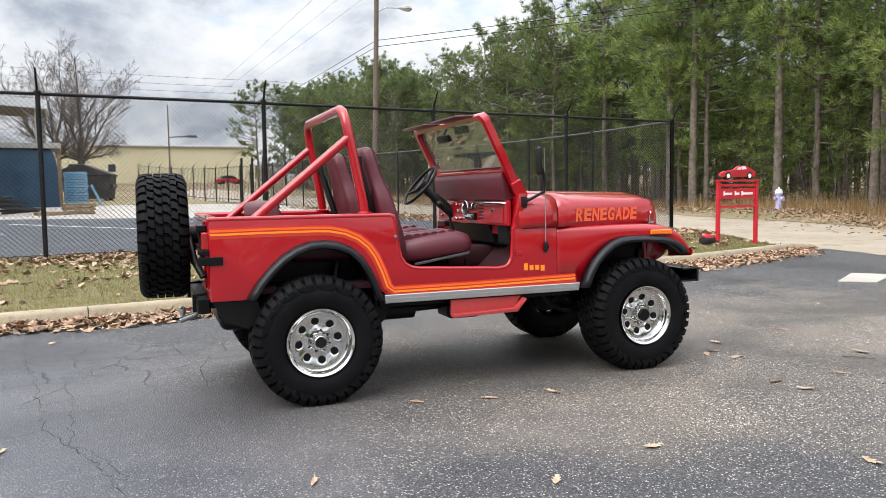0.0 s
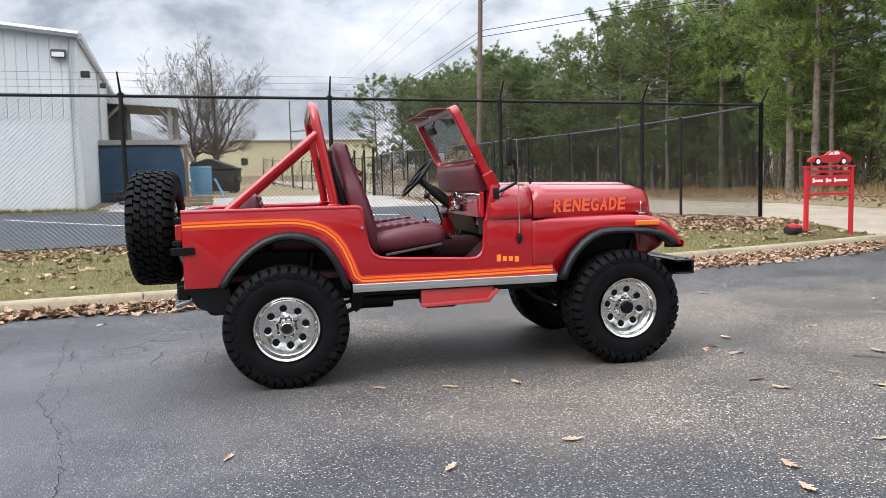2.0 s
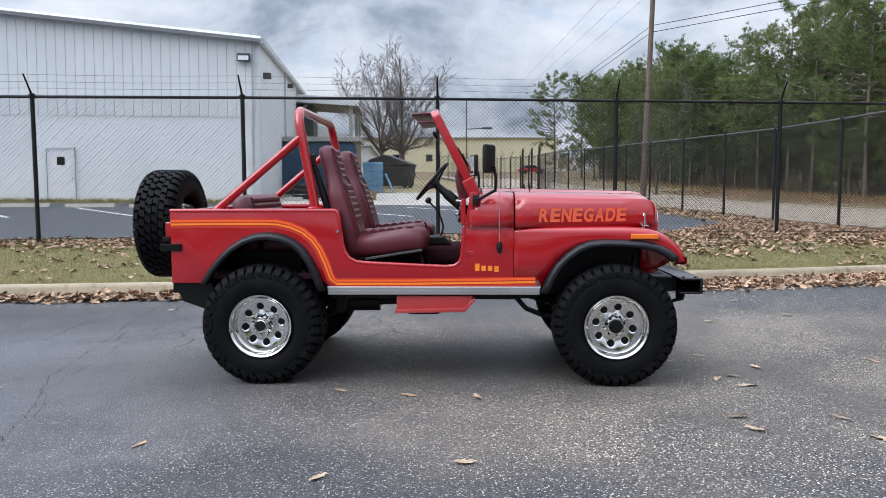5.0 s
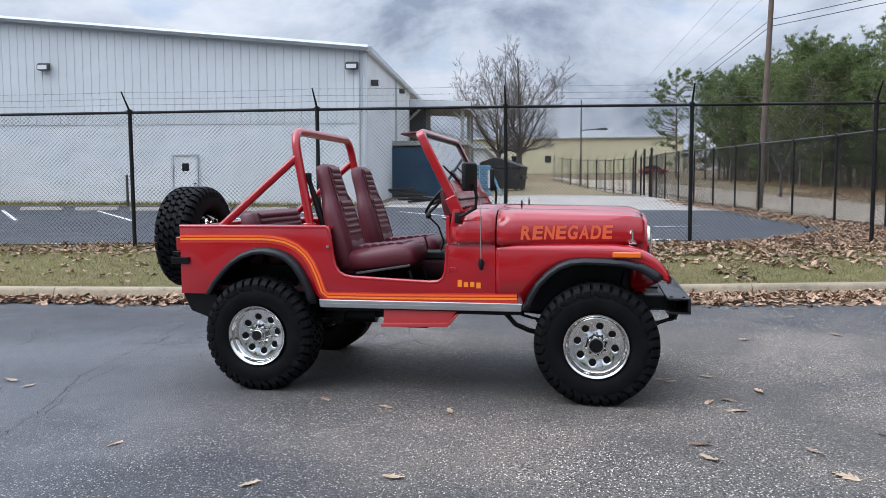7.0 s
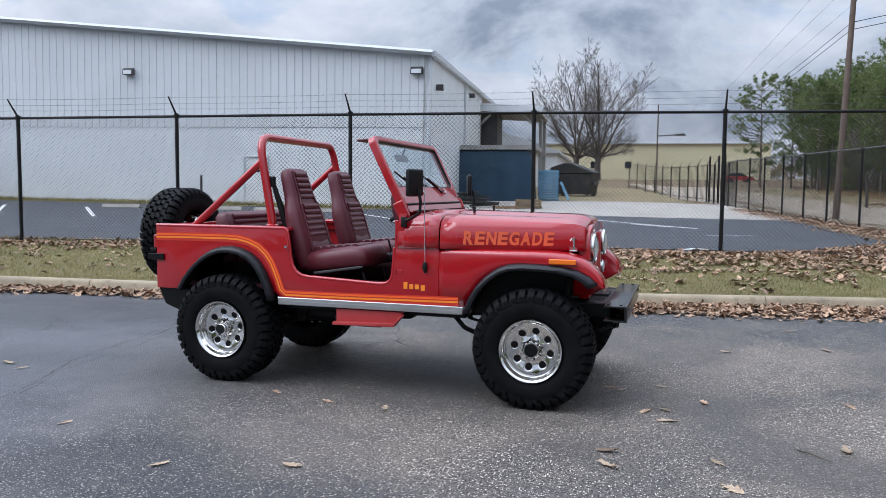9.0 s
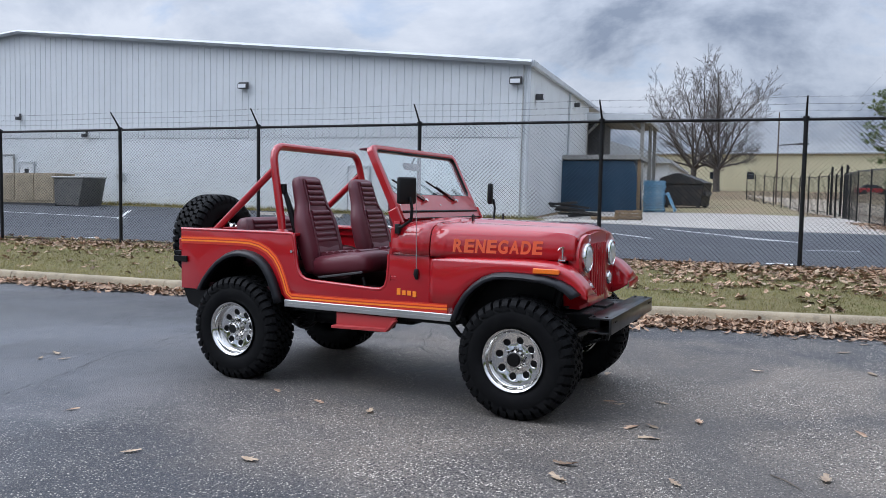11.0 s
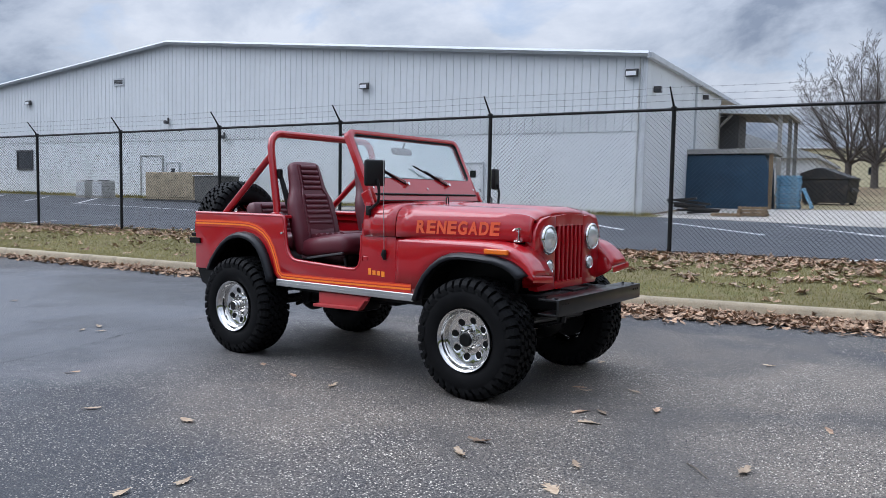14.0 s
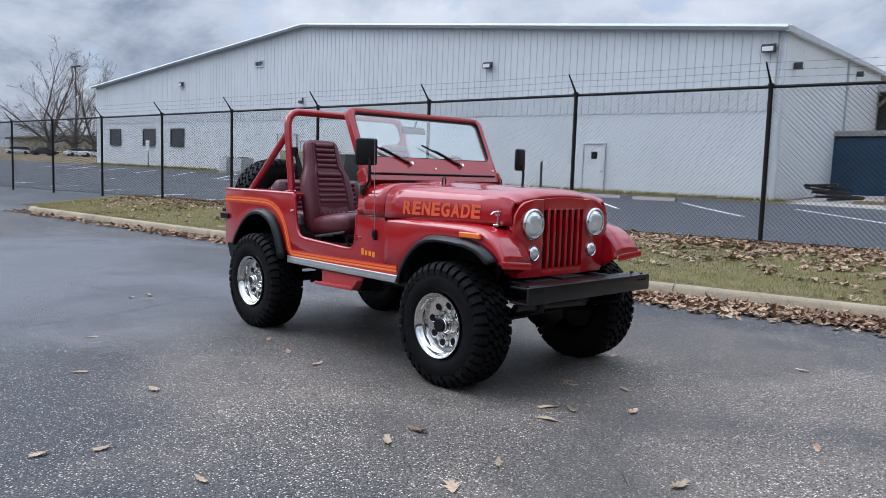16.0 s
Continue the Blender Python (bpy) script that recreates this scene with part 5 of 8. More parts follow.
bt = bare_tree(3, 15.6, 17.5, "large leafless tree with a spread of fine twigs")
bt.matrix_basis = pose(-1.2, 128, height(-1.2, 128)) @ Matrix.Diagonal((1.28, 1.28, 1.28, 1))
bt2 = bare_tree(8, 15.2, 14.0, "large leafless tree with a spread of fine twigs")
bt2.matrix_basis = pose(2.3, 127, height(2.3, 127), 0, 0, 80) @ Matrix.Diagonal((1.33, 1.33, 1.33, 1))
pale = bare_tree(31, 9.0, 5.0, "pale thin leafless tree before the pines", 7, 0.09)
pale.matrix_basis = pose(20.6, 54.0, height(20.6, 54.0) - 0.1)
bt3 = bare_tree(9, 15.0, 14.0, "leafless tree far across the parking lot", 9)
bt3.matrix_basis = pose(-128, 62, 0.8) @ Matrix.Diagonal((1.3, 1.3, 1.25, 1))
for x, y, sc, q in ((-146, 66, 1.1, 140), (-118, 72, 0.95, 200), (-137, 58, 1.15, 60)):
    copy_thing(bt3, pose(x, y, 0.8, 0, 0, q) @ Matrix.Diagonal((sc, sc, sc, 1)))
# far low woods on the skyline
V, F = [], []
for i in range(2600):
    x = rng.uniform(-230, 90)
    y = 230 + rng.uniform(0, 30)
    z = 3.5
    hh = 6.5 + 3.0 * noise.noise(Vector((x * 0.05, 0, 0))) + 2.0 * noise.noise(Vector((x * 0.3, 3, 0)))
    c = Vector((x, y, z + hh * rng.random()))
    needle_tuft(V, F, c, Vector((0, 0, 1)), 2.2, 6, rng)
fw = thing("skyline_wood", None, "low dark line of trees far away", "wood", "", "stuff")
share("foliage", mesh_from("far_foliage", V, F, M["shrub"]), fw, Matrix())["kind"] = "stuff"
# dark hedge of trees far to the left of the lot
V, F = [], []
for i in range(900):
    x, y = rng.uniform(-215, -112), rng.uniform(78, 90)
    needle_tuft(V, F, Vector((x, y, 0.5 + rng.random() ** 1.4 * 7)), Vector((0, 0, 1)), 1.5, 7, rng)
fw = thing("left_wood", None, "low dark evergreen trees beyond the lot", "wood", "", "stuff")
share("foliage", mesh_from("left_foliage", V, F, M["shrub"]), fw, Matrix())["kind"] = "stuff"

# unseen wood added behind the road, to darken reflections and fill light
bm = bmesh.new()
V, F = [], []
for i in range(230):
    q = rng.uniform(100, 440)
    d = rng.uniform(34, 52)
    x, y = 3 + d * 1.5 * math.cos(radians(q)), -6 - d * abs(math.sin(radians(q)))
    hh = rng.uniform(4.5, 8)
    tube(bm, [(x, y, -0.3), (x + rng.uniform(-0.4, 0.4), y, hh)], [0.18, 0.04], 5, caps=False)
    for j in range(40):
        f = rng.random()
        c = Vector((x, y, 0.6 + hh * f)) + Vector((rng.gauss(0, 1.8), rng.gauss(0, 1.8), 0)) * (1.15 - 0.7 * f)
        needle_tuft(V, F, c, Vector((0, 0, 1)), 1.5, 7, rng)
t = thing("rear_wood", None, "unseen dense pine wood added behind the road for reflections", "wood", "", "stuff")
part("trunks", bm, M["bark_pine"], t)["kind"] = "stuff"
share("foliage", mesh_from("unseen_rear_foliage", V, F, M["dark_needles"]), t, Matrix())["kind"] = "stuff"

# ---- parked cars far off ----
def far_car(x, y, rz, mat, label):
    c = thing("parked_car", pose(x, y, height(x, y) - 0.05, 0, 0, rz), label, "car", "far parked cars")
    bm = bmesh.new(); prism(bm, [(-2.2, 0.3), (2.2, 0.3), (2.25, 0.75), (1.3, 0.88), (-1.9, 0.95), (-2.25, 0.8)], -0.88, 0.88, bevel=0.06); part("body", bm, mat, c, smooth=40)
    bm = bmesh.new(); prism(bm, [(-1.7, 0.93), (1.15, 0.88), (0.35, 1.42), (-1.1, 1.42)], -0.76, 0.76, bevel=0.05); part("cabin", bm, M["dark_glass"], c, smooth=40)
    for wx in (-1.35, 1.35):
        for s in (-1, 1):
            bm = bmesh.new(); cyl(bm, (wx, s * 0.7, 0.33), (wx, s * 0.9, 0.33), 0.33, 16); part("wheel", bm, M["bag_black"], c)


for k, (x, y, mat, lb) in enumerate(((-152, 58, "car_white", "white"), (-144, 60, "car_white", "white"), (-137, 57, "car_dark", "dark"), (-130, 60, "car_white", "white"), (-122, 59, "car_white", "white"), (-160, 62, "car_dark", "dark"), (-114, 60, "car_dark", "dark"))):
    far_car(x, y, 70 + 5 * k, M[mat], f"{lb} saloon car parked far across the lot")
far_car(24.0, 128, 10, M["car_red"], "red car parked by the cream building")
t = thing("lamp_post", pose(-133, 61, 0.9), "tall twin-headed parking lot lamp post", "lamp post")
bm = bmesh.new(); tube(bm, [(0, 0, -0.3), (0, 0, 17)], [0.16, 0.1], 8); part("post", bm, M["dark_metal"], t)
for s in (-1, 1):
    bm = bmesh.new(); box(bm, s * 0.3 if s > 0 else -1.5, 1.5 if s > 0 else -0.3, -0.25, 0.25, 16.9, 17.15, 0.03); part("lamp_head", bm, M["dark_metal"], t)
t = thing("left_building", pose(-190, 84, 1.0), "low grey building beyond the lot", "building")
bm = bmesh.new(); box(bm, -40, 10, 0, 12, -1, 6); part("wall", bm, M["timber_grey"], t)
bm = bmesh.new(); box(bm, -41, 11, -0.8, 12.5, 6, 6.6, 0.05); part("roof", bm, M["dark_metal"], t)

# ---- the red roadside sign, hydrant and bag ----
sg = thing("roadside_sign", pose(11.42, 11.15, height(11.3, 11.15) - 0.03, 0, 0, 2), "red timber sign frame with a cut-out red coupe on top", "sign")
for x in (0.0, 1.06):
    bm = bmesh.new(); box(bm, x - 0.033, x + 0.033, -0.033, 0.033, -0.2, 1.2, 0.006); part("post", bm, M["sign_red"], sg)
bm = bmesh.new(); box(bm, -0.05, 1.11, -0.05, 0.05, 1.2, 1.235, 0.005); part("cap_rail", bm, M["sign_red"], sg)
bm = bmesh.new(); box(bm, 0.04, 1.02, -0.02, 0.02, 0.86, 1.06, 0.004); board = part("board", bm, M["sign_red"], sg)
bm = bmesh.new(); box(bm, 0.04, 1.02, -0.025, 0.025, 1.1, 1.15, 0.004); part("slat", bm, M["sign_red"], sg)
bm = bmesh.new(); box(bm, 0.04, 1.02, -0.03, 0.03, 0.69, 0.735, 0.004); part("cross_rail", bm, M["sign_red"], sg)
for a, b in ((0.12, 0.36), (0.43, 0.56), (0.62, 0.94)):
    bm = bmesh.new()
    box(bm, a, b, -0.024, -0.021, 0.938, 0.982, 0.001)
    box(bm, a, a + 0.045, -0.0242, -0.0208, 0.925, 1.01, 0.001)
    part("lettering_bar", bm, M["white_paint"], board, "white script drawn as bars")
bm = bmesh.new()
prism(bm, [(0.0, 0.075), (0.01, 0.12), (0.09, 0.155), (0.2, 0.165), (0.38, 0.18), (0.46, 0.24), (0.54, 0.268), (0.68, 0.27), (0.78, 0.245), (0.86, 0.19), (0.97, 0.165), (1.0, 0.12), (0.98, 0.06), (0.86, 0.045), (0.7, 0.05), (0.3, 0.045), (0.1, 0.05)], -0.03, 0.03, bevel=0.008)
cut = part("car_cutout", bm, M["sign_red"], sg, "flat red coupe-shaped cut-out", at=pose(0.03, 0, 1.24), smooth=40)
for x in (0.2, 0.8):
    bm = bmesh.new(); lathe(bm, [(0.075, -0.038), (0.075, 0.038)], 18, "y", centre=(x, 0, 0.07)); part("tyre", bm, M["bag_black"], cut)
    bm = bmesh.new(); lathe(bm, [(0.045, -0.042), (0.045, 0.042)], 14, "y", centre=(x, 0, 0.07)); part("wheel_disc", bm, M["white_paint"], cut)
for a in ((0.43, 0.19, 0.49, 0.235, 0.55, 0.25, 0.55, 0.19), (0.57, 0.19, 0.57, 0.253, 0.68, 0.255, 0.72, 0.2)):
    bm = bmesh.new(); prism(bm, [(a[2 * k], a[2 * k + 1]) for k in range(4)], -0.034, -0.031); part("window", bm, M["lamp_lens"], cut)
hx, hy = 27.4, 23.3
hy_z = height(hx, hy)
t = thing("fire_hydrant", pose(hx, hy, hy_z - 0.02), "lilac fire hydrant with a white bonnet in dry grass", "hydrant")
bm = bmesh.new(); lathe(bm, [(0.19, 0), (0.19, 0.06), (0.14, 0.08), (0.13, 0.62), (0.17, 0.64), (0.17, 0.7)], 18, "z"); part("barrel", bm, M["hydrant"], t, smooth=40)
bm = bmesh.new(); lathe(bm, [(0.165, 0.7), (0.15, 0.8), (0.09, 0.87), (0.035, 0.89), (0.035, 0.95), (0.0005, 0.95)], 18, "z"); part("bonnet", bm, M["white_paint"], t, smooth=40)
for s in (-1, 1):
    bm = bmesh.new(); cyl(bm, (s * 0.12, 0, 0.5), (s * 0.24, 0, 0.5), 0.07, 12); part("nozzle", bm, M["hydrant"], t)
bm = bmesh.new(); cyl(bm, (0, -0.12, 0.45), (0, -0.25, 0.45), 0.09, 12); part("pumper_nozzle", bm, M["hydrant"], t)
t = thing("tool_bag", pose(11.02, 11.02, height(11.0, 11.0) - 0.01, 0, 0, 12) @ Matrix.Diagonal((0.8, 0.8, 0.82, 1)), "black and red fabric tool bag on the grass", "bag")
bm = bmesh.new(); rows = [[(x, a, 0.11 + b) for a, b in [(0.12 * w * math.cos(q), 0.11 * w * math.sin(q)) for q in (2 * math.pi * k / 14 for k in range(14))]] for x, w in ((-0.2, 0.7), (-0.18, 0.95), (0, 1.0), (0.18, 0.95), (0.2, 0.7))]; loft(bm, rows, closed_rows=True, caps=True); part("body", bm, M["bag_black"], t, smooth=60)
bm = bmesh.new(); rows = [[(x, a, 0.15 + b) for a, b in [(0.105 * w * math.cos(q), 0.09 * w * math.sin(q)) for q in (math.pi * k / 9 for k in range(10))]] for x, w in ((-0.19, 0.8), (-0.1, 1.0), (0.1, 1.0), (0.19, 0.8))]; loft(bm, rows, closed_rows=True, caps=True); part("flap", bm, M["bag_red"], t, smooth=60)
bm = bmesh.new(); tube(bm, [(-0.1, 0, 0.23), (-0.07, 0, 0.29), (0.07, 0, 0.29), (0.1, 0, 0.23)], 0.012, 6); part("handle", bm, M["bag_red"], t)

# ---- materials of the off-road car ----
M["paint"] = material("red_body_paint", (0.375, 0.0025, 0.008), 0.28, coat=1.0, spec=0.28, spots=[(1.5, 0.45, 0.7, (0.34, 0.002, 0.006), 0.5, 4)], rough_var=(3.0, 0.36))
M["paint"].node_tree.nodes["Principled BSDF"].inputs["Coat IOR"].default_value = 1.58
M["paint_dull"] = material("red_step_paint", (0.43, 0.05, 0.05), 0.45, spots=[(5, 0.5, 0.7, (0.32, 0.04, 0.04), 0.6, 4)])
M["vinyl"] = material("burgundy_vinyl", (0.1, 0.0145, 0.023), 0.42, spots=[(4, 0.45, 0.7, (0.058, 0.009, 0.015), 0.6, 4)], bump=[(160, 0.15, 0.004)])
M["carpet"] = material("burgundy_carpet", (0.032, 0.0035, 0.007), 0.95, bump=[(200, 0.6, 0.01)])
M["rubber"] = material("tyre_rubber", (0.003, 0.0031, 0.0037), 0.65, spec=0.14, spots=[(7, 0.5, 0.72, (0.011, 0.011, 0.011), 0.5, 5)], bump=[(70, 0.25, 0.004)])
M["flare"] = material("flare_rubber", (0.006, 0.0065, 0.009), 0.36, spec=0.32, spots=[(6, 0.5, 0.7, (0.018, 0.018, 0.02), 0.5, 4)])
M["black_paint"] = material("black_chassis_paint", (0.003, 0.003, 0.0033), 0.42, spec=0.24, spots=[(8, 0.5, 0.7, (0.008, 0.0075, 0.007), 0.5, 5)])
M["black_plastic"] = material("black_plastic", (0.006, 0.006, 0.0065), 0.48, spec=0.32, bump=[(220, 0.2, 0.003)])
M["chrome"] = material("polished_aluminium", (0.74, 0.73, 0.71), 0.035, metal=1.0, spots=[(9, 0.45, 0.7, (0.6, 0.59, 0.57), 0.6, 4)], rough_var=(14.0, 0.09))
M["gloss_black"] = material("gloss_black_steel", (0.004, 0.004, 0.0045), 0.34, spec=0.4, coat=0.3, spots=[(8, 0.5, 0.7, (0.009, 0.0085, 0.008), 0.5, 5)], rough_var=(6.0, 0.4))
M["trim_metal"] = material("brushed_trim", (0.62, 0.62, 0.61), 0.32, metal=0.9, spots=[(5, 0.5, 0.7, (0.5, 0.5, 0.49), 0.6, 4)])
M["orange"] = material("orange_decal", (0.92, 0.13, 0.015), 0.4, coat=0.3)
M["amber_stripe"] = material("amber_decal", (0.95, 0.26, 0.015), 0.4, coat=0.3)
M["red_band"] = material("red_orange_decal", (0.58, 0.028, 0.012), 0.36, coat=0.5)
M["letter"] = material("faded_orange_decal", (0.82, 0.13, 0.045), 0.4, coat=0.3)
M["lens_amber"] = material("amber_lens", (0.85, 0.17, 0.004), 0.12, coat=0.8)
M["lens_red"] = material("red_lens", (0.35, 0.01, 0.01), 0.15, coat=0.8)
M["lens_clear"] = material("headlamp_glass", (0.86, 0.88, 0.89), 0.08, metal=0.6, bump=[(28, 0.3, 0.01)])
M["dark_slot"] = material("dark_radiator", (0.012, 0.008, 0.008), 0.7)


def glass_material(name, tint, gloss):
    m = bpy.data.materials.new(name)
    m.use_nodes = True
    nd, ln = m.node_tree.nodes, m.node_tree.links
    nd.clear()
    out = nd.new("ShaderNodeOutputMaterial")
    tr = nd.new("ShaderNodeBsdfTransparent"); tr.inputs[0].default_value = (*tint, 1)
    gl = nd.new("ShaderNodeBsdfGlossy"); gl.inputs["Roughness"].default_value = 0.02
    lw = nd.new("ShaderNodeLayerWeight"); lw.inputs[0].default_value = 0.5
    pw = nd.new("ShaderNodeMath"); pw.operation = "POWER"; pw.inputs[1].default_value = 4.0
    fr = nd.new("ShaderNodeMapRange"); fr.inputs["To Min"].default_value = gloss
    ln.new(lw.outputs["Facing"], pw.inputs[0]); ln.new(pw.outputs[0], fr.inputs["Value"])
    mx = nd.new("ShaderNodeMixShader")
    ln.new(fr.outputs[0], mx.inputs[0]); ln.new(tr.outputs[0], mx.inputs[1]); ln.new(gl.outputs[0], mx.inputs[2])
    # a thin pale diffuse layer over the pane
    df = nd.new("ShaderNodeBsdfDiffuse"); df.inputs[0].default_value = (0.7, 0.74, 0.76, 1)
    m2 = nd.new("ShaderNodeMixShader"); m2.inputs[0].default_value = 0.08
    ln.new(mx.outputs[0], m2.inputs[1]); ln.new(df.outputs[0], m2.inputs[2])
    ln.new(m2.outputs[0], out.inputs[0])
    return m


M["glass"] = glass_material("windscreen_glass", (0.74, 0.87, 0.87), 0.27)

# ---- the red open off-road car ----
JEEP = pose(1.488, 5.424, 0.0, 0, 0, -5.3)
car = thing("off_road_car", JEEP, "red open-top off-road car with orange stripes and big mud tyres", "car")
HW = 0.738                       # half width of the tub
FLR = [(-0.425, 0.683), (-0.37, 0.775), (-0.288, 0.869), (-0.215, 0.935), (-0.13, 0.988), (-0.04, 1.018), (0.05, 1.026), (0.14, 1.012), (0.225, 0.978), (0.295, 0.918), (0.35, 0.835), (0.397, 0.735), (0.43, 0.629)]
FLF = [(1.872, 0.62), (1.91, 0.72), (1.965, 0.81), (2.035, 0.882), (2.11, 0.935), (2.19, 0.965), (2.28, 0.975), (2.42, 0.972), (2.56, 0.962), (2.66, 0.94), (2.735, 0.903), (2.79, 0.855)]


def shrink(pts, c, k):
    return [(c[0] + (x - c[0]) * k, c[1] + (z - c[1]) * k) for x, z in pts]


CR, CF = (0.005, 0.6), (2.33, 0.6)
ARCH_R = shrink(FLR, CR, 0.93)
ARCH_F = shrink(FLF, CF, 0.93)


def hood_w(x):
    return 0.742 - 0.225 * max(0.0, (x - 1.70) / 0.98)


def front_up(s):
    """Half hoop of the tub's side outline, from rear to cowl, with door opening and wheel arch."""
    door = [(0.49, 1.165), (0.508, 1.155), (0.516, 1.13), (0.528, 1.03), (0.54, 0.945), (0.555, 0.89), (0.585, 0.845), (0.63, 0.82), (0.69, 0.811), (1.24, 0.785), (1.3, 0.79), (1.335, 0.815), (1.352, 0.86), (1.36, 0.95), (1.366, 1.05)]
    return [(-0.63, 0.675), (-0.63, 1.165)] + door + [(1.695, 1.05), (1.695, 0.655), (0.45, 0.655)] + ARCH_R[::-1][1:-1] + [(-0.4, 0.675)]


for s in (-1, 1):
    bm = bmesh.new()
    prism(bm, front_up(s), s * HW, s * (HW - 0.03), bevel=0.006)
    part("side_panel", bm, M["paint"], car, smooth=35)
    # rolled rim along the tub top and round the door opening
    bm = bmesh.new()
    rim = front_up(s)[1:17]
    tube(bm, [(x, s * (HW - 0.012), z) for x, z in rim], 0.016, 8)
    part("door_edge", bm, M["paint"], car, smooth=60)
    # inner skin of the tub
    bm = bmesh.new()
    box(bm, -0.6, 0.5, s * (HW - 0.05) - 0.012, s * (HW - 0.05) + 0.012, 1.09, 1.15)
    part("inner_panel", bm, M["paint"], car)
    bm = bmesh.new()
    box(bm, -0.63, 0.52, s * 0.69 - 0.045, s * 0.69 + 0.045, 1.145, 1.172, 0.006)
    part("tub_rail", bm, M["paint"], car)
    # wheel houses
    bm = bmesh.new()
    rows = [[(x, s * y, z) for x, z in shrink(FLR, CR, 0.93)] for y in (HW - 0.02, 0.36)]
    loft(bm, rows)
    part("wheel_house", bm, M["black_paint"], car)
    bm = bmesh.new()
    rows = [[(x, s * (y if x < 2.62 else max(y, 0.5)), z) for x, z in shrink(FLF, CF, 0.95)] for y in (HW - 0.02, 0.45)]
    loft(bm, rows)
    part("wheel_house", bm, M["black_paint"], car)
    for arch, y in ((shrink(FLR, CR, 0.93), 0.37), ([p for p in shrink(FLF, CF, 0.95) if p[0] < 2.62] + [(2.61, 0.74)], 0.46)):
        bm = bmesh.new(); prism(bm, arch, s * y, s * (y - 0.012)); part("wheel_house_wall", bm, M["black_paint"], car)
    # rubber flares
    for pts, c in ((FLR, CR), (FLF, CF)):
        bm = bmesh.new()
        sec = ((1.0, HW + 0.001), (0.992, HW + 0.028), (0.965, HW + 0.055), (0.925, HW + 0.066), (0.885, HW + 0.062), (0.872, HW + 0.045), (0.885, HW - 0.02))
        rows = [[(c[0] + (x - c[0]) * k, s * y, c[1] + (z - c[1]) * k) for k, y in sec] for x, z in pts]
        fine = []
        for a, b in zip(rows, rows[1:]):
            fine += [a, [tuple((p + q) / 2 for p, q in zip(u, v)) for u, v in zip(a, b)]]
        loft(bm, fine + [rows[-1]])
        solid(part("wheel_flare", bm, M["flare"], car, "black rubber wheel-arch flare", smooth=50), 0.008)
    # front wing
    TOP = [(1.697, 1.047), (2.0, 1.047), (2.3, 1.047), (2.46, 1.045), (2.58, 1.036), (2.66, 1.015), (2.72, 0.985), (2.775, 0.94), (2.81, 0.893), (2.828, 0.856)]
    bm = bmesh.new()
    rows = []
    xs = sorted({round(x, 4) for x in steps(1.697, 2.828, 0.035)} | {x for x, _ in TOP})
    for x in xs:
        zt = curve_at(TOP, x)
        y_in = hood_w(x) - 0.06 if x < 2.6 else 0.478
        if x < 1.88:
            zb = 0.655
        else:
            zb = curve_at(FLF, x) - 0.03
        zb = min(zb, zt - 0.03)
        k = smoothstep(2.6, 2.82, x)
        row = ([(x, s * y_in, zt + 0.004), (x, s * (y_in + 0.5 * (0.70 - y_in)), zt + 0.004), (x, s * 0.69, zt), (x, s * 0.715, zt - 0.006), (x, s * 0.728, zt - 0.02), (x, s * 0.7315, zt - 0.032 if zb < zt - 0.035 else zb + 0.0), (x, s * 0.7315, (zt + zb) / 2 - 0.016), (x, s * 0.7315, zb)])
        for i in range(4):      # the nose sweeps down and back toward the grille
            far_in = max(0.0, (0.742 - abs(row[i][1])) / 0.34)
            row[i] = (row[i][0] - 0.015 * k * far_in ** 2, row[i][1], row[i][2] - 0.03 * k * far_in)
        rows.append(row)
    loft(bm, rows)
    solid(part("front_wing", bm, M["paint"], car, smooth=45), 0.012, 0.0)
    # front lip of the wing, hanging down to the grille
    bm = bmesh.new()
    ys = steps(0.478, 0.754, 0.04)
    rows = []
    for z_off, x in ((0.0, 2.828), (-0.016, 2.838), (-0.046, 2.836), (-0.052, 2.81)):
        rows.append([(x - 0.015 * ((0.742 - y) / 0.34) ** 2, s * y, 0.858 + z_off - 0.03 * ((0.742 - y) / 0.34)) for y in ys])
    loft(bm, rows)
    part("wing_lip", bm, M["paint"], car, smooth=60)
    # inner wall of the wing beside the grille
    bm = bmesh.new()
    rows = []
    for x in steps(2.59, 2.818, 0.03):
        top = curve_at(TOP, x) + 0.002 - 0.023 * smoothstep(2.6, 2.82, x)
        low = curve_at([(2.59, 0.735), (2.7, 0.745), (2.77, 0.778), (2.82, 0.815)], x)
        rows.append([(x, s * (0.48 - 0.02 * (1 - f) ** 2), low + (top - low) * f) for f in (0.0, 0.3, 0.6, 0.85, 1.0)])
    loft(bm, rows)
    solid(part("wing_apron", bm, M["paint"], car, smooth=60), 0.008, 0.0)
    # side marker
    bm = bmesh.new(); box(bm, 2.465, 2.645, s * 0.752 - 0.012, s * 0.752 + 0.012, 0.975, 1.01, 0.006); part("side_marker", bm, M["lens_amber"], car, "amber side marker lens")
    # rocker trim
    bm = bmesh.new(); prism(bm, [(0.436, 0.655), (1.88, 0.657), (1.868, 0.6), (0.442, 0.598)], s * (HW + 0.008), s * (HW - 0.03), bevel=0.006); part("rocker_trim", bm, M["trim_metal"], car, "bright metal rocker strip")
    bm = bmesh.new(); box(bm, 0.46, 1.86, s * (HW + 0.0085) - 0.0025, s * (HW + 0.0085) + 0.0025, 0.622, 0.628); part("trim_groove", bm, M["trim_metal"], car)
    # step
    bm = bmesh.new()
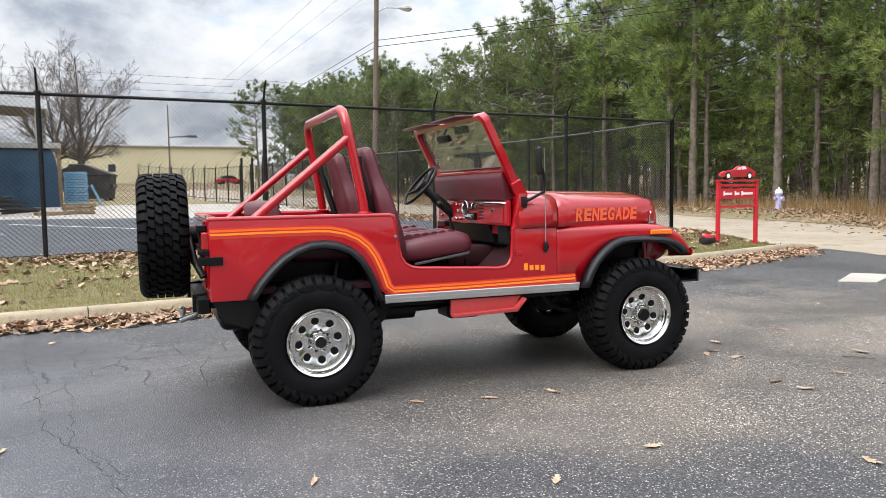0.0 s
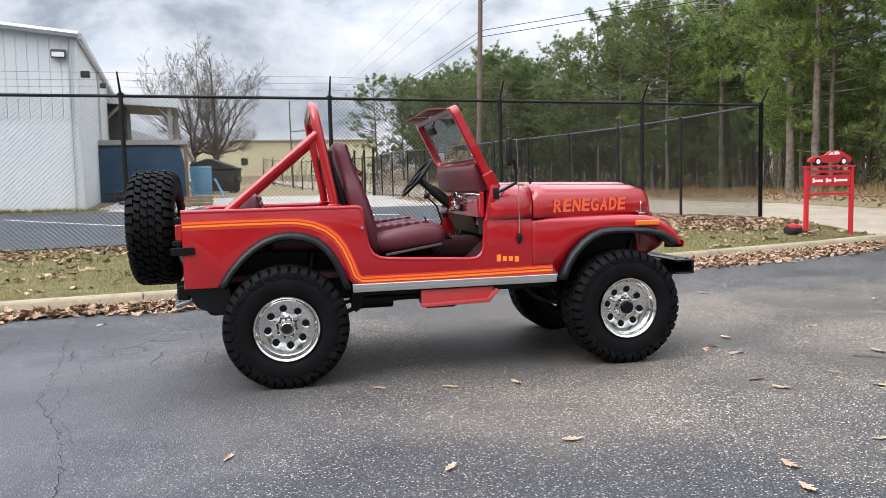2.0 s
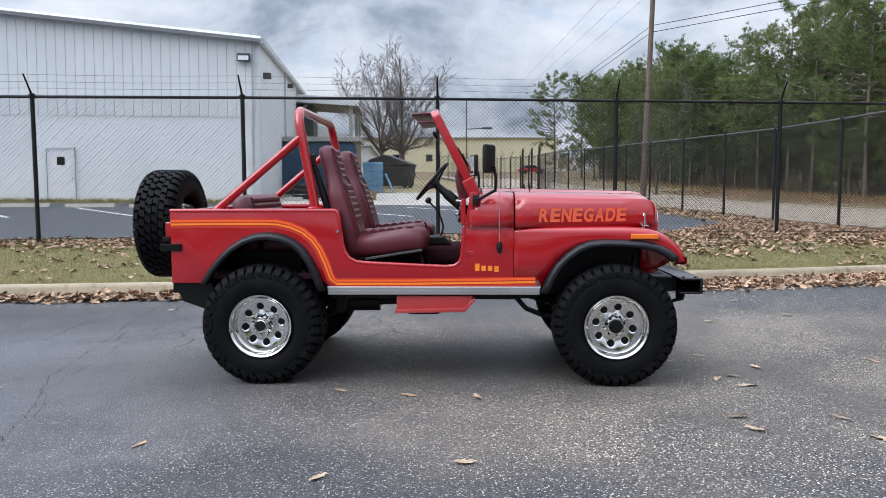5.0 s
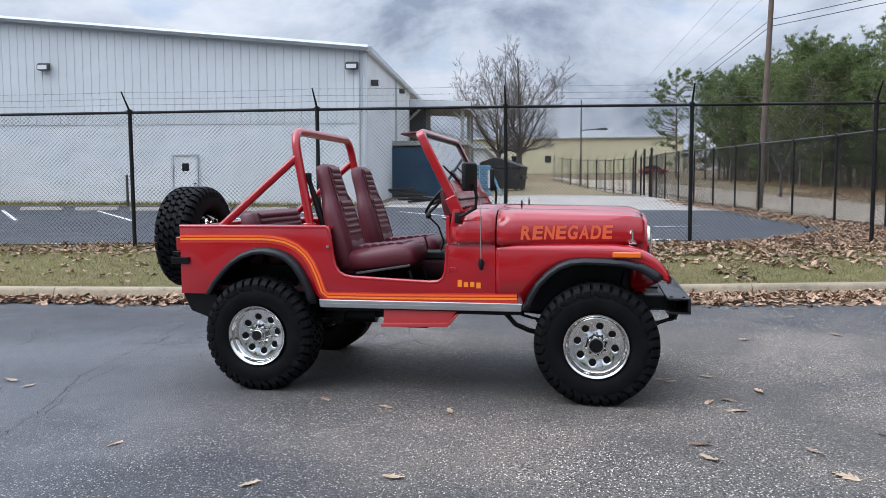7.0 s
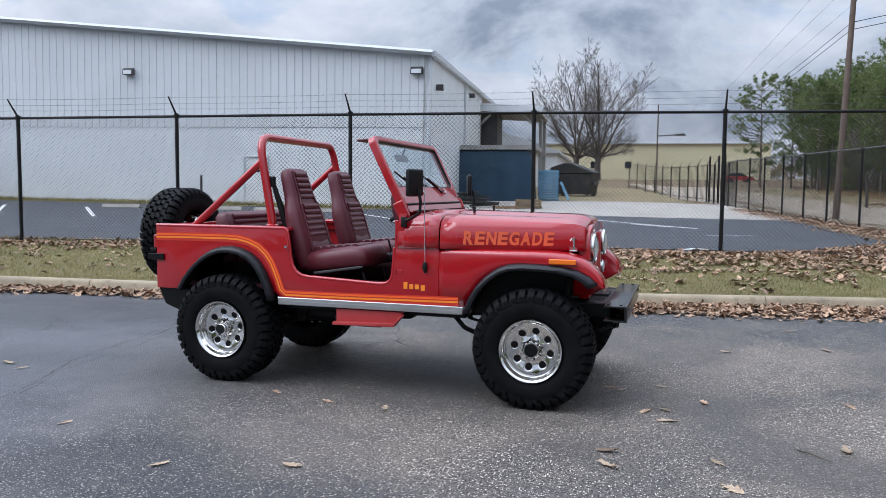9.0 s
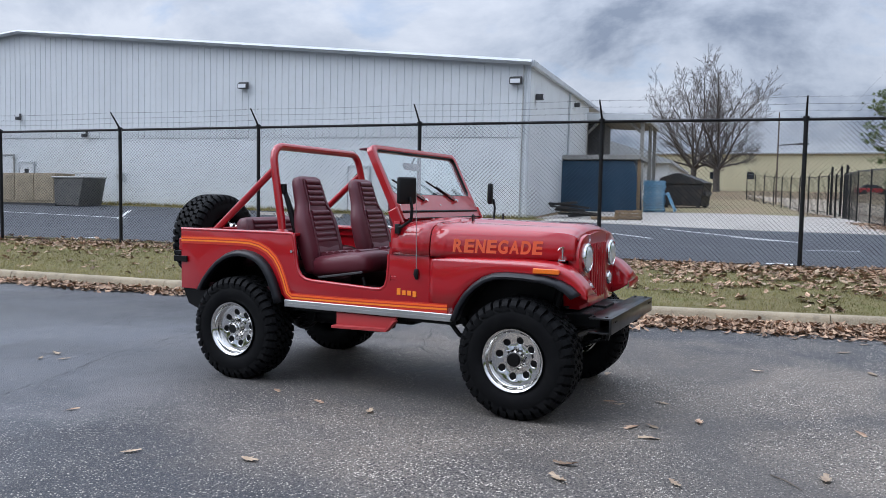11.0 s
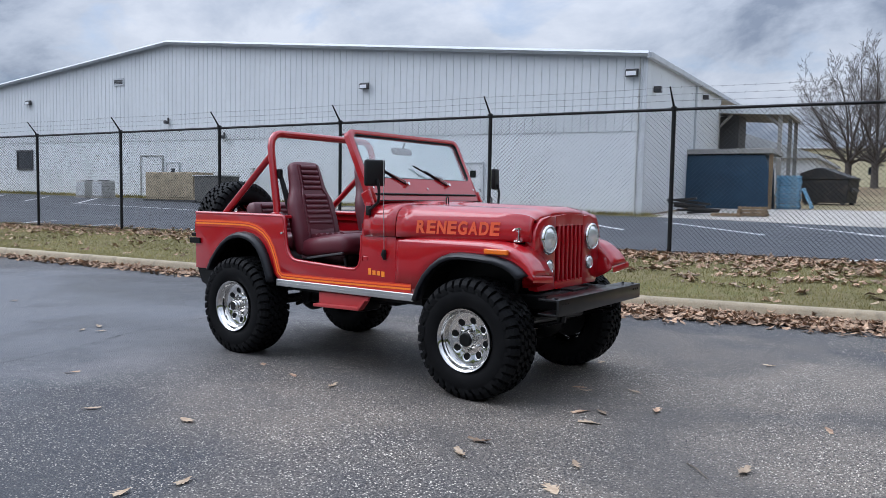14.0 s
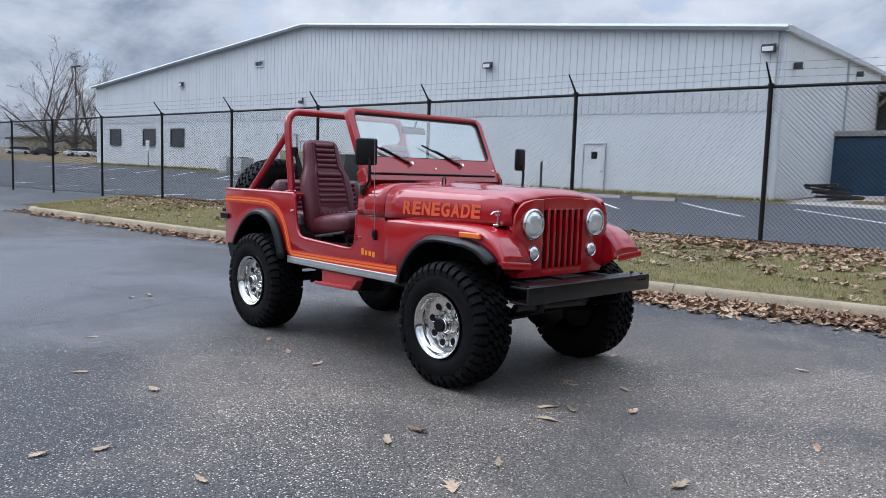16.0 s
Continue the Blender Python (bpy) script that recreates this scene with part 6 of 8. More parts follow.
    y0, y1 = s * (HW - 0.05), s * (HW + 0.04)
    prism(bm, [(0.905, 0.588), (1.425, 0.588), (1.36, 0.495), (0.905, 0.485)], y0, s * (HW - 0.02), bevel=0.006)
    prism(bm, [(0.9, 0.498), (1.365, 0.508), (1.43, 0.578), (1.44, 0.568), (1.37, 0.488), (0.9, 0.478)], s * (HW - 0.02), y1, bevel=0.003)
    part("side_step", bm, M["paint_dull"], car, "faded red metal side step", smooth=35)
    # tail lamp and corner bracket
    bm = bmesh.new(); box(bm, -0.672, -0.628, s * 0.67 - 0.05, s * 0.67 + 0.05, 0.985, 1.09, 0.008); part("tail_lamp", bm, M["lens_red"], car, "red tail lamp lens")
    bm = bmesh.new(); box(bm, -0.69, -0.632, s * 0.68 - 0.06, s * 0.68 + 0.06, 0.955, 0.985, 0.004); part("lamp_bracket", bm, M["black_paint"], car)
    bm = bmesh.new(); box(bm, -0.70, -0.555, s * (HW + 0.009) - 0.007, s * (HW + 0.009) + 0.007, 0.895, 0.945, 0.004); part("corner_bracket", bm, M["black_paint"], car, "black steel corner bracket")
    # stripes
    lo = [(-0.625, 1.108), (-0.3, 1.112), (0.0, 1.112), (0.1, 1.108), (0.2, 1.088), (0.29, 1.048), (0.36, 0.99), (0.41, 0.92), (0.455, 0.82), (0.49, 0.72), (0.505, 0.706), (1.0, 0.707), (1.6, 0.716), (1.84, 0.72)]

    def stripe(name, o0, o1, mat, lift, x_end):
        bm = bmesh.new()
        pts = [Vector((x, 0, z)) for x, z in lo if x <= x_end]
        rows = []
        for i, p in enumerate(pts):
            d = (pts[min(i + 1, len(pts) - 1)] - pts[max(i - 1, 0)]).normalized()
            n = Vector((d.z, 0, -d.x))
            a, b = p + n * o0, p + n * o1
            rows.append([(a.x, s * (HW + lift), a.z), (a.x, s * (HW + lift + 0.001), a.z), (b.x, s * (HW + lift + 0.001), b.z), (b.x, s * (HW + lift), b.z)])
        loft(bm, rows, closed_rows=True, caps=True)
        part(name, bm, mat, car)

    stripe("stripe", -0.004, 0.06, M["red_band"], 0.0012, 1.95)
    stripe("stripe", 0.005, 0.019, M["orange"], 0.0026, 1.95)
    stripe("stripe", 0.027, 0.04, M["amber_stripe"], 0.0026, 1.95)

# tailgate and rear panel
bm = bmesh.new(); box(bm, -0.632, -0.605, -HW + 0.006, HW - 0.006, 0.675, 1.165, 0.006); part("rear_panel", bm, M["paint"], car, smooth=35)
bm = bmesh.new(); box(bm, -0.645, -0.634, -0.42, 0.42, 0.72, 1.15, 0.005); part("tailgate", bm, M["paint"], car)
bm = bmesh.new(); box(bm, -0.64, -0.55, -0.69, 0.69, 1.145, 1.172, 0.006); part("rear_rail", bm, M["paint"], car)
# floor, tunnel, firewall
bm = bmesh.new(); box(bm, -0.6, 1.62, -0.70, 0.70, 0.70, 0.735, 0.004); part("floor_pan", bm, M["carpet"], car)
bm = bmesh.new(); box(bm, 0.2, 1.6, -0.14, 0.14, 0.735, 0.9, 0.05, 3); part("tunnel", bm, M["carpet"], car, smooth=40)
bm = bmesh.new(); box(bm, 1.60, 1.63, -0.72, 0.72, 0.66, 1.22); part("firewall", bm, M["black_paint"], car)
bm = bmesh.new(); prism(bm, [(1.34, 0.735), (1.6, 0.735), (1.6, 0.98)], -0.70, 0.70); part("toe_board", bm, M["carpet"], car)


def hood_row(x, dz=0.0, dw=0.0):
    w = hood_w(x) - dw
    zt = 1.286 - 0.022 * max(0, x - 1.70) + dz
    half = [(w, 1.052), (w + 0.001, 1.1), (w - 0.002, 1.15), (w - 0.012, 1.195 + dz * 0.5), (w - 0.032, 1.232 + dz * 0.7), (w - 0.065, zt - 0.03), (w - 0.115, zt - 0.012), (w - 0.2, zt - 0.003), (0.25, zt + 0.002), (0.225, zt + 0.012), (0.1, zt + 0.017)]
    return [(x, -y, z) for y, z in half] + [(x, 0, zt + 0.018)] + [(x, y, z) for y, z in half[::-1]]


bm = bmesh.new()
loft(bm, [hood_row(x) for x in steps(1.704, 2.56, 0.12)] + [hood_row(2.60, -0.004), hood_row(2.635, -0.014, 0.003), hood_row(2.66, -0.03, 0.008), hood_row(2.676, -0.05, 0.014)])
solid(part("hood", bm, M["paint"], car, smooth=50), 0.012, 0.0)
bm = bmesh.new()
loft(bm, [hood_row(x) for x in (1.40, 1.5, 1.6, 1.695)])
solid(part("cowl", bm, M["paint"], car, smooth=50), 0.012, 0.0)
bm = bmesh.new(); box(bm, 1.40, 1.42, -0.70, 0.70, 1.0, 1.26); part("cowl_back", bm, M["paint"], car)
for s in (-1, 1):
    bm = bmesh.new(); prism(bm, [(1.366, 1.048), (1.42, 1.048), (1.46, 1.29), (1.405, 1.29)], s * 0.742, s * 0.68, bevel=0.008); part("cowl_post", bm, M["paint"], car, smooth=35)
    for z in (0.88, 1.12):
        bm = bmesh.new(); box(bm, 1.375, 1.43, s * 0.737 - 0.004, s * 0.737 + 0.004, z - 0.014, z + 0.014, 0.003); cyl(bm, (1.378, s * 0.741, z - 0.018), (1.378, s * 0.741, z + 0.018), 0.006, 8); part("hinge", bm, M["paint"], car)
# black strip on the cowl before the windscreen
bm = bmesh.new(); box(bm, 1.474, 1.486, -0.66, 0.66, 1.303, 1.312, 0.003); part("cowl_seal", bm, M["black_plastic"], car)

# grille
GX = 2.70
g_half = [(0.0, 1.23), (0.3, 1.222), (0.4, 1.205), (0.46, 1.17), (0.495, 1.12), (0.503, 1.05), (0.49, 0.9), (0.46, 0.74), (0.44, 0.715), (0.0, 0.712)]
slots = [(-0.192 + 0.064 * k) for k in range(7)]
SZ0, SZ1, SWH = 0.765, 1.152, 0.0205
grille = part("grille", prism(bmesh.new(), [(-0.2125, 0.712), (0.2125, 0.712), (0.2125, SZ0), (-0.2125, SZ0)], GX - 0.03, GX, axis="x", bevel=0.003), M["paint"], car, "red slotted grille panel", smooth=35)
bm = bmesh.new(); prism(bm, [(-0.2125, SZ1), (0.2125, SZ1), (0.2125, 1.226), (0, 1.237), (-0.2125, 1.226)], GX - 0.03, GX, axis="x", bevel=0.003); part("grille_top", bm, M["paint"], grille)
for s in (-1, 1):
    bm = bmesh.new()
    prism(bm, [(s * 0.2125, 0.712), (s * 0.2125, 1.226)] + [(s * y, z) for y, z in g_half[1:-1]], GX - 0.075, GX, axis="x", bevel=0.006)
    part("grille_cheek", bm, M["paint"], grille, smooth=35)
for k in range(8):
    y = -0.224 + 0.064 * k
    a, b = y - 0.0115, y + 0.0115
    if k in (0, 7):
        continue
    bm = bmesh.new(); box(bm, GX - 0.028, GX + 0.006, a, b, SZ0 - 0.01, SZ1 + 0.01, 0.009, 3); part("grille_bar", bm, M["paint"], grille, smooth=40)
bm = bmesh.new(); box(bm, GX - 0.16, GX - 0.08, -0.44, 0.44, 0.73, 1.18); part("radiator", bm, M["dark_slot"], car)
for s in (-1, 1):
    lamp = part("headlamp", lathe(bmesh.new(), [(0.098, -0.01), (0.104, 0.012), (0.1, 0.024), (0.09, 0.028), (0.086, 0.02)], 32, "x", closed=True, centre=(GX, s * 0.333, 1.063)), M["chrome"], car, "round headlamp with chrome ring", smooth=50)
    bm = bmesh.new(); lathe(bm, [(0.088, 0.012), (0.075, 0.026), (0.05, 0.038), (0.02, 0.043), (0.0005, 0.0435)], 32, "x", centre=(GX, s * 0.333, 1.063)); part("lens", bm, M["lens_clear"], lamp, smooth=60)
    lamp = part("turn_lamp", lathe(bmesh.new(), [(0.05, -0.005), (0.053, 0.008), (0.048, 0.016), (0.044, 0.012)], 24, "x", closed=True, centre=(GX, s * 0.311, 0.875)), M["chrome"], car, "small round lamp below the headlamp", smooth=50)
    bm = bmesh.new(); lathe(bm, [(0.045, 0.008), (0.035, 0.02), (0.015, 0.026), (0.0005, 0.027)], 24, "x", centre=(GX, s * 0.311, 0.875)); part("lens", bm, M["lens_clear"], lamp, smooth=60)
    # hood catch
    bm = bmesh.new()
    y = s * 0.548
    tube(bm, [(2.6, y, 1.055), (2.6, y, 1.135)], 0.0055, 6)
    box(bm, 2.575, 2.625, y - 0.022, y + 0.022, 1.048, 1.06, 0.003)
    tube(bm, [(2.6 + 0.38 * e, y + 0.92 * e, z) for e, z in ((-0.05, 1.122), (-0.034, 1.135), (0.0, 1.141), (0.034, 1.135), (0.05, 1.122))], [0.004, 0.006, 0.0075, 0.006, 0.004], 8)
    tube(bm, [(2.6 + 0.38 * e, y + 0.92 * e, z) for e, z in ((-0.026, 1.133), (-0.016, 1.118), (0.016, 1.118), (0.026, 1.133))], 0.004, 6)
    part("hood_catch", bm, M["chrome"], car)
    # stop loops on the hood
    bm = bmesh.new(); tube(bm, [(1.83, s * 0.3 - 0.015, 1.28), (1.83, s * 0.3 - 0.015, 1.335), (1.83, s * 0.3, 1.342), (1.83, s * 0.3 + 0.015, 1.335), (1.83, s * 0.3 + 0.015, 1.28)], 0.005, 6); part("hood_stop", bm, M["black_plastic"], car)
    # the word on the hood flank, letter by letter
    for k, ch in enumerate("RENEGADE"):
        x0 = 1.862 + 0.0765 * k if s < 0 else 1.862 + 0.0765 * (8 - k)
        fc = bpy.data.curves.new("letter", "FONT")
        fc.body, fc.size, fc.extrude, fc.offset = ch, 0.1, 0.0012, 0.0036
        tmp = new("letter_form", fc)
        me = bpy.data.meshes.new_from_object(tmp.evaluated_get(bpy.context.evaluated_depsgraph_get()))
        bpy.data.objects.remove(tmp)
        lo_x, hi_x = min(v.co.x for v in me.vertices), max(v.co.x for v in me.vertices)
        for v in me.vertices:
            px = (v.co.x - lo_x) / (hi_x - lo_x) * 0.066
            zz = 1.09 + v.co.y * 1.22
            px += 0.1 * (zz - 1.09)
            xx = x0 + px if s < 0 else x0 - px
            v.co = (xx, s * (hood_w(xx) + 0.0085 + v.co.z), zz)
        me.materials.append(M["letter"])
        share("letter", me, car, Matrix())
    for k, (w, h) in enumerate(((0.03, 0.048), (0.03, 0.034), (0.03, 0.034), (0.03, 0.04))):
        x0 = 1.437 + 0.043 * k
        z0 = 0.762 - (0.008 if k == 3 else 0)
        bm = bmesh.new(); box(bm, x0, x0 + w, s * (HW + 0.0025) - 0.0015, s * (HW + 0.0025) + 0.0015, z0, z0 + h, 0.001)
        part("decal_block", bm, M["amber_stripe"], car)

# bumper
bm = bmesh.new()
box(bm, 2.954, 2.972, -0.662, 0.662, 0.597, 0.704, 0.004)
box(bm, 2.82, 2.955, -0.662, 0.662, 0.69, 0.704, 0.004)
box(bm, 2.82, 2.955, -0.662, 0.662, 0.597, 0.61, 0.004)
part("front_bumper", bm, M["gloss_black"], car, "black steel channel bumper", smooth=35)
for s in (-1, 1):
    bm = bmesh.new(); box(bm, 2.45, 2.85, s * 0.36 - 0.1, s * 0.36 + 0.1, 0.60, 0.69, 0.008); part("bumper_bracket", bm, M["black_paint"], car)
    for k, dy in enumerate((0.05, 0.09, 0.13)):
        bm = bmesh.new(); cyl(bm, (2.97, s * (0.655 - dy), 0.672), (2.977, s * (0.655 - dy), 0.672), 0.006, 8); part("bolt", bm, M["black_paint"], car)
bm = bmesh.new(); box(bm, 2.62, 2.83, -0.45, 0.45, 0.672, 0.694, 0.004); part("bumper_deck", bm, M["gloss_black"], car)
for k in range(5):
    bm = bmesh.new(); box(bm, 2.66, 2.79, -0.36 + 0.055 * k, -0.335 + 0.055 * k, 0.6935, 0.6965, 0.001); part("deck_slot", bm, M["dark_slot"], car)
for s in (-1, 1):
    for x in (2.85, 2.93):
        bm = bmesh.new(); cyl(bm, (x, s * 0.62, 0.703), (x, s * 0.62, 0.711), 0.011, 6); part("bolt", bm, M["black_paint"], car)
bm = bmesh.new(); box(bm, 2.7, 2.8, -0.12, 0.12, 0.694, 0.712, 0.004); part("deck_plate", bm, M["black_plastic"], car)

# ---- windscreen ----
WS = pose(1.436, 0, 1.288, 0, -26.5, 0)


def rrect(y0, y1, z0, z1, r, n=5):
    pts = []
    for cy, cz, a0 in ((y1 - r, z1 - r, 0), (y0 + r, z1 - r, 90), (y0 + r, z0 + r, 180), (y1 - r, z0 + r, 270)):
        for k in range(n + 1):
            q = radians(a0 + 90 * k / n)
            pts.append((cy + r * math.cos(q), cz + r * math.sin(q)))
    return pts


screen = part("windscreen_frame", bmesh.new(), M["paint"], car)
bpy.data.objects.remove(screen)
o_out = rrect(-0.715, 0.715, 0.0, 0.61, 0.06)
o_in = rrect(-0.668, 0.668, 0.203, 0.572, 0.05)
bm = bmesh.new()
loft(bm, [[(0.022, y, z) for y, z in o_in], [(0.026, y, z) for y, z in shrink(o_in, (0, 0.3), 1.02)], [(0.026, y, z) for y, z in shrink(o_out, (0, 0.3), 0.985)], [(0.018, y, z) for y, z in o_out], [(-0.028, y, z) for y, z in o_out], [(-0.034, y, z) for y, z in shrink(o_out, (0, 0.3), 0.985)], [(-0.03, y, z) for y, z in o_in], [(0.022, y, z) for y, z in o_in]], closed_rows=True)
bmesh.ops.remove_doubles(bm, verts=bm.verts, dist=1e-5)
screen = part("windscreen_frame", bm, M["paint"], car, smooth=40, at=WS)
bm = bmesh.new(); tube(bm, [(0.012, y, z) for y, z in o_in], 0.011, 6, closed=True); part("gasket", bm, M["black_plastic"], screen, smooth=60)
bm = bmesh.new(); vs = [bm.verts.new((0.004, y, z)) for y, z in o_in]; bm.faces.new(vs)
pane = part("pane", bm, M["glass"], screen, "clear windscreen glass")
pane.visible_shadow = False
for s, y0 in ((-1, -0.252), (1, 0.292)):
    bm = bmesh.new()
    tube(bm, [(0.034, y0, 0.148), (0.05, y0 - 0.03, 0.165), (0.044, y0 - 0.17, 0.232)], [0.009, 0.0065, 0.005], 6)
    wiper = part("wiper", bm, M["trim_metal"], screen, "bright wiper arm with a black blade")
    bm = bmesh.new(); box(bm, 0.024, 0.036, -0.2, 0.2, -0.005, 0.005, 0.002, m=pose(0.0, y0 - 0.19, 0.236, -24.5, 0, 0)); part("blade", bm, M["black_plastic"], wiper)
    bm = bmesh.new(); box(bm, 0.034, 0.046, -0.09, 0.09, -0.007, 0.007, 0.003, m=pose(0.0, y0 - 0.18, 0.233, -24.5, 0, 0)); part("bridge", bm, M["black_plastic"], wiper)
    bm = bmesh.new(); cyl(bm, (0.02, y0, 0.146), (0.056, y0, 0.146), 0.014, 10); part("pivot", bm, M["chrome"], wiper)
    # sun visors, folded back
    bm = bmesh.new(); box(bm, -0.165, -0.02, s * 0.33 - 0.25, s * 0.33 + 0.25, -0.008, 0.008, 0.007, m=pose(0, 0, 0.6, 0, 23, 0)); part("sun_visor", bm, M["vinyl"], screen, "burgundy padded sun visor", smooth=40)
bm = bmesh.new(); box(bm, -0.09, -0.06, -0.13, 0.11, 0.475, 0.535, 0.014); cyl(bm, (-0.02, 0.0, 0.56), (-0.07, 0.0, 0.52), 0.008, 6); part("rear_mirror", bm, M["black_plastic"], screen, "black interior mirror", smooth=40)
for s in (-1, 1):
    bm = bmesh.new(); box(bm, -0.05, 0.034, s * 0.722 - 0.012, s * 0.722 + 0.012, -0.03, 0.1, 0.008); part("hinge_plate", bm, M["paint"], screen)
bm = bmesh.new(); prism(bm, [(-0.036, 0.185), (-0.05, 0.183), (-0.075, 0.155), (-0.1, 0.075), (-0.115, 0.015), (-0.1, -0.012), (-0.036, -0.015)], -0.655, 0.655, bevel=0.01); part("dash_pad", bm, M["vinyl"], screen, "burgundy padded dash top", smooth=40)
bm = bmesh.new(); tube(bm, [(0.03, y, 0.062) for y in (-0.66, 0.66)], 0.008, 6); part("lower_seal", bm, M["black_plastic"], screen, "black rubber seal across the frame")
for y in (-0.66, 0.0, 0.66):
    bm = bmesh.new(); cyl(bm, (0.024, y, 0.115), (0.032, y, 0.115), 0.008, 8); part("bolt", bm, M["chrome"], screen)

# dashboard
bm = bmesh.new(); box(bm, 1.345, 1.375, -0.68, 0.68, 1.065, 1.245, 0.008); dash = part("dashboard", bm, M["paint"], car, "red metal dashboard")
for y, z, r in ((0.06, 1.178, 0.062), (-0.055, 1.195, 0.026), (-0.12, 1.195, 0.026), (0.24, 1.215, 0.014), (0.2, 1.16, 0.014), (0.24, 1.1, 0.014), (0.16, 1.215, 0.012), (0.15, 1.1, 0.012), (0.42, 1.09, 0.013), (0.52, 1.18, 0.014), (0.56, 1.12, 0.013)):
    gauge = part("gauge", lathe(bmesh.new(), [(r, 0.0), (r * 1.1, -0.01), (r * 0.95, -0.016), (r * 0.9, -0.004)], 20, "x", closed=True, centre=(1.345, y, z)), M["chrome"], dash, "chrome-ringed gauge", smooth=50)
    bm = bmesh.new(); lathe(bm, [(r * 0.93, -0.005), (0.0005, -0.006)], 20, "x", centre=(1.345, y, z)); part("dial", bm, M["black_plastic"] if r > 0.02 else M["chrome"], gauge)
bm = bmesh.new(); box(bm, 1.318, 1.347, -0.15, 0.0, 1.095, 1.15, 0.004); radio = part("radio", bm, M["black_plastic"], dash, "black radio with chrome knobs")
bm = bmesh.new(); box(bm, 1.315, 1.319, -0.13, -0.02, 1.115, 1.14); part("radio_face", bm, M["trim_metal"], radio)
for y in (-0.145, -0.005):
    bm = bmesh.new(); cyl(bm, (1.3, y, 1.12), (1.32, y, 1.12), 0.012, 10); part("knob", bm, M["chrome"], radio)
for k in range(5):
    bm = bmesh.new(); box(bm, 1.34, 1.346, -0.27, -0.19, 1.105 + 0.024 * k, 1.116 + 0.024 * k, 0.002); part("vent_slat", bm, M["black_plastic"], dash)
bm = bmesh.new(); tube(bm, [(1.35, -0.64, 1.222), (1.315, -0.62, 1.226), (1.315, -0.12, 1.226), (1.35, -0.1, 1.222)], 0.011, 8); part("grab_handle", bm, M["chrome"], dash, "bright grab handle", smooth=60)
bm = bmesh.new(); box(bm, 1.338, 1.347, -0.62, -0.3, 1.082, 1.2, 0.004); glove = part("glove_box", bm, M["paint"], dash)
bm = bmesh.new(); box(bm, 1.328, 1.339, -0.48, -0.43, 1.165, 1.185, 0.004); part("latch", bm, M["chrome"], glove)
bm = bmesh.new(); box(bm, 1.30, 1.342, 0.42, 0.58, 1.03, 1.07, 0.006); part("switch_panel", bm, M["black_plastic"], dash)
bm = bmesh.new(); prism(bm, [(1.376, 1.06), (1.6, 1.06), (1.6, 0.86), (1.42, 0.93)], -0.3, 0.55); part("heater_box", bm, M["black_plastic"], car)
bm = bmesh.new(); box(bm, 1.385, 1.42, -0.6, -0.42, 0.93, 1.08, 0.012); part("kick_pod", bm, M["black_plastic"], car)
for y in (0.3, 0.42, 0.52):
    bm = bmesh.new(); tube(bm, [(1.5, y, 1.05), (1.42, y, 0.92), (1.4, y, 0.86)], 0.008, 6); box(bm, 1.375, 1.395, y - 0.03, y + 0.03, 0.83, 0.89, 0.006); part("pedal", bm, M["black_plastic"], car)
# steering
c0, c1 = Vector((1.09, 0.40, 1.365)), Vector((1.45, 0.38, 1.06))
ax = (c1 - c0).normalized()
bm = bmesh.new(); tube(bm, [c0, c0.lerp(c1, 0.3), c0.lerp(c1, 0.34), c1], [0.03, 0.032, 0.042, 0.042], 12); column = part("steering_column", bm, M["black_plastic"], car, smooth=40)
side_v = Vector((0, 1, 0)); up_v = ax.cross(side_v).normalized()
bm = bmesh.new(); tube(bm, [c0 + 0.185 * (math.cos(q) * side_v + math.sin(q) * up_v) for q in (2 * math.pi * k / 36 for k in range(36))], 0.0125, 8, closed=True); wheel = part("steering_wheel", bm, M["black_plastic"], car, "black steering wheel", smooth=60)
for q in (90, 210, 330):
    e = c0 + 0.18 * (math.cos(radians(q)) * side_v + math.sin(radians(q)) * up_v)
    bm = bmesh.new(); tube(bm, [c0 + ax * 0.03, e], [0.017, 0.011], 6); part("spoke", bm, M["black_plastic"], wheel)
bm = bmesh.new(); tube(bm, [c0 - ax * 0.012, c0 + ax * 0.04], 0.05, 16); part("hub", bm, M["black_plastic"], wheel)
bm = bmesh.new(); tube(bm, [c0 + ax * 0.1, c0 + ax * 0.1 + Vector((-0.02, 0.14, 0.03))], 0.007, 6); part("stalk", bm, M["chrome"], column)
# gear levers
bm = bmesh.new(); tube(bm, [(1.16, -0.02, 0.9), (1.2, -0.03, 1.02), (1.16, -0.04, 1.14), (1.09, -0.05, 1.21)], 0.008, 6); lever = part("gear_lever", bm, M["black_plastic"], car)
bm = bmesh.new(); lathe(bm, [(0.0005, -0.024), (0.018, -0.017), (0.025, 0.0), (0.018, 0.018), (0.0005, 0.025)], 12, "z", centre=(1.085, -0.05, 1.22)); part("knob", bm, M["black_plastic"], lever, smooth=60)
bm = bmesh.new(); tube(bm, [(1.05, -0.06, 0.88), (1.08, -0.07, 0.98), (1.06, -0.08, 1.06)], 0.007, 6); part("transfer_lever", bm, M["black_plastic"], car)
bm = bmesh.new(); prism(bm, [(0.98, 0.89), (1.26, 0.89), (1.2, 0.95), (1.04, 0.95)], -0.13, 0.06, bevel=0.01); part("lever_boot", bm, M["black_plastic"], car)

# ---- seats ----
def rounded_pad(bm, rows, m=None):
    before = set(bm.verts)
    loft(bm, rows, closed_rows=True, caps=True)
    if m is not None:
        bmesh.ops.transform(bm, matrix=m, verts=[v for v in bm.verts if v not in before])


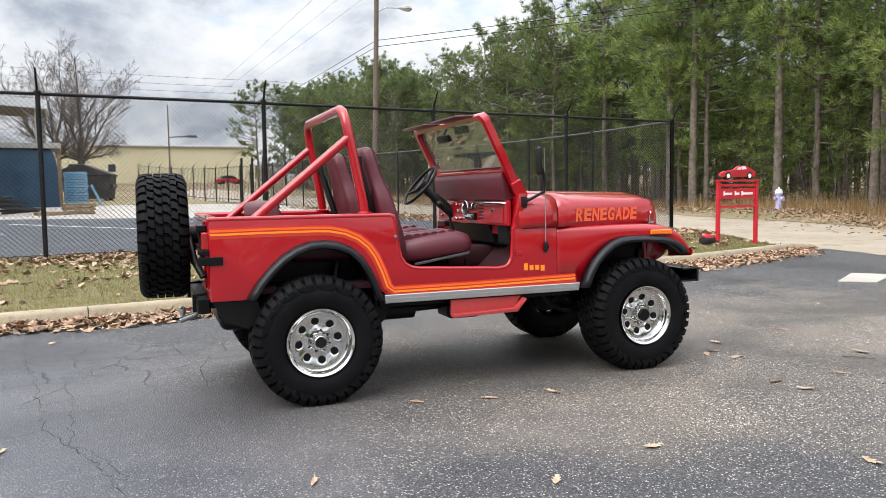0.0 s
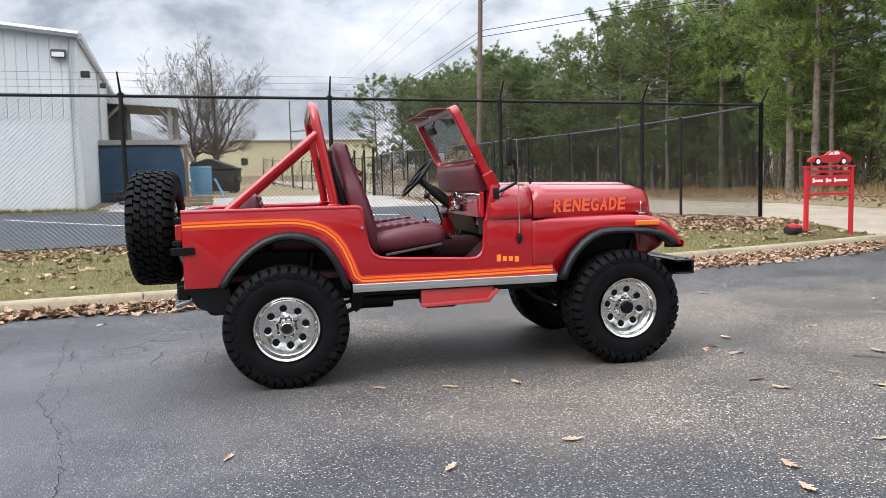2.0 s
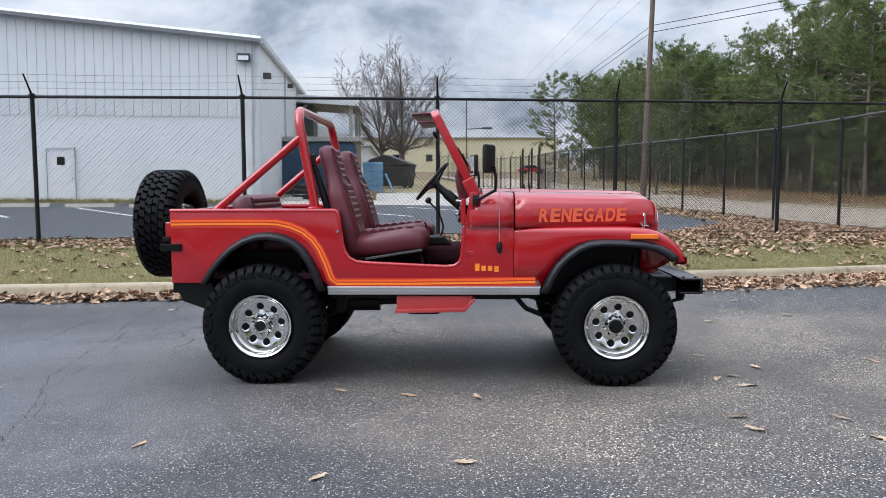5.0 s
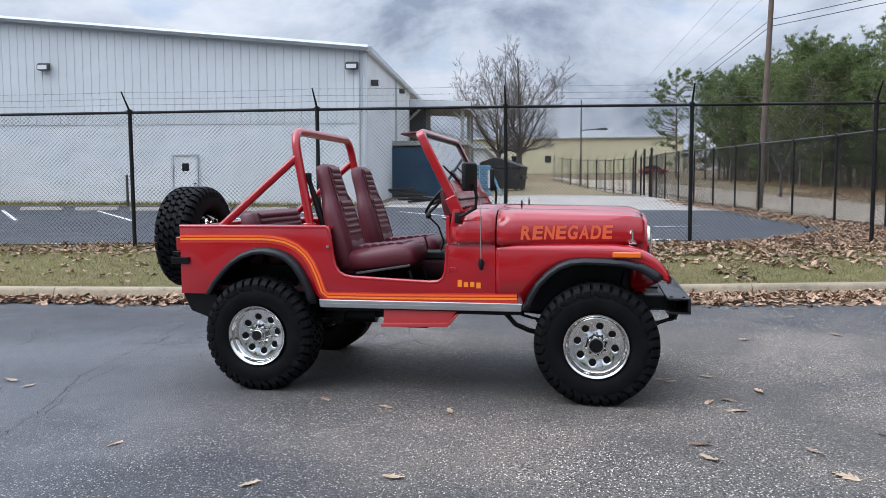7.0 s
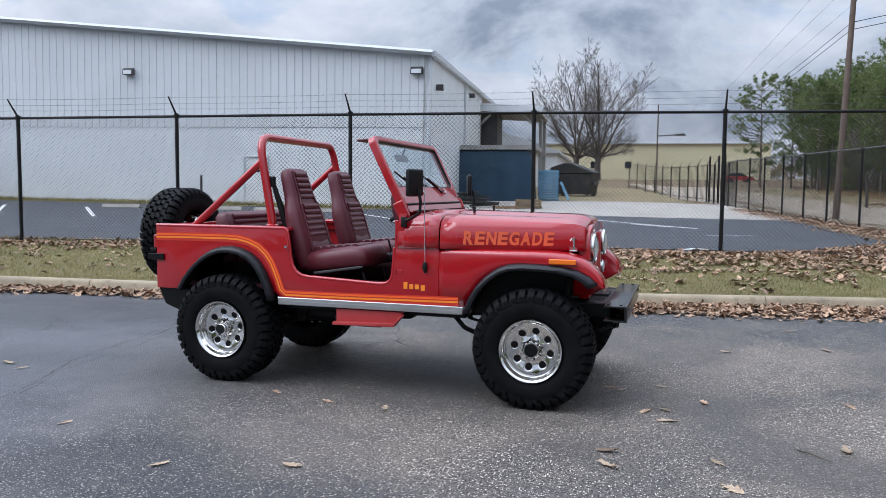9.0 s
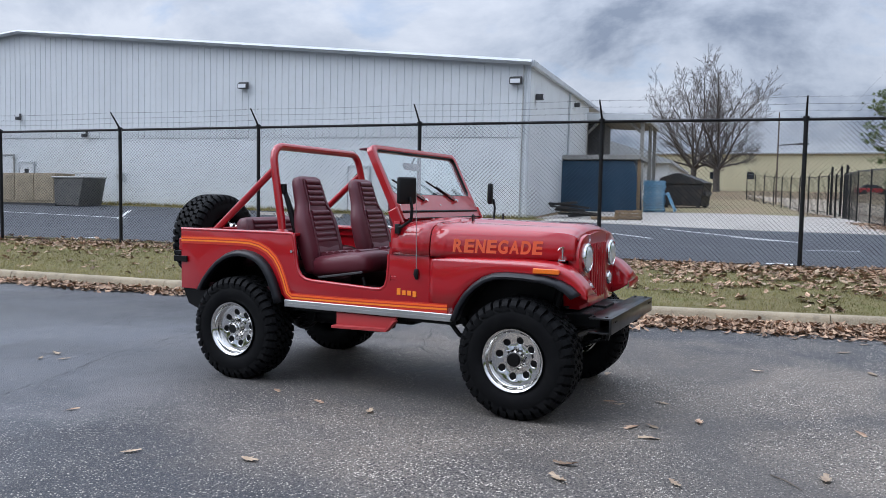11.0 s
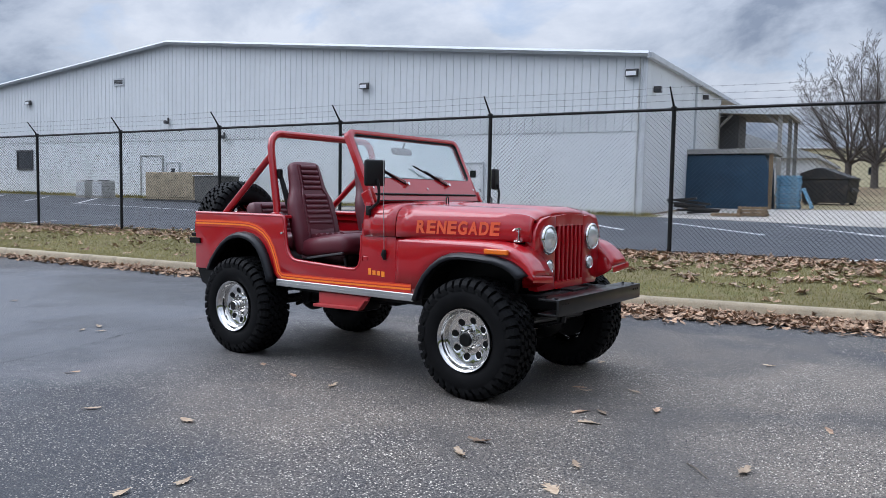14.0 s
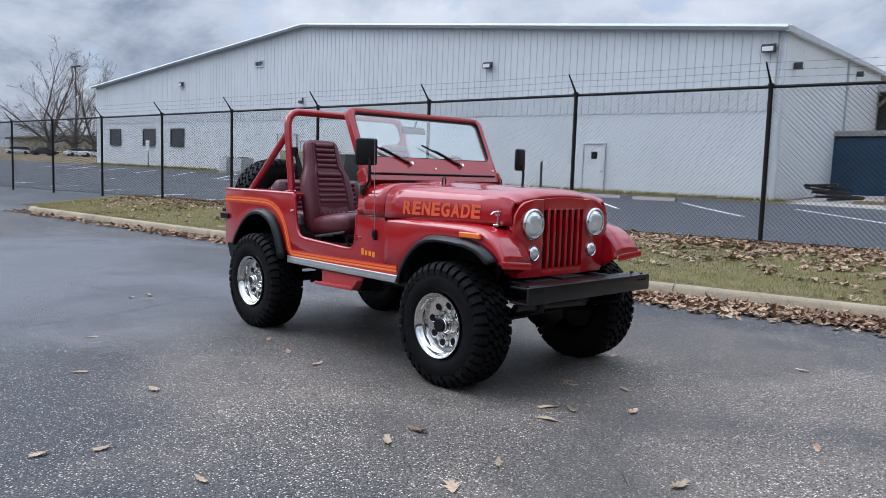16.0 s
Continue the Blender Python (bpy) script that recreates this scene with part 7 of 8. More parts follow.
def oval(hw, ht, n=20, k=4.0):
    """A rounded-rectangle ring of half width hw and half thickness ht."""
    out = []
    for i in range(n):
        q = 2 * math.pi * i / n
        c, s = math.cos(q), math.sin(q)
        out.append((hw * math.copysign(abs(c) ** (2 / k), c), ht * math.copysign(abs(s) ** (2 / k), s)))
    return out


def front_seat(y):
    seat = part("front_seat", bmesh.new(), M["vinyl"], car)
    bpy.data.objects.remove(seat)
    # backrest: sections up the lean
    lean = pose(0.6, y, 0.86, 0, -16.0, 0)
    sect = [(0.0, 0.215, 0.05), (0.02, 0.232, 0.068), (0.2, 0.243, 0.078), (0.38, 0.24, 0.074), (0.46, 0.224, 0.066), (0.52, 0.197, 0.058), (0.58, 0.18, 0.054), (0.68, 0.17, 0.052), (0.745, 0.16, 0.048), (0.772, 0.135, 0.037), (0.78, 0.1, 0.02)]
    bm = bmesh.new()
    rounded_pad(bm, [[(b, a, h) for a, b in oval(w, t)] for h, w, t in sect])
    back = part("backrest", bm, M["vinyl"], car, "burgundy high-backed bucket seat with ribbed padding", smooth=60, at=lean)
    # ribs across the front face
    for h0, w in [(0.24, 0.13), (0.285, 0.13), (0.33, 0.128), (0.375, 0.125), (0.42, 0.12), (0.465, 0.115)] + [(0.545, 0.098), (0.59, 0.096), (0.635, 0.094), (0.68, 0.092), (0.723, 0.088)]:
        bm = bmesh.new()
        rounded_pad(bm, [[(0.064 - (0.0 if h0 < 0.5 else 0.014) + dx, yy, h0 + dz) for dx, dz in ((-0.02, -0.021), (0.006, -0.021), (0.014, -0.012), (0.016, 0.0), (0.014, 0.012), (0.006, 0.021), (-0.02, 0.021))] for yy in (-w, w)])
        part("rib", bm, M["vinyl"], back, smooth=70)
    bm = bmesh.new()
    rounded_pad(bm, [[(0.064 + dx, yy, 0.11 + dz) for dx, dz in ((-0.02, -0.095), (0.004, -0.095), (0.012, -0.08), (0.014, 0.0), (0.012, 0.08), (0.004, 0.095), (-0.02, 0.095))] for yy in (-0.135, 0.135)])
    part("lumbar_pad", bm, M["vinyl"], back, smooth=70)
    for s in (-1, 1):
        bm = bmesh.new(); tube(bm, [(0.07, s * 0.15, 0.0), (0.076, s * 0.15, 0.3), (0.068, s * 0.14, 0.48), (0.058, s * 0.112, 0.54), (0.052, s * 0.106, 0.75)], 0.006, 6); part("piping", bm, M["vinyl"], back)
    # cushion
    bm = bmesh.new()
    sect = [(0.0, 0.2, 0.06, 0.905), (0.02, 0.222, 0.08, 0.908), (0.2, 0.235, 0.088, 0.93), (0.36, 0.24, 0.09, 0.952), (0.45, 0.236, 0.085, 0.956), (0.495, 0.222, 0.07, 0.953), (0.517, 0.19, 0.04, 0.95)]
    rounded_pad(bm, [[(0.59 + x, y + a, zc + b) for a, b in oval(w, t)] for x, w, t, zc in sect])
    cushion = part("seat_cushion", bm, M["vinyl"], car, smooth=60)
    for k in range(6):
        x = 0.67 + 0.062 * k
        bm = bmesh.new()
        zc = 0.93 + 0.09 * (x - 0.59) / 1.0
        rounded_pad(bm, [[(x + dx, yy, zc + 0.073 + dz) for dx, dz in ((-0.029, -0.02), (-0.029, 0.004), (-0.016, 0.012), (0, 0.014), (0.016, 0.012), (0.029, 0.004), (0.029, -0.02))] for yy in (y - 0.14, y + 0.14)])
        part("rib", bm, M["vinyl"], cushion, smooth=70)
    for s in (-1, 1):
        bm = bmesh.new(); box(bm, -0.2, 0.2, y + s * 0.225 - 0.01, y + s * 0.225 + 0.01, -0.009, 0.009, 0.004, m=pose(0.88, 0, 0.862, 0, -9, 0)); part("seat_rail", bm, M["dark_metal"], car)
        for xa, xb in ((0.72, 0.72), (1.06, 1.1)):
            bm = bmesh.new(); tube(bm, [(xa, y + s * 0.19, 0.85), (xb, y + s * 0.19, 0.73)], 0.012, 6); part("seat_leg", bm, M["black_paint"], car)


front_seat(-0.405)
front_seat(0.405)
# rear bench
lean = pose(-0.16, 0, 0.86, 0, -12, 0)
bm = bmesh.new()
rounded_pad(bm, [[(b * 1.0, a, h) for a, b in oval(w, t, 28, 8)] for h, w, t in ((0, 0.43, 0.05), (0.03, 0.455, 0.07), (0.3, 0.46, 0.075), (0.38, 0.452, 0.068), (0.41, 0.43, 0.04))])
bench = part("rear_bench", bm, M["vinyl"], car, "burgundy rear bench with ribbed backrest", smooth=60, at=lean)
for k in range(6):
    h0 = 0.14 + 0.045 * k
    bm = bmesh.new()
    rounded_pad(bm, [[(0.066 + dx, yy, h0 + dz) for dx, dz in ((-0.02, -0.021), (0.006, -0.021), (0.014, -0.012), (0.016, 0.0), (0.014, 0.012), (0.006, 0.021), (-0.02, 0.021))] for yy in (-0.38, 0.38)])
    part("rib", bm, M["vinyl"], bench, smooth=70)
bm = bmesh.new(); box(bm, -0.1, 0.32, -0.45, 0.45, 0.86, 1.0, 0.04, 3); part("rear_cushion", bm, M["vinyl"], car, smooth=50)

# ---- roll bar ----
hoop = []
for s, seq in ((-1, 1), (1, -1)):
    leg = [(0.36, s * 0.645, 1.0), (0.335, s * 0.645, 1.25), (0.265, s * 0.635, 1.63), (0.246, s * 0.628, 1.735)]
    bend = [(0.237, s * 0.61, 1.793), (0.231, s * 0.575, 1.831), (0.228, s * 0.525, 1.849)]
    hoop += (leg + bend) if s < 0 else (leg + bend)[::-1]
bm = bmesh.new(); tube(bm, hoop, 0.0315, 14); bar = part("roll_bar", bm, M["paint"], car, "red padded-looking steel roll bar", smooth=60)
for s in (-1, 1):
    bm = bmesh.new(); tube(bm, [(0.256, s * 0.635, 1.665), (-0.34, s * 0.635, 1.17), (-0.48, s * 0.64, 1.05)], 0.028, 12); part("brace", bm, M["paint"], bar, smooth=60)
    bm = bmesh.new(); lathe(bm, [(0.05, 0), (0.05, 0.012), (0.033, 0.02)], 14, "z", centre=(0.345, s * 0.655, 1.172)); part("flange", bm, M["paint"], bar)
    # belts on the hoop
    bm = bmesh.new()
    tube(bm, [(0.32, s * 0.60, 1.52), (0.38, s * 0.57, 1.3), (0.44, s * 0.56, 1.1), (0.47, s * 0.56, 0.95)], [0.016, 0.026, 0.026, 0.02], 8)
    part("seat_belt", bm, M["black_plastic"], bar, "black seat belt and reel", smooth=40)
    bm = bmesh.new(); box(bm, 0.30, 0.345, s * 0.605 - 0.02, s * 0.605 + 0.02, 1.47, 1.55, 0.008); part("belt_anchor", bm, M["black_plastic"], bar)
    bm = bmesh.new(); cyl(bm, (0.515, s * 0.735, 1.03), (0.515, s * 0.76, 1.03), 0.011, 8); part("striker", bm, M["chrome"], car)

# ---- wheels ----
TR, TW = 0.409, 0.30


def tyre_bm():
    """Mud tyre about the y axis: carcass and staggered lugs; outer side toward -y."""
    bm = bmesh.new()
    h = TW / 2
    lathe(bm, [(0.206, -h + 0.035), (0.222, -h + 0.012), (0.26, -h + 0.0), (0.31, -h - 0.004), (0.345, -h + 0.008), (0.368, -h + 0.024), (TR - 0.03, -h + 0.045), (TR - 0.022, -0.06), (TR - 0.021, 0.06), (TR - 0.03, h - 0.045), (0.368, h - 0.024), (0.345, h - 0.008), (0.31, h + 0.004), (0.26, h), (0.222, h - 0.012), (0.206, h - 0.035)], 60, "y", closed=True)
    return bm


def lug(bm, q, prof, spread):
    """One tread block: prof gives (along-axis, radius low, radius high, shift in angle)."""
    tops, lows = [], []
    for y, r0, r1, dq in prof:
        for sgn in (-1, 1):
            a = q + dq + sgn * spread
            tops.append(Vector((r1 * math.cos(a), y, r1 * math.sin(a))))
            lows.append(Vector((r0 * math.cos(q + dq + sgn * spread * 1.12), y, r0 * math.sin(q + dq + sgn * spread * 1.12))))
    vt, vl = [bm.verts.new(p) for p in tops], [bm.verts.new(p) for p in lows]
    n = len(prof)
    for i in range(n - 1):
        a, b, c, d = 2 * i, 2 * i + 1, 2 * i + 3, 2 * i + 2
        bm.faces.new((vt[a], vt[b], vt[c], vt[d]))
        bm.faces.new((vt[a], vt[d], vl[d], vl[a]))
        bm.faces.new((vt[b], vl[b], vl[c], vt[c]))
    bm.faces.new((vt[0], vl[0], vl[1], vt[1]))
    e = 2 * (n - 1)
    bm.faces.new((vt[e], vt[e + 1], vl[e + 1], vl[e]))


def tread_bm():
    bm = bmesh.new()
    N, h = 38, TW / 2
    pitch = 2 * math.pi / N
    for k in range(N):
        q = k * pitch
        for sgn, off in ((-1, 0.0), (1, 0.5)):
            long = (k % 2 == 0)
            o = off * pitch
            # shoulder lug that wraps onto the sidewall
            sw = 0.325 if long else 0.345
            lug(bm, q + o, [(sgn * (h + 0.003), sw, sw + 0.005, 0), (sgn * (h + 0.001), sw + 0.02, 0.366, 0.02 * pitch), (sgn * (h - 0.016), 0.355, 0.394, 0), (sgn * (h - 0.04), 0.368, TR - 0.003, 0), (sgn * (h - (0.064 if long else 0.052)), 0.372, TR, 0.1 * sgn * pitch)], pitch * 0.33)
            # stepped blocks toward the middle
            lug(bm, q + o + 0.42 * pitch, [(sgn * 0.088, 0.375, TR, 0.0), (sgn * 0.07, 0.375, TR, 0.16 * sgn * pitch), (sgn * 0.05, 0.375, TR, 0.2 * sgn * pitch)], pitch * 0.34)
            lug(bm, q + o - 0.1 * pitch, [(sgn * 0.045, 0.375, TR, 0.0), (sgn * 0.026, 0.375, TR, 0.3 * sgn * pitch), (sgn * 0.004, 0.375, TR, 0.36 * sgn * pitch)], pitch * 0.31)
            # angular studs low on the sidewall
            lug(bm, q + o + 0.5 * pitch, [(sgn * (h + 0.0), 0.322, 0.327, 0.0), (sgn * (h + 0.004), 0.334, 0.352, 0.25 * pitch)], pitch * 0.2)
    return bm


def rim_bm():
    """Eight-hole polished rim; the face toward -y."""
    bm = bmesh.new()
    h = TW / 2
    # outer lip and barrel
    lathe(bm, [(0.197, h - 0.03), (0.19, 0.0), (0.19, -h + 0.085), (0.194, -h + 0.045), (0.205, -h + 0.02), (0.213, -h + 0.006), (0.211, -h - 0.003), (0.203, -h + 0.0), (0.196, -h + 0.012), (0.19, -h + 0.02), (0.187, -h + 0.034), (0.18, -h + 0.04), (0.178, -h + 0.074)], 64, "y", caps=False)
    # face with holes
    n, hr, rc = 8, 0.0245, 0.124
    r_in, r_out = 0.066, 0.178

    def face_y(r):
        return -h + 0.082 + 0.01 * math.cos((r - r_in) / (r_out - r_in) * math.pi) - 0.012 * smoothstep(0.10, 0.066, r)
    seg = 24
    for k in range(n):
        qc = 2 * math.pi * (k + 0.5) / n
        c = (rc * math.cos(qc), rc * math.sin(qc))
        rings = []
        half = math.pi / n
        for j in range(seg):
            a = 2 * math.pi * j / seg + qc
            dx, dz = math.cos(a), math.sin(a)
            # march to the wedge boundary
            t = 0.0
            while t < 0.2:
                t += 0.0006
                x, z = c[0] + dx * t, c[1] + dz * t
                r, q = math.hypot(x, z), math.atan2(z, x) - qc
                q = (q + math.pi) % (2 * math.pi) - math.pi
                if r > r_out or r < r_in or abs(q) > half:
                    break
            ring = []
            for f in (0.0, 0.12, 0.5, 1.0):
                d = hr + (t - hr) * f
                x, z = c[0] + dx * d, c[1] + dz * d
                ring.append((x, face_y(math.hypot(x, z)) + (0.002 if f == 0 else 0), z))
            back = (c[0] + dx * hr, face_y(rc) + 0.03, c[1] + dz * hr)
            rings.append([back] + ring)
        loft(bm, rings + [rings[0]])
    bmesh.ops.remove_doubles(bm, verts=bm.verts, dist=0.0008)
    # hub ring
    lathe(bm, [(0.068, -h + 0.083), (0.06, -h + 0.074), (0.056, -h + 0.04), (0.05, -h + 0.032), (0.0005, -h + 0.032)], 40, "y", caps=False)
    # lug nuts
    for k in range(6):
        q = 2 * math.pi * k / 6
        cyl(bm, (0.079 * math.cos(q), -h + 0.09, 0.079 * math.sin(q)), (0.079 * math.cos(q), -h + 0.055, 0.079 * math.sin(q)), 0.0095, 6)
    return bm


def mesh_of(bm, mat, smooth):
    ob = part("tmp", bm, mat, None, smooth=smooth)
    me = ob.data
    bpy.data.objects.remove(ob)
    return me


me_tyre, me_tread, me_rim = mesh_of(tyre_bm(), M["rubber"], 60), mesh_of(tread_bm(), M["rubber"], None), mesh_of(rim_bm(), M["chrome"], 40)
for nm, me in (("tyre", me_tyre), ("tread", me_tread), ("rim", me_rim)):
    me.name = nm
me_drum = mesh_of(lathe(bmesh.new(), [(0.17, -0.06), (0.17, 0.05), (0.03, 0.06)], 32, "y"), M["black_paint"], 50)
me_cap_r = mesh_of(lathe(bmesh.new(), [(0.046, -0.1), (0.044, -0.138), (0.037, -0.144), (0.034, -0.138)], 28, "y", closed=True), M["chrome"], 50)
me_cap_c = mesh_of(lathe(bmesh.new(), [(0.034, -0.12), (0.033, -0.14), (0.0005, -0.141)], 24, "y"), M["black_plastic"], 50)
me_hub_f = mesh_of(lathe(bmesh.new(), [(0.046, -0.1), (0.046, -0.128), (0.04, -0.136), (0.0005, -0.137)], 24, "y"), M["black_paint"], 40)
WHY = 0.688                      # wheel centre from the middle line
for ax_x, front, zc in ((0.0, False, 0.398), (2.366, True, 0.4)):
    for s in (-1, 1):
        w = thing("wheel", None, "chrome eight-hole wheel with a chunky mud tyre")
        w.parent = car
        spin = {(0, -1): 14, (0, 1): 50, (1, -1): 33, (1, 1): 75}[(int(front), s)]
        w.matrix_basis = pose(ax_x, s * WHY, zc, 0, spin, 0 if s < 0 else 180)
        share("tyre", me_tyre, w, Matrix())
        share("tread", me_tread, w, Matrix())
        share("rim", me_rim, w, Matrix())
        share("brake_drum", me_drum, w, Matrix())
        if front:
            share("hub", me_hub_f, w, Matrix())
        else:
            share("cap_ring", me_cap_r, w, Matrix())
            share("cap", me_cap_c, w, Matrix())
spare = thing("spare_wheel", None, "spare mud tyre on a chrome wheel, mounted upright behind")
spare.parent = car
spare.matrix_basis = pose(-0.875, -0.067, 1.05, 0, 0, 90) @ pose(0, 0, 0, 0, 20, 0)
for nm, me in (("tyre", me_tyre), ("tread", me_tread), ("rim", me_rim)):
    share(nm, me, spare, pose(0, 0, 0, 0, 0, 180))
bm = bmesh.new(); tube(bm, [(-0.65, -0.45, 0.8), (-0.70, -0.4, 0.9), (-0.72, -0.067, 1.068), (-0.70, 0.3, 0.9), (-0.65, 0.4, 0.8)], 0.022, 8); cyl(bm, (-0.63, -0.067, 1.05), (-0.8, -0.067, 1.05), 0.06, 14); part("spare_carrier", bm, M["black_paint"], car, "black tubular spare carrier", smooth=50)
bm = bmesh.new(); tube(bm, [(-0.66, -0.6, 0.93), (-0.68, -0.6, 1.1)], 0.012, 6); box(bm, -0.69, -0.635, -0.62, -0.5, 1.09, 1.13, 0.006); part("carrier_latch", bm, M["black_paint"], car)

# ---- chassis ----
for s in (-1, 1):
    bm = bmesh.new()
    rail = [(-0.72, 0.63), (-0.4, 0.68), (0.1, 0.68), (0.45, 0.58), (1.7, 0.575), (2.1, 0.64), (2.85, 0.64)]
    rows = []
    for x, z in rail:
        rows.append([(x, s * 0.38 + a, z + b) for a, b in ((-0.035, -0.055), (0.035, -0.055), (0.035, 0.055), (-0.035, 0.055))])
    loft(bm, rows, closed_rows=True, caps=True)
    part("frame_rail", bm, M["black_paint"], car)
    for cx, l in ((0.0, 0.55), (2.366, 0.52)):
        for k in range(4):
            bm = bmesh.new()
            L = l - 0.1 * k
            pts = [(cx + L * (i / 6 - 1), 0.0) for i in range(13)]
            rows = [[(cx + L * (i / 6 - 1), s * 0.44 + a, 0.46 - 0.012 * k + 0.07 * ((i / 6 - 1) * L / l) ** 2 + b) for a, b in ((-0.028, -0.004), (0.028, -0.004), (0.028, 0.004), (-0.028, 0.004))] for i in range(13)]
            loft(bm, rows, closed_rows=True, caps=True)
            part("leaf_spring", bm, M["black_paint"], car)
        for e in (-1, 1):
            bm = bmesh.new(); tube(bm, [(cx + e * l, s * 0.44, 0.53), (cx + e * (l + 0.02), s * 0.44, 0.62)], 0.02, 6); part("shackle", bm, M["black_paint"], car)
        bm = bmesh.new(); tube(bm, [(cx + 0.12, s * 0.5, 0.42), (cx + 0.2, s * 0.46, 0.85)], 0.028, 10); part("shock_absorber", bm, M["black_paint"], car)
    bm = bmesh.new(); prism(bm, [(0.44, 0.6), (0.56, 0.6), (0.52, 0.45), (0.48, 0.42), (0.45, 0.45)], s * 0.47, s * 0.42, bevel=0.006); tube(bm, [(0.47, s * 0.46, 0.45), (0.38, s * 0.46, 0.415)], 0.016, 8); part("spring_hanger", bm, M["black_paint"], car)
    # body sill underside
    bm = bmesh.new(); box(bm, 0.44, 1.86, s * 0.6 - 0.03, s * 0.6 + 0.03, 0.56, 0.6); part("sill", bm, M["black_paint"], car)
    bm = bmesh.new(); prism(bm, [(-0.62, 0.676), (-0.36, 0.676), (-0.33, 0.56), (-0.42, 0.5), (-0.56, 0.55)], s * 0.725, s * 0.3); part("rear_sill", bm, M["black_paint"], car)
    bm = bmesh.new(); tube(bm, [(1.72, s * 0.44, 0.55), (1.8, s * 0.44, 0.46), (1.9, s * 0.44, 0.42), (2.2, s * 0.5, 0.38)], 0.018, 8); part("radius_arm", bm, M["black_paint"], car)
for cx in (0.0, 2.366):
    bm = bmesh.new(); tube(bm, [(cx, -0.62, 0.4), (cx, 0.62, 0.4)], 0.042, 12); part("axle", bm, M["black_paint"], car, smooth=50)
    bm = bmesh.new()
    lathe(bm, [(0.05, -0.16), (0.12, -0.07), (0.14, 0.0), (0.12, 0.07), (0.05, 0.16)], 18, "x", centre=(cx, 0.12 if cx < 1 else 0.25, 0.4)); part("differential", bm, M["black_paint"], car, smooth=60)
bm = bmesh.new(); tube(bm, [(0.12, 0.12, 0.42), (0.85, 0.05, 0.55)], 0.032, 10); tube(bm, [(2.25, 0.25, 0.42), (1.25, 0.15, 0.53)], 0.028, 10); part("prop_shaft", bm, M["black_paint"], car, smooth=50)
bm = bmesh.new(); box(bm, 0.82, 1.35, -0.3, 0.3, 0.46, 0.66, 0.05, 3); part("gearbox", bm, M["black_paint"], car, smooth=40)
bm = bmesh.new(); box(bm, 0.95, 1.2, -0.55, -0.3, 0.43, 0.55, 0.03, 2); part("skid_pan", bm, M["black_paint"], car)
bm = bmesh.new(); box(bm, -0.55, -0.25, -0.3, 0.45, 0.42, 0.66, 0.05, 3); part("fuel_tank", bm, M["black_paint"], car, smooth=40)
bm = bmesh.new(); box(bm, 1.75, 2.55, -0.36, 0.36, 0.55, 1.1, 0.04); part("engine_block", bm, M["dark_slot"], car)
bm = bmesh.new(); tube(bm, [(1.3, -0.33, 0.52), (0.7, -0.36, 0.5), (0.45, -0.4, 0.52)], 0.03, 10); tube(bm, [(0.75, -0.36, 0.5), (0.5, -0.37, 0.5)], 0.07, 12); part("exhaust", bm, M["black_paint"], car, smooth=50)
bm = bmesh.new(); tube(bm, [(2.52, -0.55, 0.42), (2.56, 0.2, 0.44), (2.52, 0.55, 0.42)], 0.016, 8); part("tie_rod", bm, M["black_paint"], car)
bm = bmesh.new(); tube(bm, [(2.6, -0.35, 0.5), (2.6, 0.45, 0.47)], 0.026, 10); part("steering_damper", bm, M["dark_metal"], car)
for s in (-1, 1):
    bm = bmesh.new(); tube(bm, [(2.86, s * 0.44, 0.6), (2.86, s * 0.44, 0.53), (2.78, s * 0.44, 0.5)], 0.014, 6); part("tow_hook", bm, M["black_paint"], car)
# rear cross member, hitch
bm = bmesh.new(); box(bm, -0.7, -0.62, -0.55, 0.55, 0.58, 0.68, 0.01); part("rear_crossmember", bm, M["black_paint"], car)
bm = bmesh.new(); tube(bm, [(-0.64, 0.0, 0.6), (-0.69, 0.0, 0.5), (-0.79, 0.0, 0.47)], 0.024, 8); lathe(bm, [(0.014, 0.47), (0.014, 0.51), (0.026, 0.53), (0.026, 0.55), (0.0005, 0.567)], 14, "z", centre=(-0.77, 0, 0)); part("tow_hitch", bm, M["trim_metal"], car, "steel tow ball and hitch", smooth=50)

# ---- door mirrors and aerial ----
for s in (-1, 1):
    bm = bmesh.new()
    mx, my = (1.53, 0.785) if s < 0 else (1.431, 0.985)
    tube(bm, [(1.44, s * 0.745, 1.24), (1.48, s * (my - 0.03), 1.25), (mx + 0.04, s * my, 1.3), (mx + 0.045, s * my, 1.38), (mx + 0.03, s * my, 1.46)], 0.011, 8)
    box(bm, 1.42, 1.46, s * 0.745 - 0.012, s * 0.745 + 0.012, 1.2, 1.27, 0.004)
    arm = part("mirror_arm", bm, M["black_plastic"], car, smooth=50)
    bm = bmesh.new(); box(bm, -0.019, 0.019, -0.08, 0.08, -0.095, 0.095, 0.017, 3); head = part("mirror_head", bm, M["black_plastic"], arm, "black square door mirror", smooth=50, at=pose(mx, s * my, 1.507, 0, 0, -22 if s < 0 else 17))
    bm = bmesh.new(); box(bm, -0.022, -0.0185, -0.066, 0.066, -0.08, 0.08); part("mirror_glass", bm, M["chrome"], head)
bm = bmesh.new(); tube(bm, [(1.60, -0.752, 0.94), (1.597, -0.757, 1.2), (1.59, -0.757, 1.6)], [0.003, 0.0028, 0.0018], 6)
aerial = part("aerial", bm, M["trim_metal"], car, "thin whip aerial")
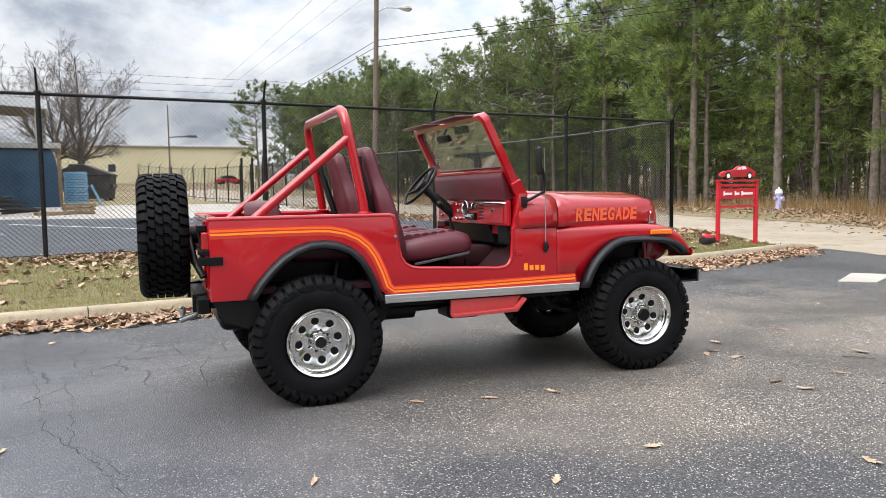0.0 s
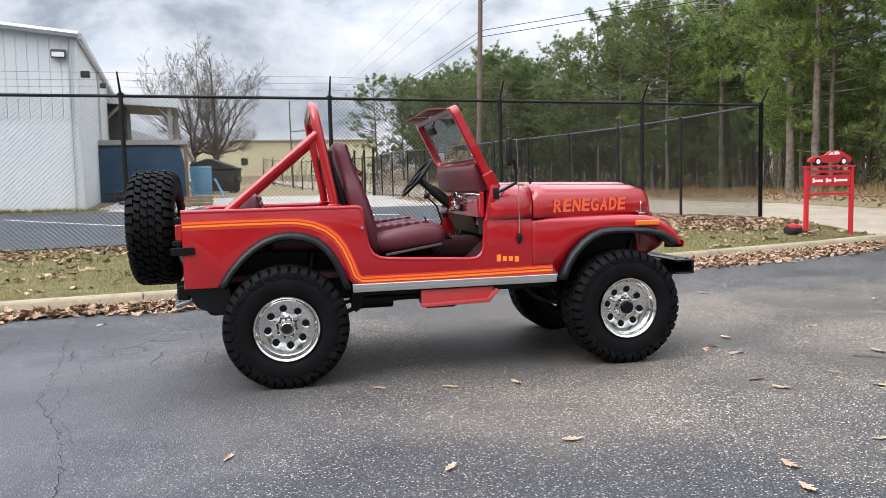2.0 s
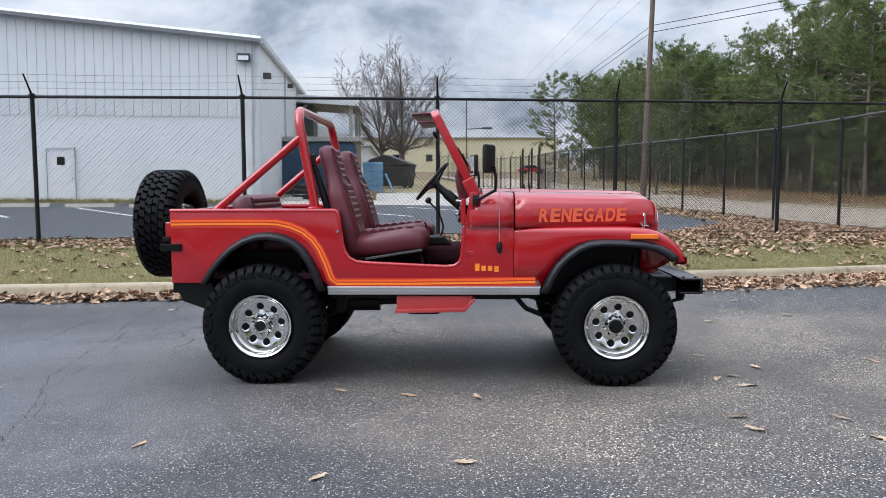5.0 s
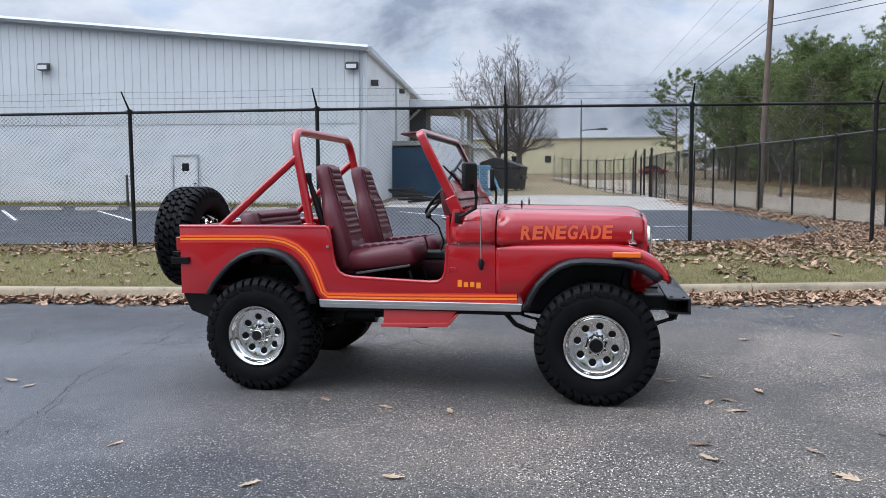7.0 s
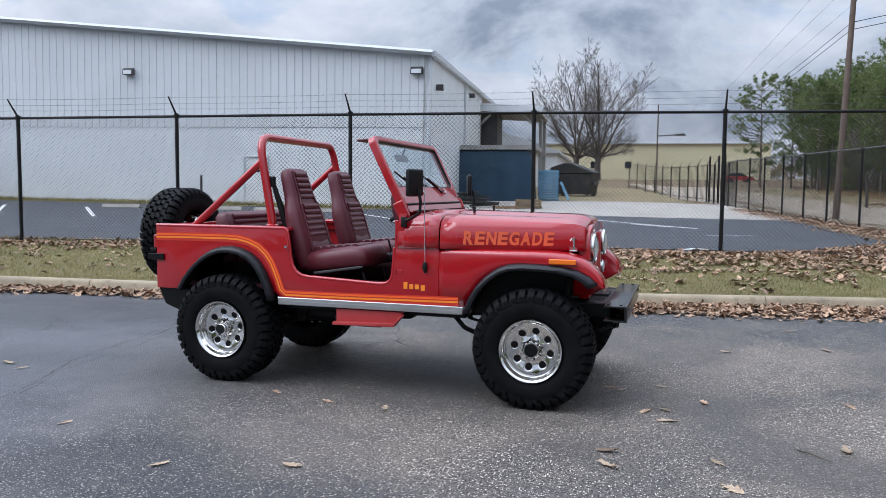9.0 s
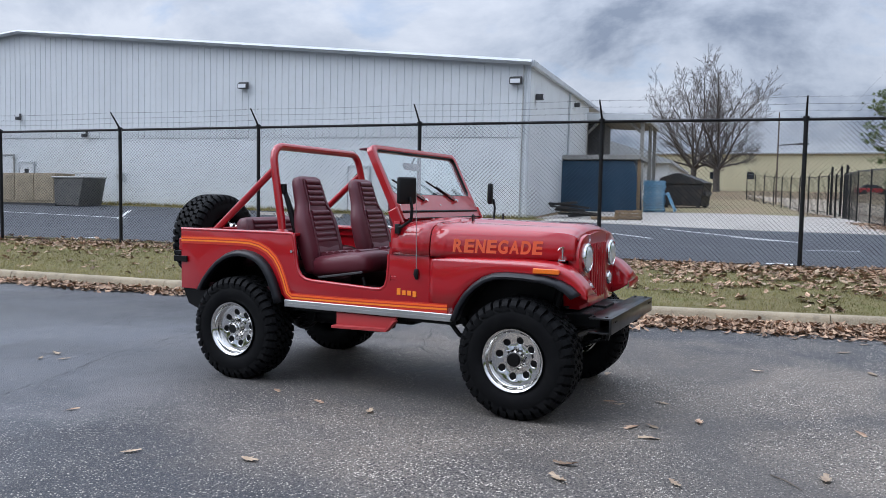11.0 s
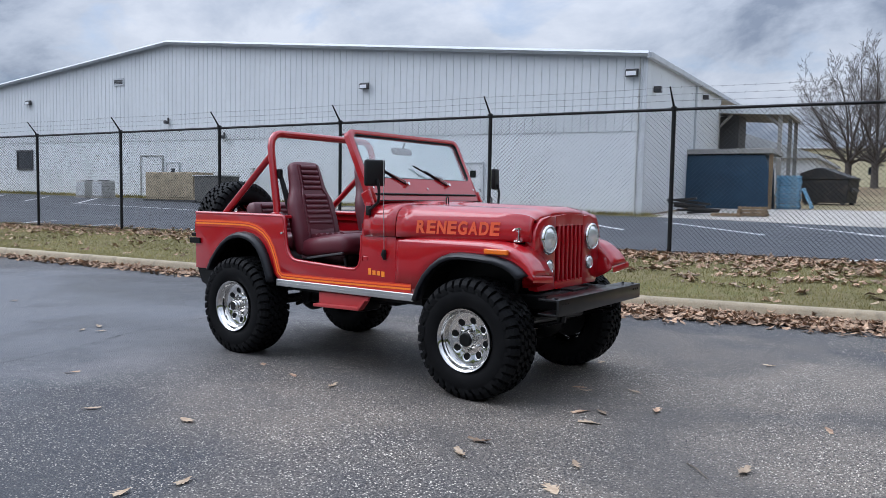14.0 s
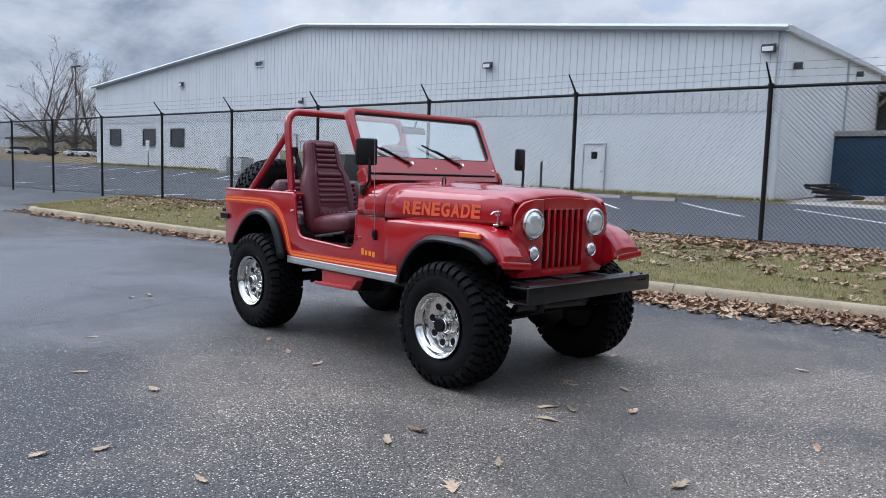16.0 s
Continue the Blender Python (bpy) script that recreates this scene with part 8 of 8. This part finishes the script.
bm = bmesh.new(); tube(bm, [(1.60, -0.745, 0.885), (1.60, -0.758, 0.92), (1.60, -0.752, 0.955)], [0.012, 0.02, 0.014], 8); part("base", bm, M["black_plastic"], aerial, smooth=50)

# ---- leaves, grass blades, cracks ----
def leaf_shape(rng, L):
    """One curled, lobed dead leaf as vertices and faces."""
    n = 8
    V = [Vector((0, 0, 0.0))]
    lobe = rng.uniform(0.15, 0.5)
    wid = rng.uniform(0.2, 0.38)
    for k in range(n):
        q = 2 * math.pi * k / n
        r = 0.5 * L * (1 - lobe * (k % 2) * rng.uniform(0.3, 1.2)) * rng.uniform(0.8, 1.1) * (1.0 if k else 1.15)
        V.append(Vector((r * math.cos(q), r * math.sin(q) * wid * 2, 0)))
    cu, cv = rng.uniform(-4, 10), rng.uniform(-4, 16)
    for p in V:
        p.z = cu * p.x * p.x + cv * p.y * p.y + rng.uniform(0, 0.006)
    return V, [(0, 1 + k, 1 + (k + 1) % n) for k in range(n)]


def litter(name, spots, size, mat, label):
    """Many leaves joined into one layer; spots are (x, y, z)."""
    rng = random.Random(len(spots))
    V, F = [], []
    for x, y, z in spots:
        v, f = leaf_shape(rng, size * rng.uniform(0.65, 1.3))
        m = pose(x, y, z + 0.006 + abs(rng.gauss(0, 0.012)), rng.gauss(0, 17), rng.gauss(0, 17), rng.uniform(0, 360))
        k = len(V)
        V += [m @ p for p in v]
        F += [tuple(a + k for a in q) for q in f]
    t = thing(name, None, label, "leaves", "", "stuff")
    share("leaves", mesh_from("leaves", V, F, mat), t, Matrix())["kind"] = "stuff"


rng = random.Random(42)
gut, fen, ver = [], [], []
for i in range(26000):
    x = rng.uniform(-15, 14.0)
    thick = curve_at([(-15, 0.08), (-9, 0.1), (-5, 0.25), (-2, 0.3), (2, 0.5), (4, 0.85), (9, 1.0), (12, 0.9), (13.2, 0.6), (14.0, 0.1)], x)
    if rng.random() > thick:
        continue
    w = 0.22 + 0.5 * thick + 0.25 * noise.noise(Vector((x * 0.9, 0, 0)))
    d = abs(rng.gauss(0, 0.42)) * w
    if d > w * 1.25:
        continue
    gut.append((x, kerb_y(x) - 0.03 - d, 0.0 + max(0.0, 0.06 * (1 - d / w)) * rng.random()))
for i in range(10500):
    x = rng.uniform(-14.8, 11.8)
    dense = 0.45 + 0.5 * smoothstep(0, 5, x) + 0.35 * noise.noise(Vector((x * 0.5, 9, 0)))
    if rng.random() > dense:
        continue
    d = rng.gauss(-0.12, 0.36) * (1 + 0.9 * smoothstep(2, 8, x))
    y = fence_y(x) + d
    if y < kerb_y(x) + 0.4 or d > 0.62:
        continue
    fen.append((x, y, height(x, y)))
for i in range(15000):
    x = rng.uniform(-14.5, 13.4)
    if rng.random() > 0.22 + 0.7 * smoothstep(-3, 6, x):
        continue
    f = rng.random()
    y = kerb_y(x) + 0.2 + f * (fence_y(x) - kerb_y(x) - 0.2)
    if noise.noise(Vector((x * 1.7, y * 2.6, 4))) < 0.34 - 0.66 * f:
        continue
    ver.append((x, y, height(x, y)))
side = []
for i in range(4200):
    y = 13.5 + 24 * rng.random() ** 1.5
    x = curve_at(SIDE, y) + rng.gauss(-0.25, 0.45)
    side.append((x, y, height(x, y)))
for i in range(5200):
    x = rng.uniform(7.0, 12.2)
    lo, hi = fence_y(x) + 0.1, curve_at([(6.6, 13.5), (7.35, 13.9), (8.17, 15.1), (9.1, 16.4), (10.6, 18.6), (12.2, 18.6)], x)
    y = lo + (hi - lo) * rng.random() ** 1.2
    if noise.noise(Vector((x * 0.8, y * 0.8, 2))) > -0.25:
        side.append((x, y, height(x, y) - 0.02))
litter("gutter_leaves", gut, 0.11, M["leaf"], "drift of brown dead leaves in the gutter")
litter("fence_leaves", fen, 0.11, M["leaf"], "brown dead leaves gathered along the fence")
litter("verge_leaves", ver[::3], 0.115, M["pale_leaf"], "pale dead leaves scattered over the grass")
litter("verge_brown_leaves", [p for i, p in enumerate(ver) if i % 3], 0.115, M["leaf"], "brown dead leaves scattered over the grass")
litter("side_leaves", side, 0.12, M["leaf"], "dead leaves along the side fence")
edge = [rng.uniform(6, 60) for _ in range(9000)]
edge = [(curve_at(WOOD, y) - 3.8 + rng.gauss(0, 1.9), y) for y in edge]
litter("wood_edge_leaves", [(x, y, height(x, y) - 0.02) for x, y in edge], 0.16, M["leaf"], "dead leaves along the edge of the wood")
# single leaves on the asphalt
def oak_leaf(rng, L):
    """One long lobed leaf with a midrib fold and a stalk, curled as it dried."""
    n, V, F = 9, [], []
    half = L * rng.uniform(0.2, 0.3)
    bow, roll_up, twist = rng.uniform(-1.5, 4.0), rng.uniform(2.0, 9.0), rng.uniform(-1.2, 1.2)
    for k in range(n):
        f = k / (n - 1)
        w = half * math.sin(math.pi * min(1.0, f * 0.92 + 0.06)) ** 0.8 * (1.0 if k % 2 else 0.45) * rng.uniform(0.8, 1.15)
        x = (f - 0.5) * L
        for side in (-1.0, -0.5, 0.0, 0.5, 1.0):
            y = side * w
            lean = 0.02 * abs(side) * (1 if k % 2 else 0)
            z = 0.004 + bow * x * x + roll_up * y * y + twist * x * y * 6 + rng.uniform(0, 0.002)
            V.append(Vector((x + lean, y, max(0.001, z))))
    for k in range(n - 1):
        for c in range(4):
            a = 5 * k + c
            F.append((a, a + 1, a + 6, a + 5))
    q = len(V)
    V += [Vector((-0.5 * L, -0.0012, 0.005)), Vector((-0.5 * L, 0.0012, 0.005)), Vector((-0.72 * L, 0.01, 0.002))]
    F.append((q, q + 1, q + 2))
    return V, F


PALE_AT = [(2.66, 3.04), (4.29, 3.43), (3.41, 2.38), (1.97, 2.89), (4.66, 4.35), (4.65, 4.6), (2.83, 4.17), (-0.11, 7.81), (4.36, 5.06), (4.66, 5.24), (6.26, 6.99), (-0.32, 4.56), (6.43, 8.56), (-0.56, 4.71), (-0.51, 4.49), (4.15, 6.05), (6.15, 7.96), (5.34, 6.69), (4.86, 3.61), (5.6, 3.98), (-2.92, 5.22), (4.06, 2.51), (4.88, 3.25), (3.29, 2.14), (7.5, 5.85)]
DARK_AT = [(4.28, 3.67), (1.95, 4.4), (4.93, 4.83), (4.53, 4.55), (4.3, 5.12), (2.4, 4.25), (5.9, 5.0), (1.0, 3.4)]
for k, (x, y) in enumerate(PALE_AT + DARK_AT):
    dark = k >= len(PALE_AT)
    v, f = oak_leaf(random.Random(k), (0.11, 0.14, 0.1)[k % 3])
    leaf = share("fallen_leaf", mesh_from("fallen_leaf", v, f, M["leaf"] if dark else M["pale_leaf"]), None, pose(x, y, 0.003, 0, 0, 137 * k))
    tagged(leaf, "curled brown dead oak leaf lying on the asphalt" if dark else "curled pale dead oak leaf lying on the asphalt", "leaf", "fallen leaves")
# twig
bm = bmesh.new(); tube(bm, [(5.33, 3.95, 0.006), (5.4, 3.87, 0.012), (5.47, 3.78, 0.006)], [0.003, 0.005, 0.002], 5); tagged(part("twig", bm, M["bark_pine"]), "short dark twig lying on the asphalt", "twig")
# grass blades on the verge and by the wall
V, F = [], []
for i in range(95000):
    x = rng.uniform(-15.2, 13.6)
    y = kerb_y(x) + 0.17 + rng.random() ** 1.15 * (fence_y(x) + 0.3 - kerb_y(x))
    b = Vector((x, y, height(x, y) - 0.004))
    h = rng.uniform(0.015, 0.06)
    q = rng.uniform(0, 6.28)
    w = Vector((math.cos(q), math.sin(q), 0)) * 0.004
    k = len(V)
    V += [b + w, b - w, b + Vector((rng.gauss(0, 0.02), rng.gauss(0, 0.02), h))]
    F.append((k, k + 1, k + 2))
for i in range(9000):
    x = rng.uniform(-66, -3.4)
    y = 34.2 - abs(rng.gauss(0, 0.45))
    b = Vector((x, y, height(x, y) - 0.03))
    q = rng.uniform(0, 6.28)
    w = Vector((math.cos(q), math.sin(q), 0)) * 0.02
    k = len(V)
    V += [b + w, b - w, b + Vector((rng.gauss(0, 0.05), rng.gauss(0, 0.05), rng.uniform(0.08, 0.26)))]
    F.append((k, k + 1, k + 2))
t = thing("grass_blades", None, "short blades of dull green grass", "grass", "", "stuff")
share("blades", mesh_from("verge_blades", V, F, M["grass_blade"]), t, Matrix())["kind"] = "stuff"


def crack(pts, w, seed):
    """A wandering crack in the asphalt, as a thin dark ribbon."""
    rr = random.Random(seed)
    fine = []
    for (x0, y0), (x1, y1) in zip(pts, pts[1:]):
        n = max(3, int(math.hypot(x1 - x0, y1 - y0) / 0.04))
        for j in range(n):
            fine.append(Vector((x0 + (x1 - x0) * j / n + rr.gauss(0, 0.013), y0 + (y1 - y0) * j / n + rr.gauss(0, 0.013), 0)))
    bm = bmesh.new()
    rows = []
    for i, p in enumerate(fine):
        d = fine[min(i + 1, len(fine) - 1)] - fine[max(i - 1, 0)]
        s = Vector((-d.y, d.x, 0)).normalized() * w * rr.uniform(0.05, 0.42)
        rows.append([(p.x + s.x, p.y + s.y, 0.0015), (p.x - s.x, p.y - s.y, 0.0015)])
    loft(bm, rows)
    tagged(part("crack", bm, M["crack"]), "thin wandering crack in the asphalt", "crack", "asphalt cracks", "structure")


M["crack"] = material("crack_dark", (0.02, 0.02, 0.022), 0.95)
for k, (w, pts) in enumerate([
        (0.008, [(-0.38, 8.19), (-0.32, 7.18), (-0.2, 6.05), (-0.16, 5.39), (-0.12, 4.9), (0.13, 4.14), (0.23, 3.58), (0.3, 2.9)]),
        (0.005, [(-2.08, 4.43), (-1.56, 4.51), (-0.93, 4.56), (-0.31, 4.84), (-0.12, 4.91)]),
        (0.005, [(-0.5, 5.43), (0.02, 5.54), (0.26, 5.6), (0.59, 5.63), (0.98, 5.62), (1.3, 5.75)]),
        (0.006, [(0.02, 5.54), (0.02, 4.55), (0.16, 4.19), (0.26, 3.8)]),
        (0.005, [(6.8, 4.95), (6.13, 4.85), (5.94, 4.82), (5.71, 4.78), (5.47, 4.73), (5.25, 4.46), (5.27, 4.2), (5.38, 4.04)]),
        (0.004, [(4.47, 4.68), (4.69, 4.67), (4.96, 4.6), (5.25, 4.63)]),
        (0.005, [(5.24, 8.34), (5.43, 7.47)]),
        (0.005, [(3.55, 7.63), (3.5, 6.9), (3.5, 6.1), (3.36, 5.02)])]):
    crack(pts, w, k)
bm = bmesh.new(); prism(bm, [(9.5, 7.11), (9.85, 6.78), (10.9, 7.25), (10.6, 7.7)], -0.02, 0.008, axis="z"); tagged(part("drain_cover", bm, M["concrete"]), "pale concrete slab set in the asphalt", "slab", "", "structure")
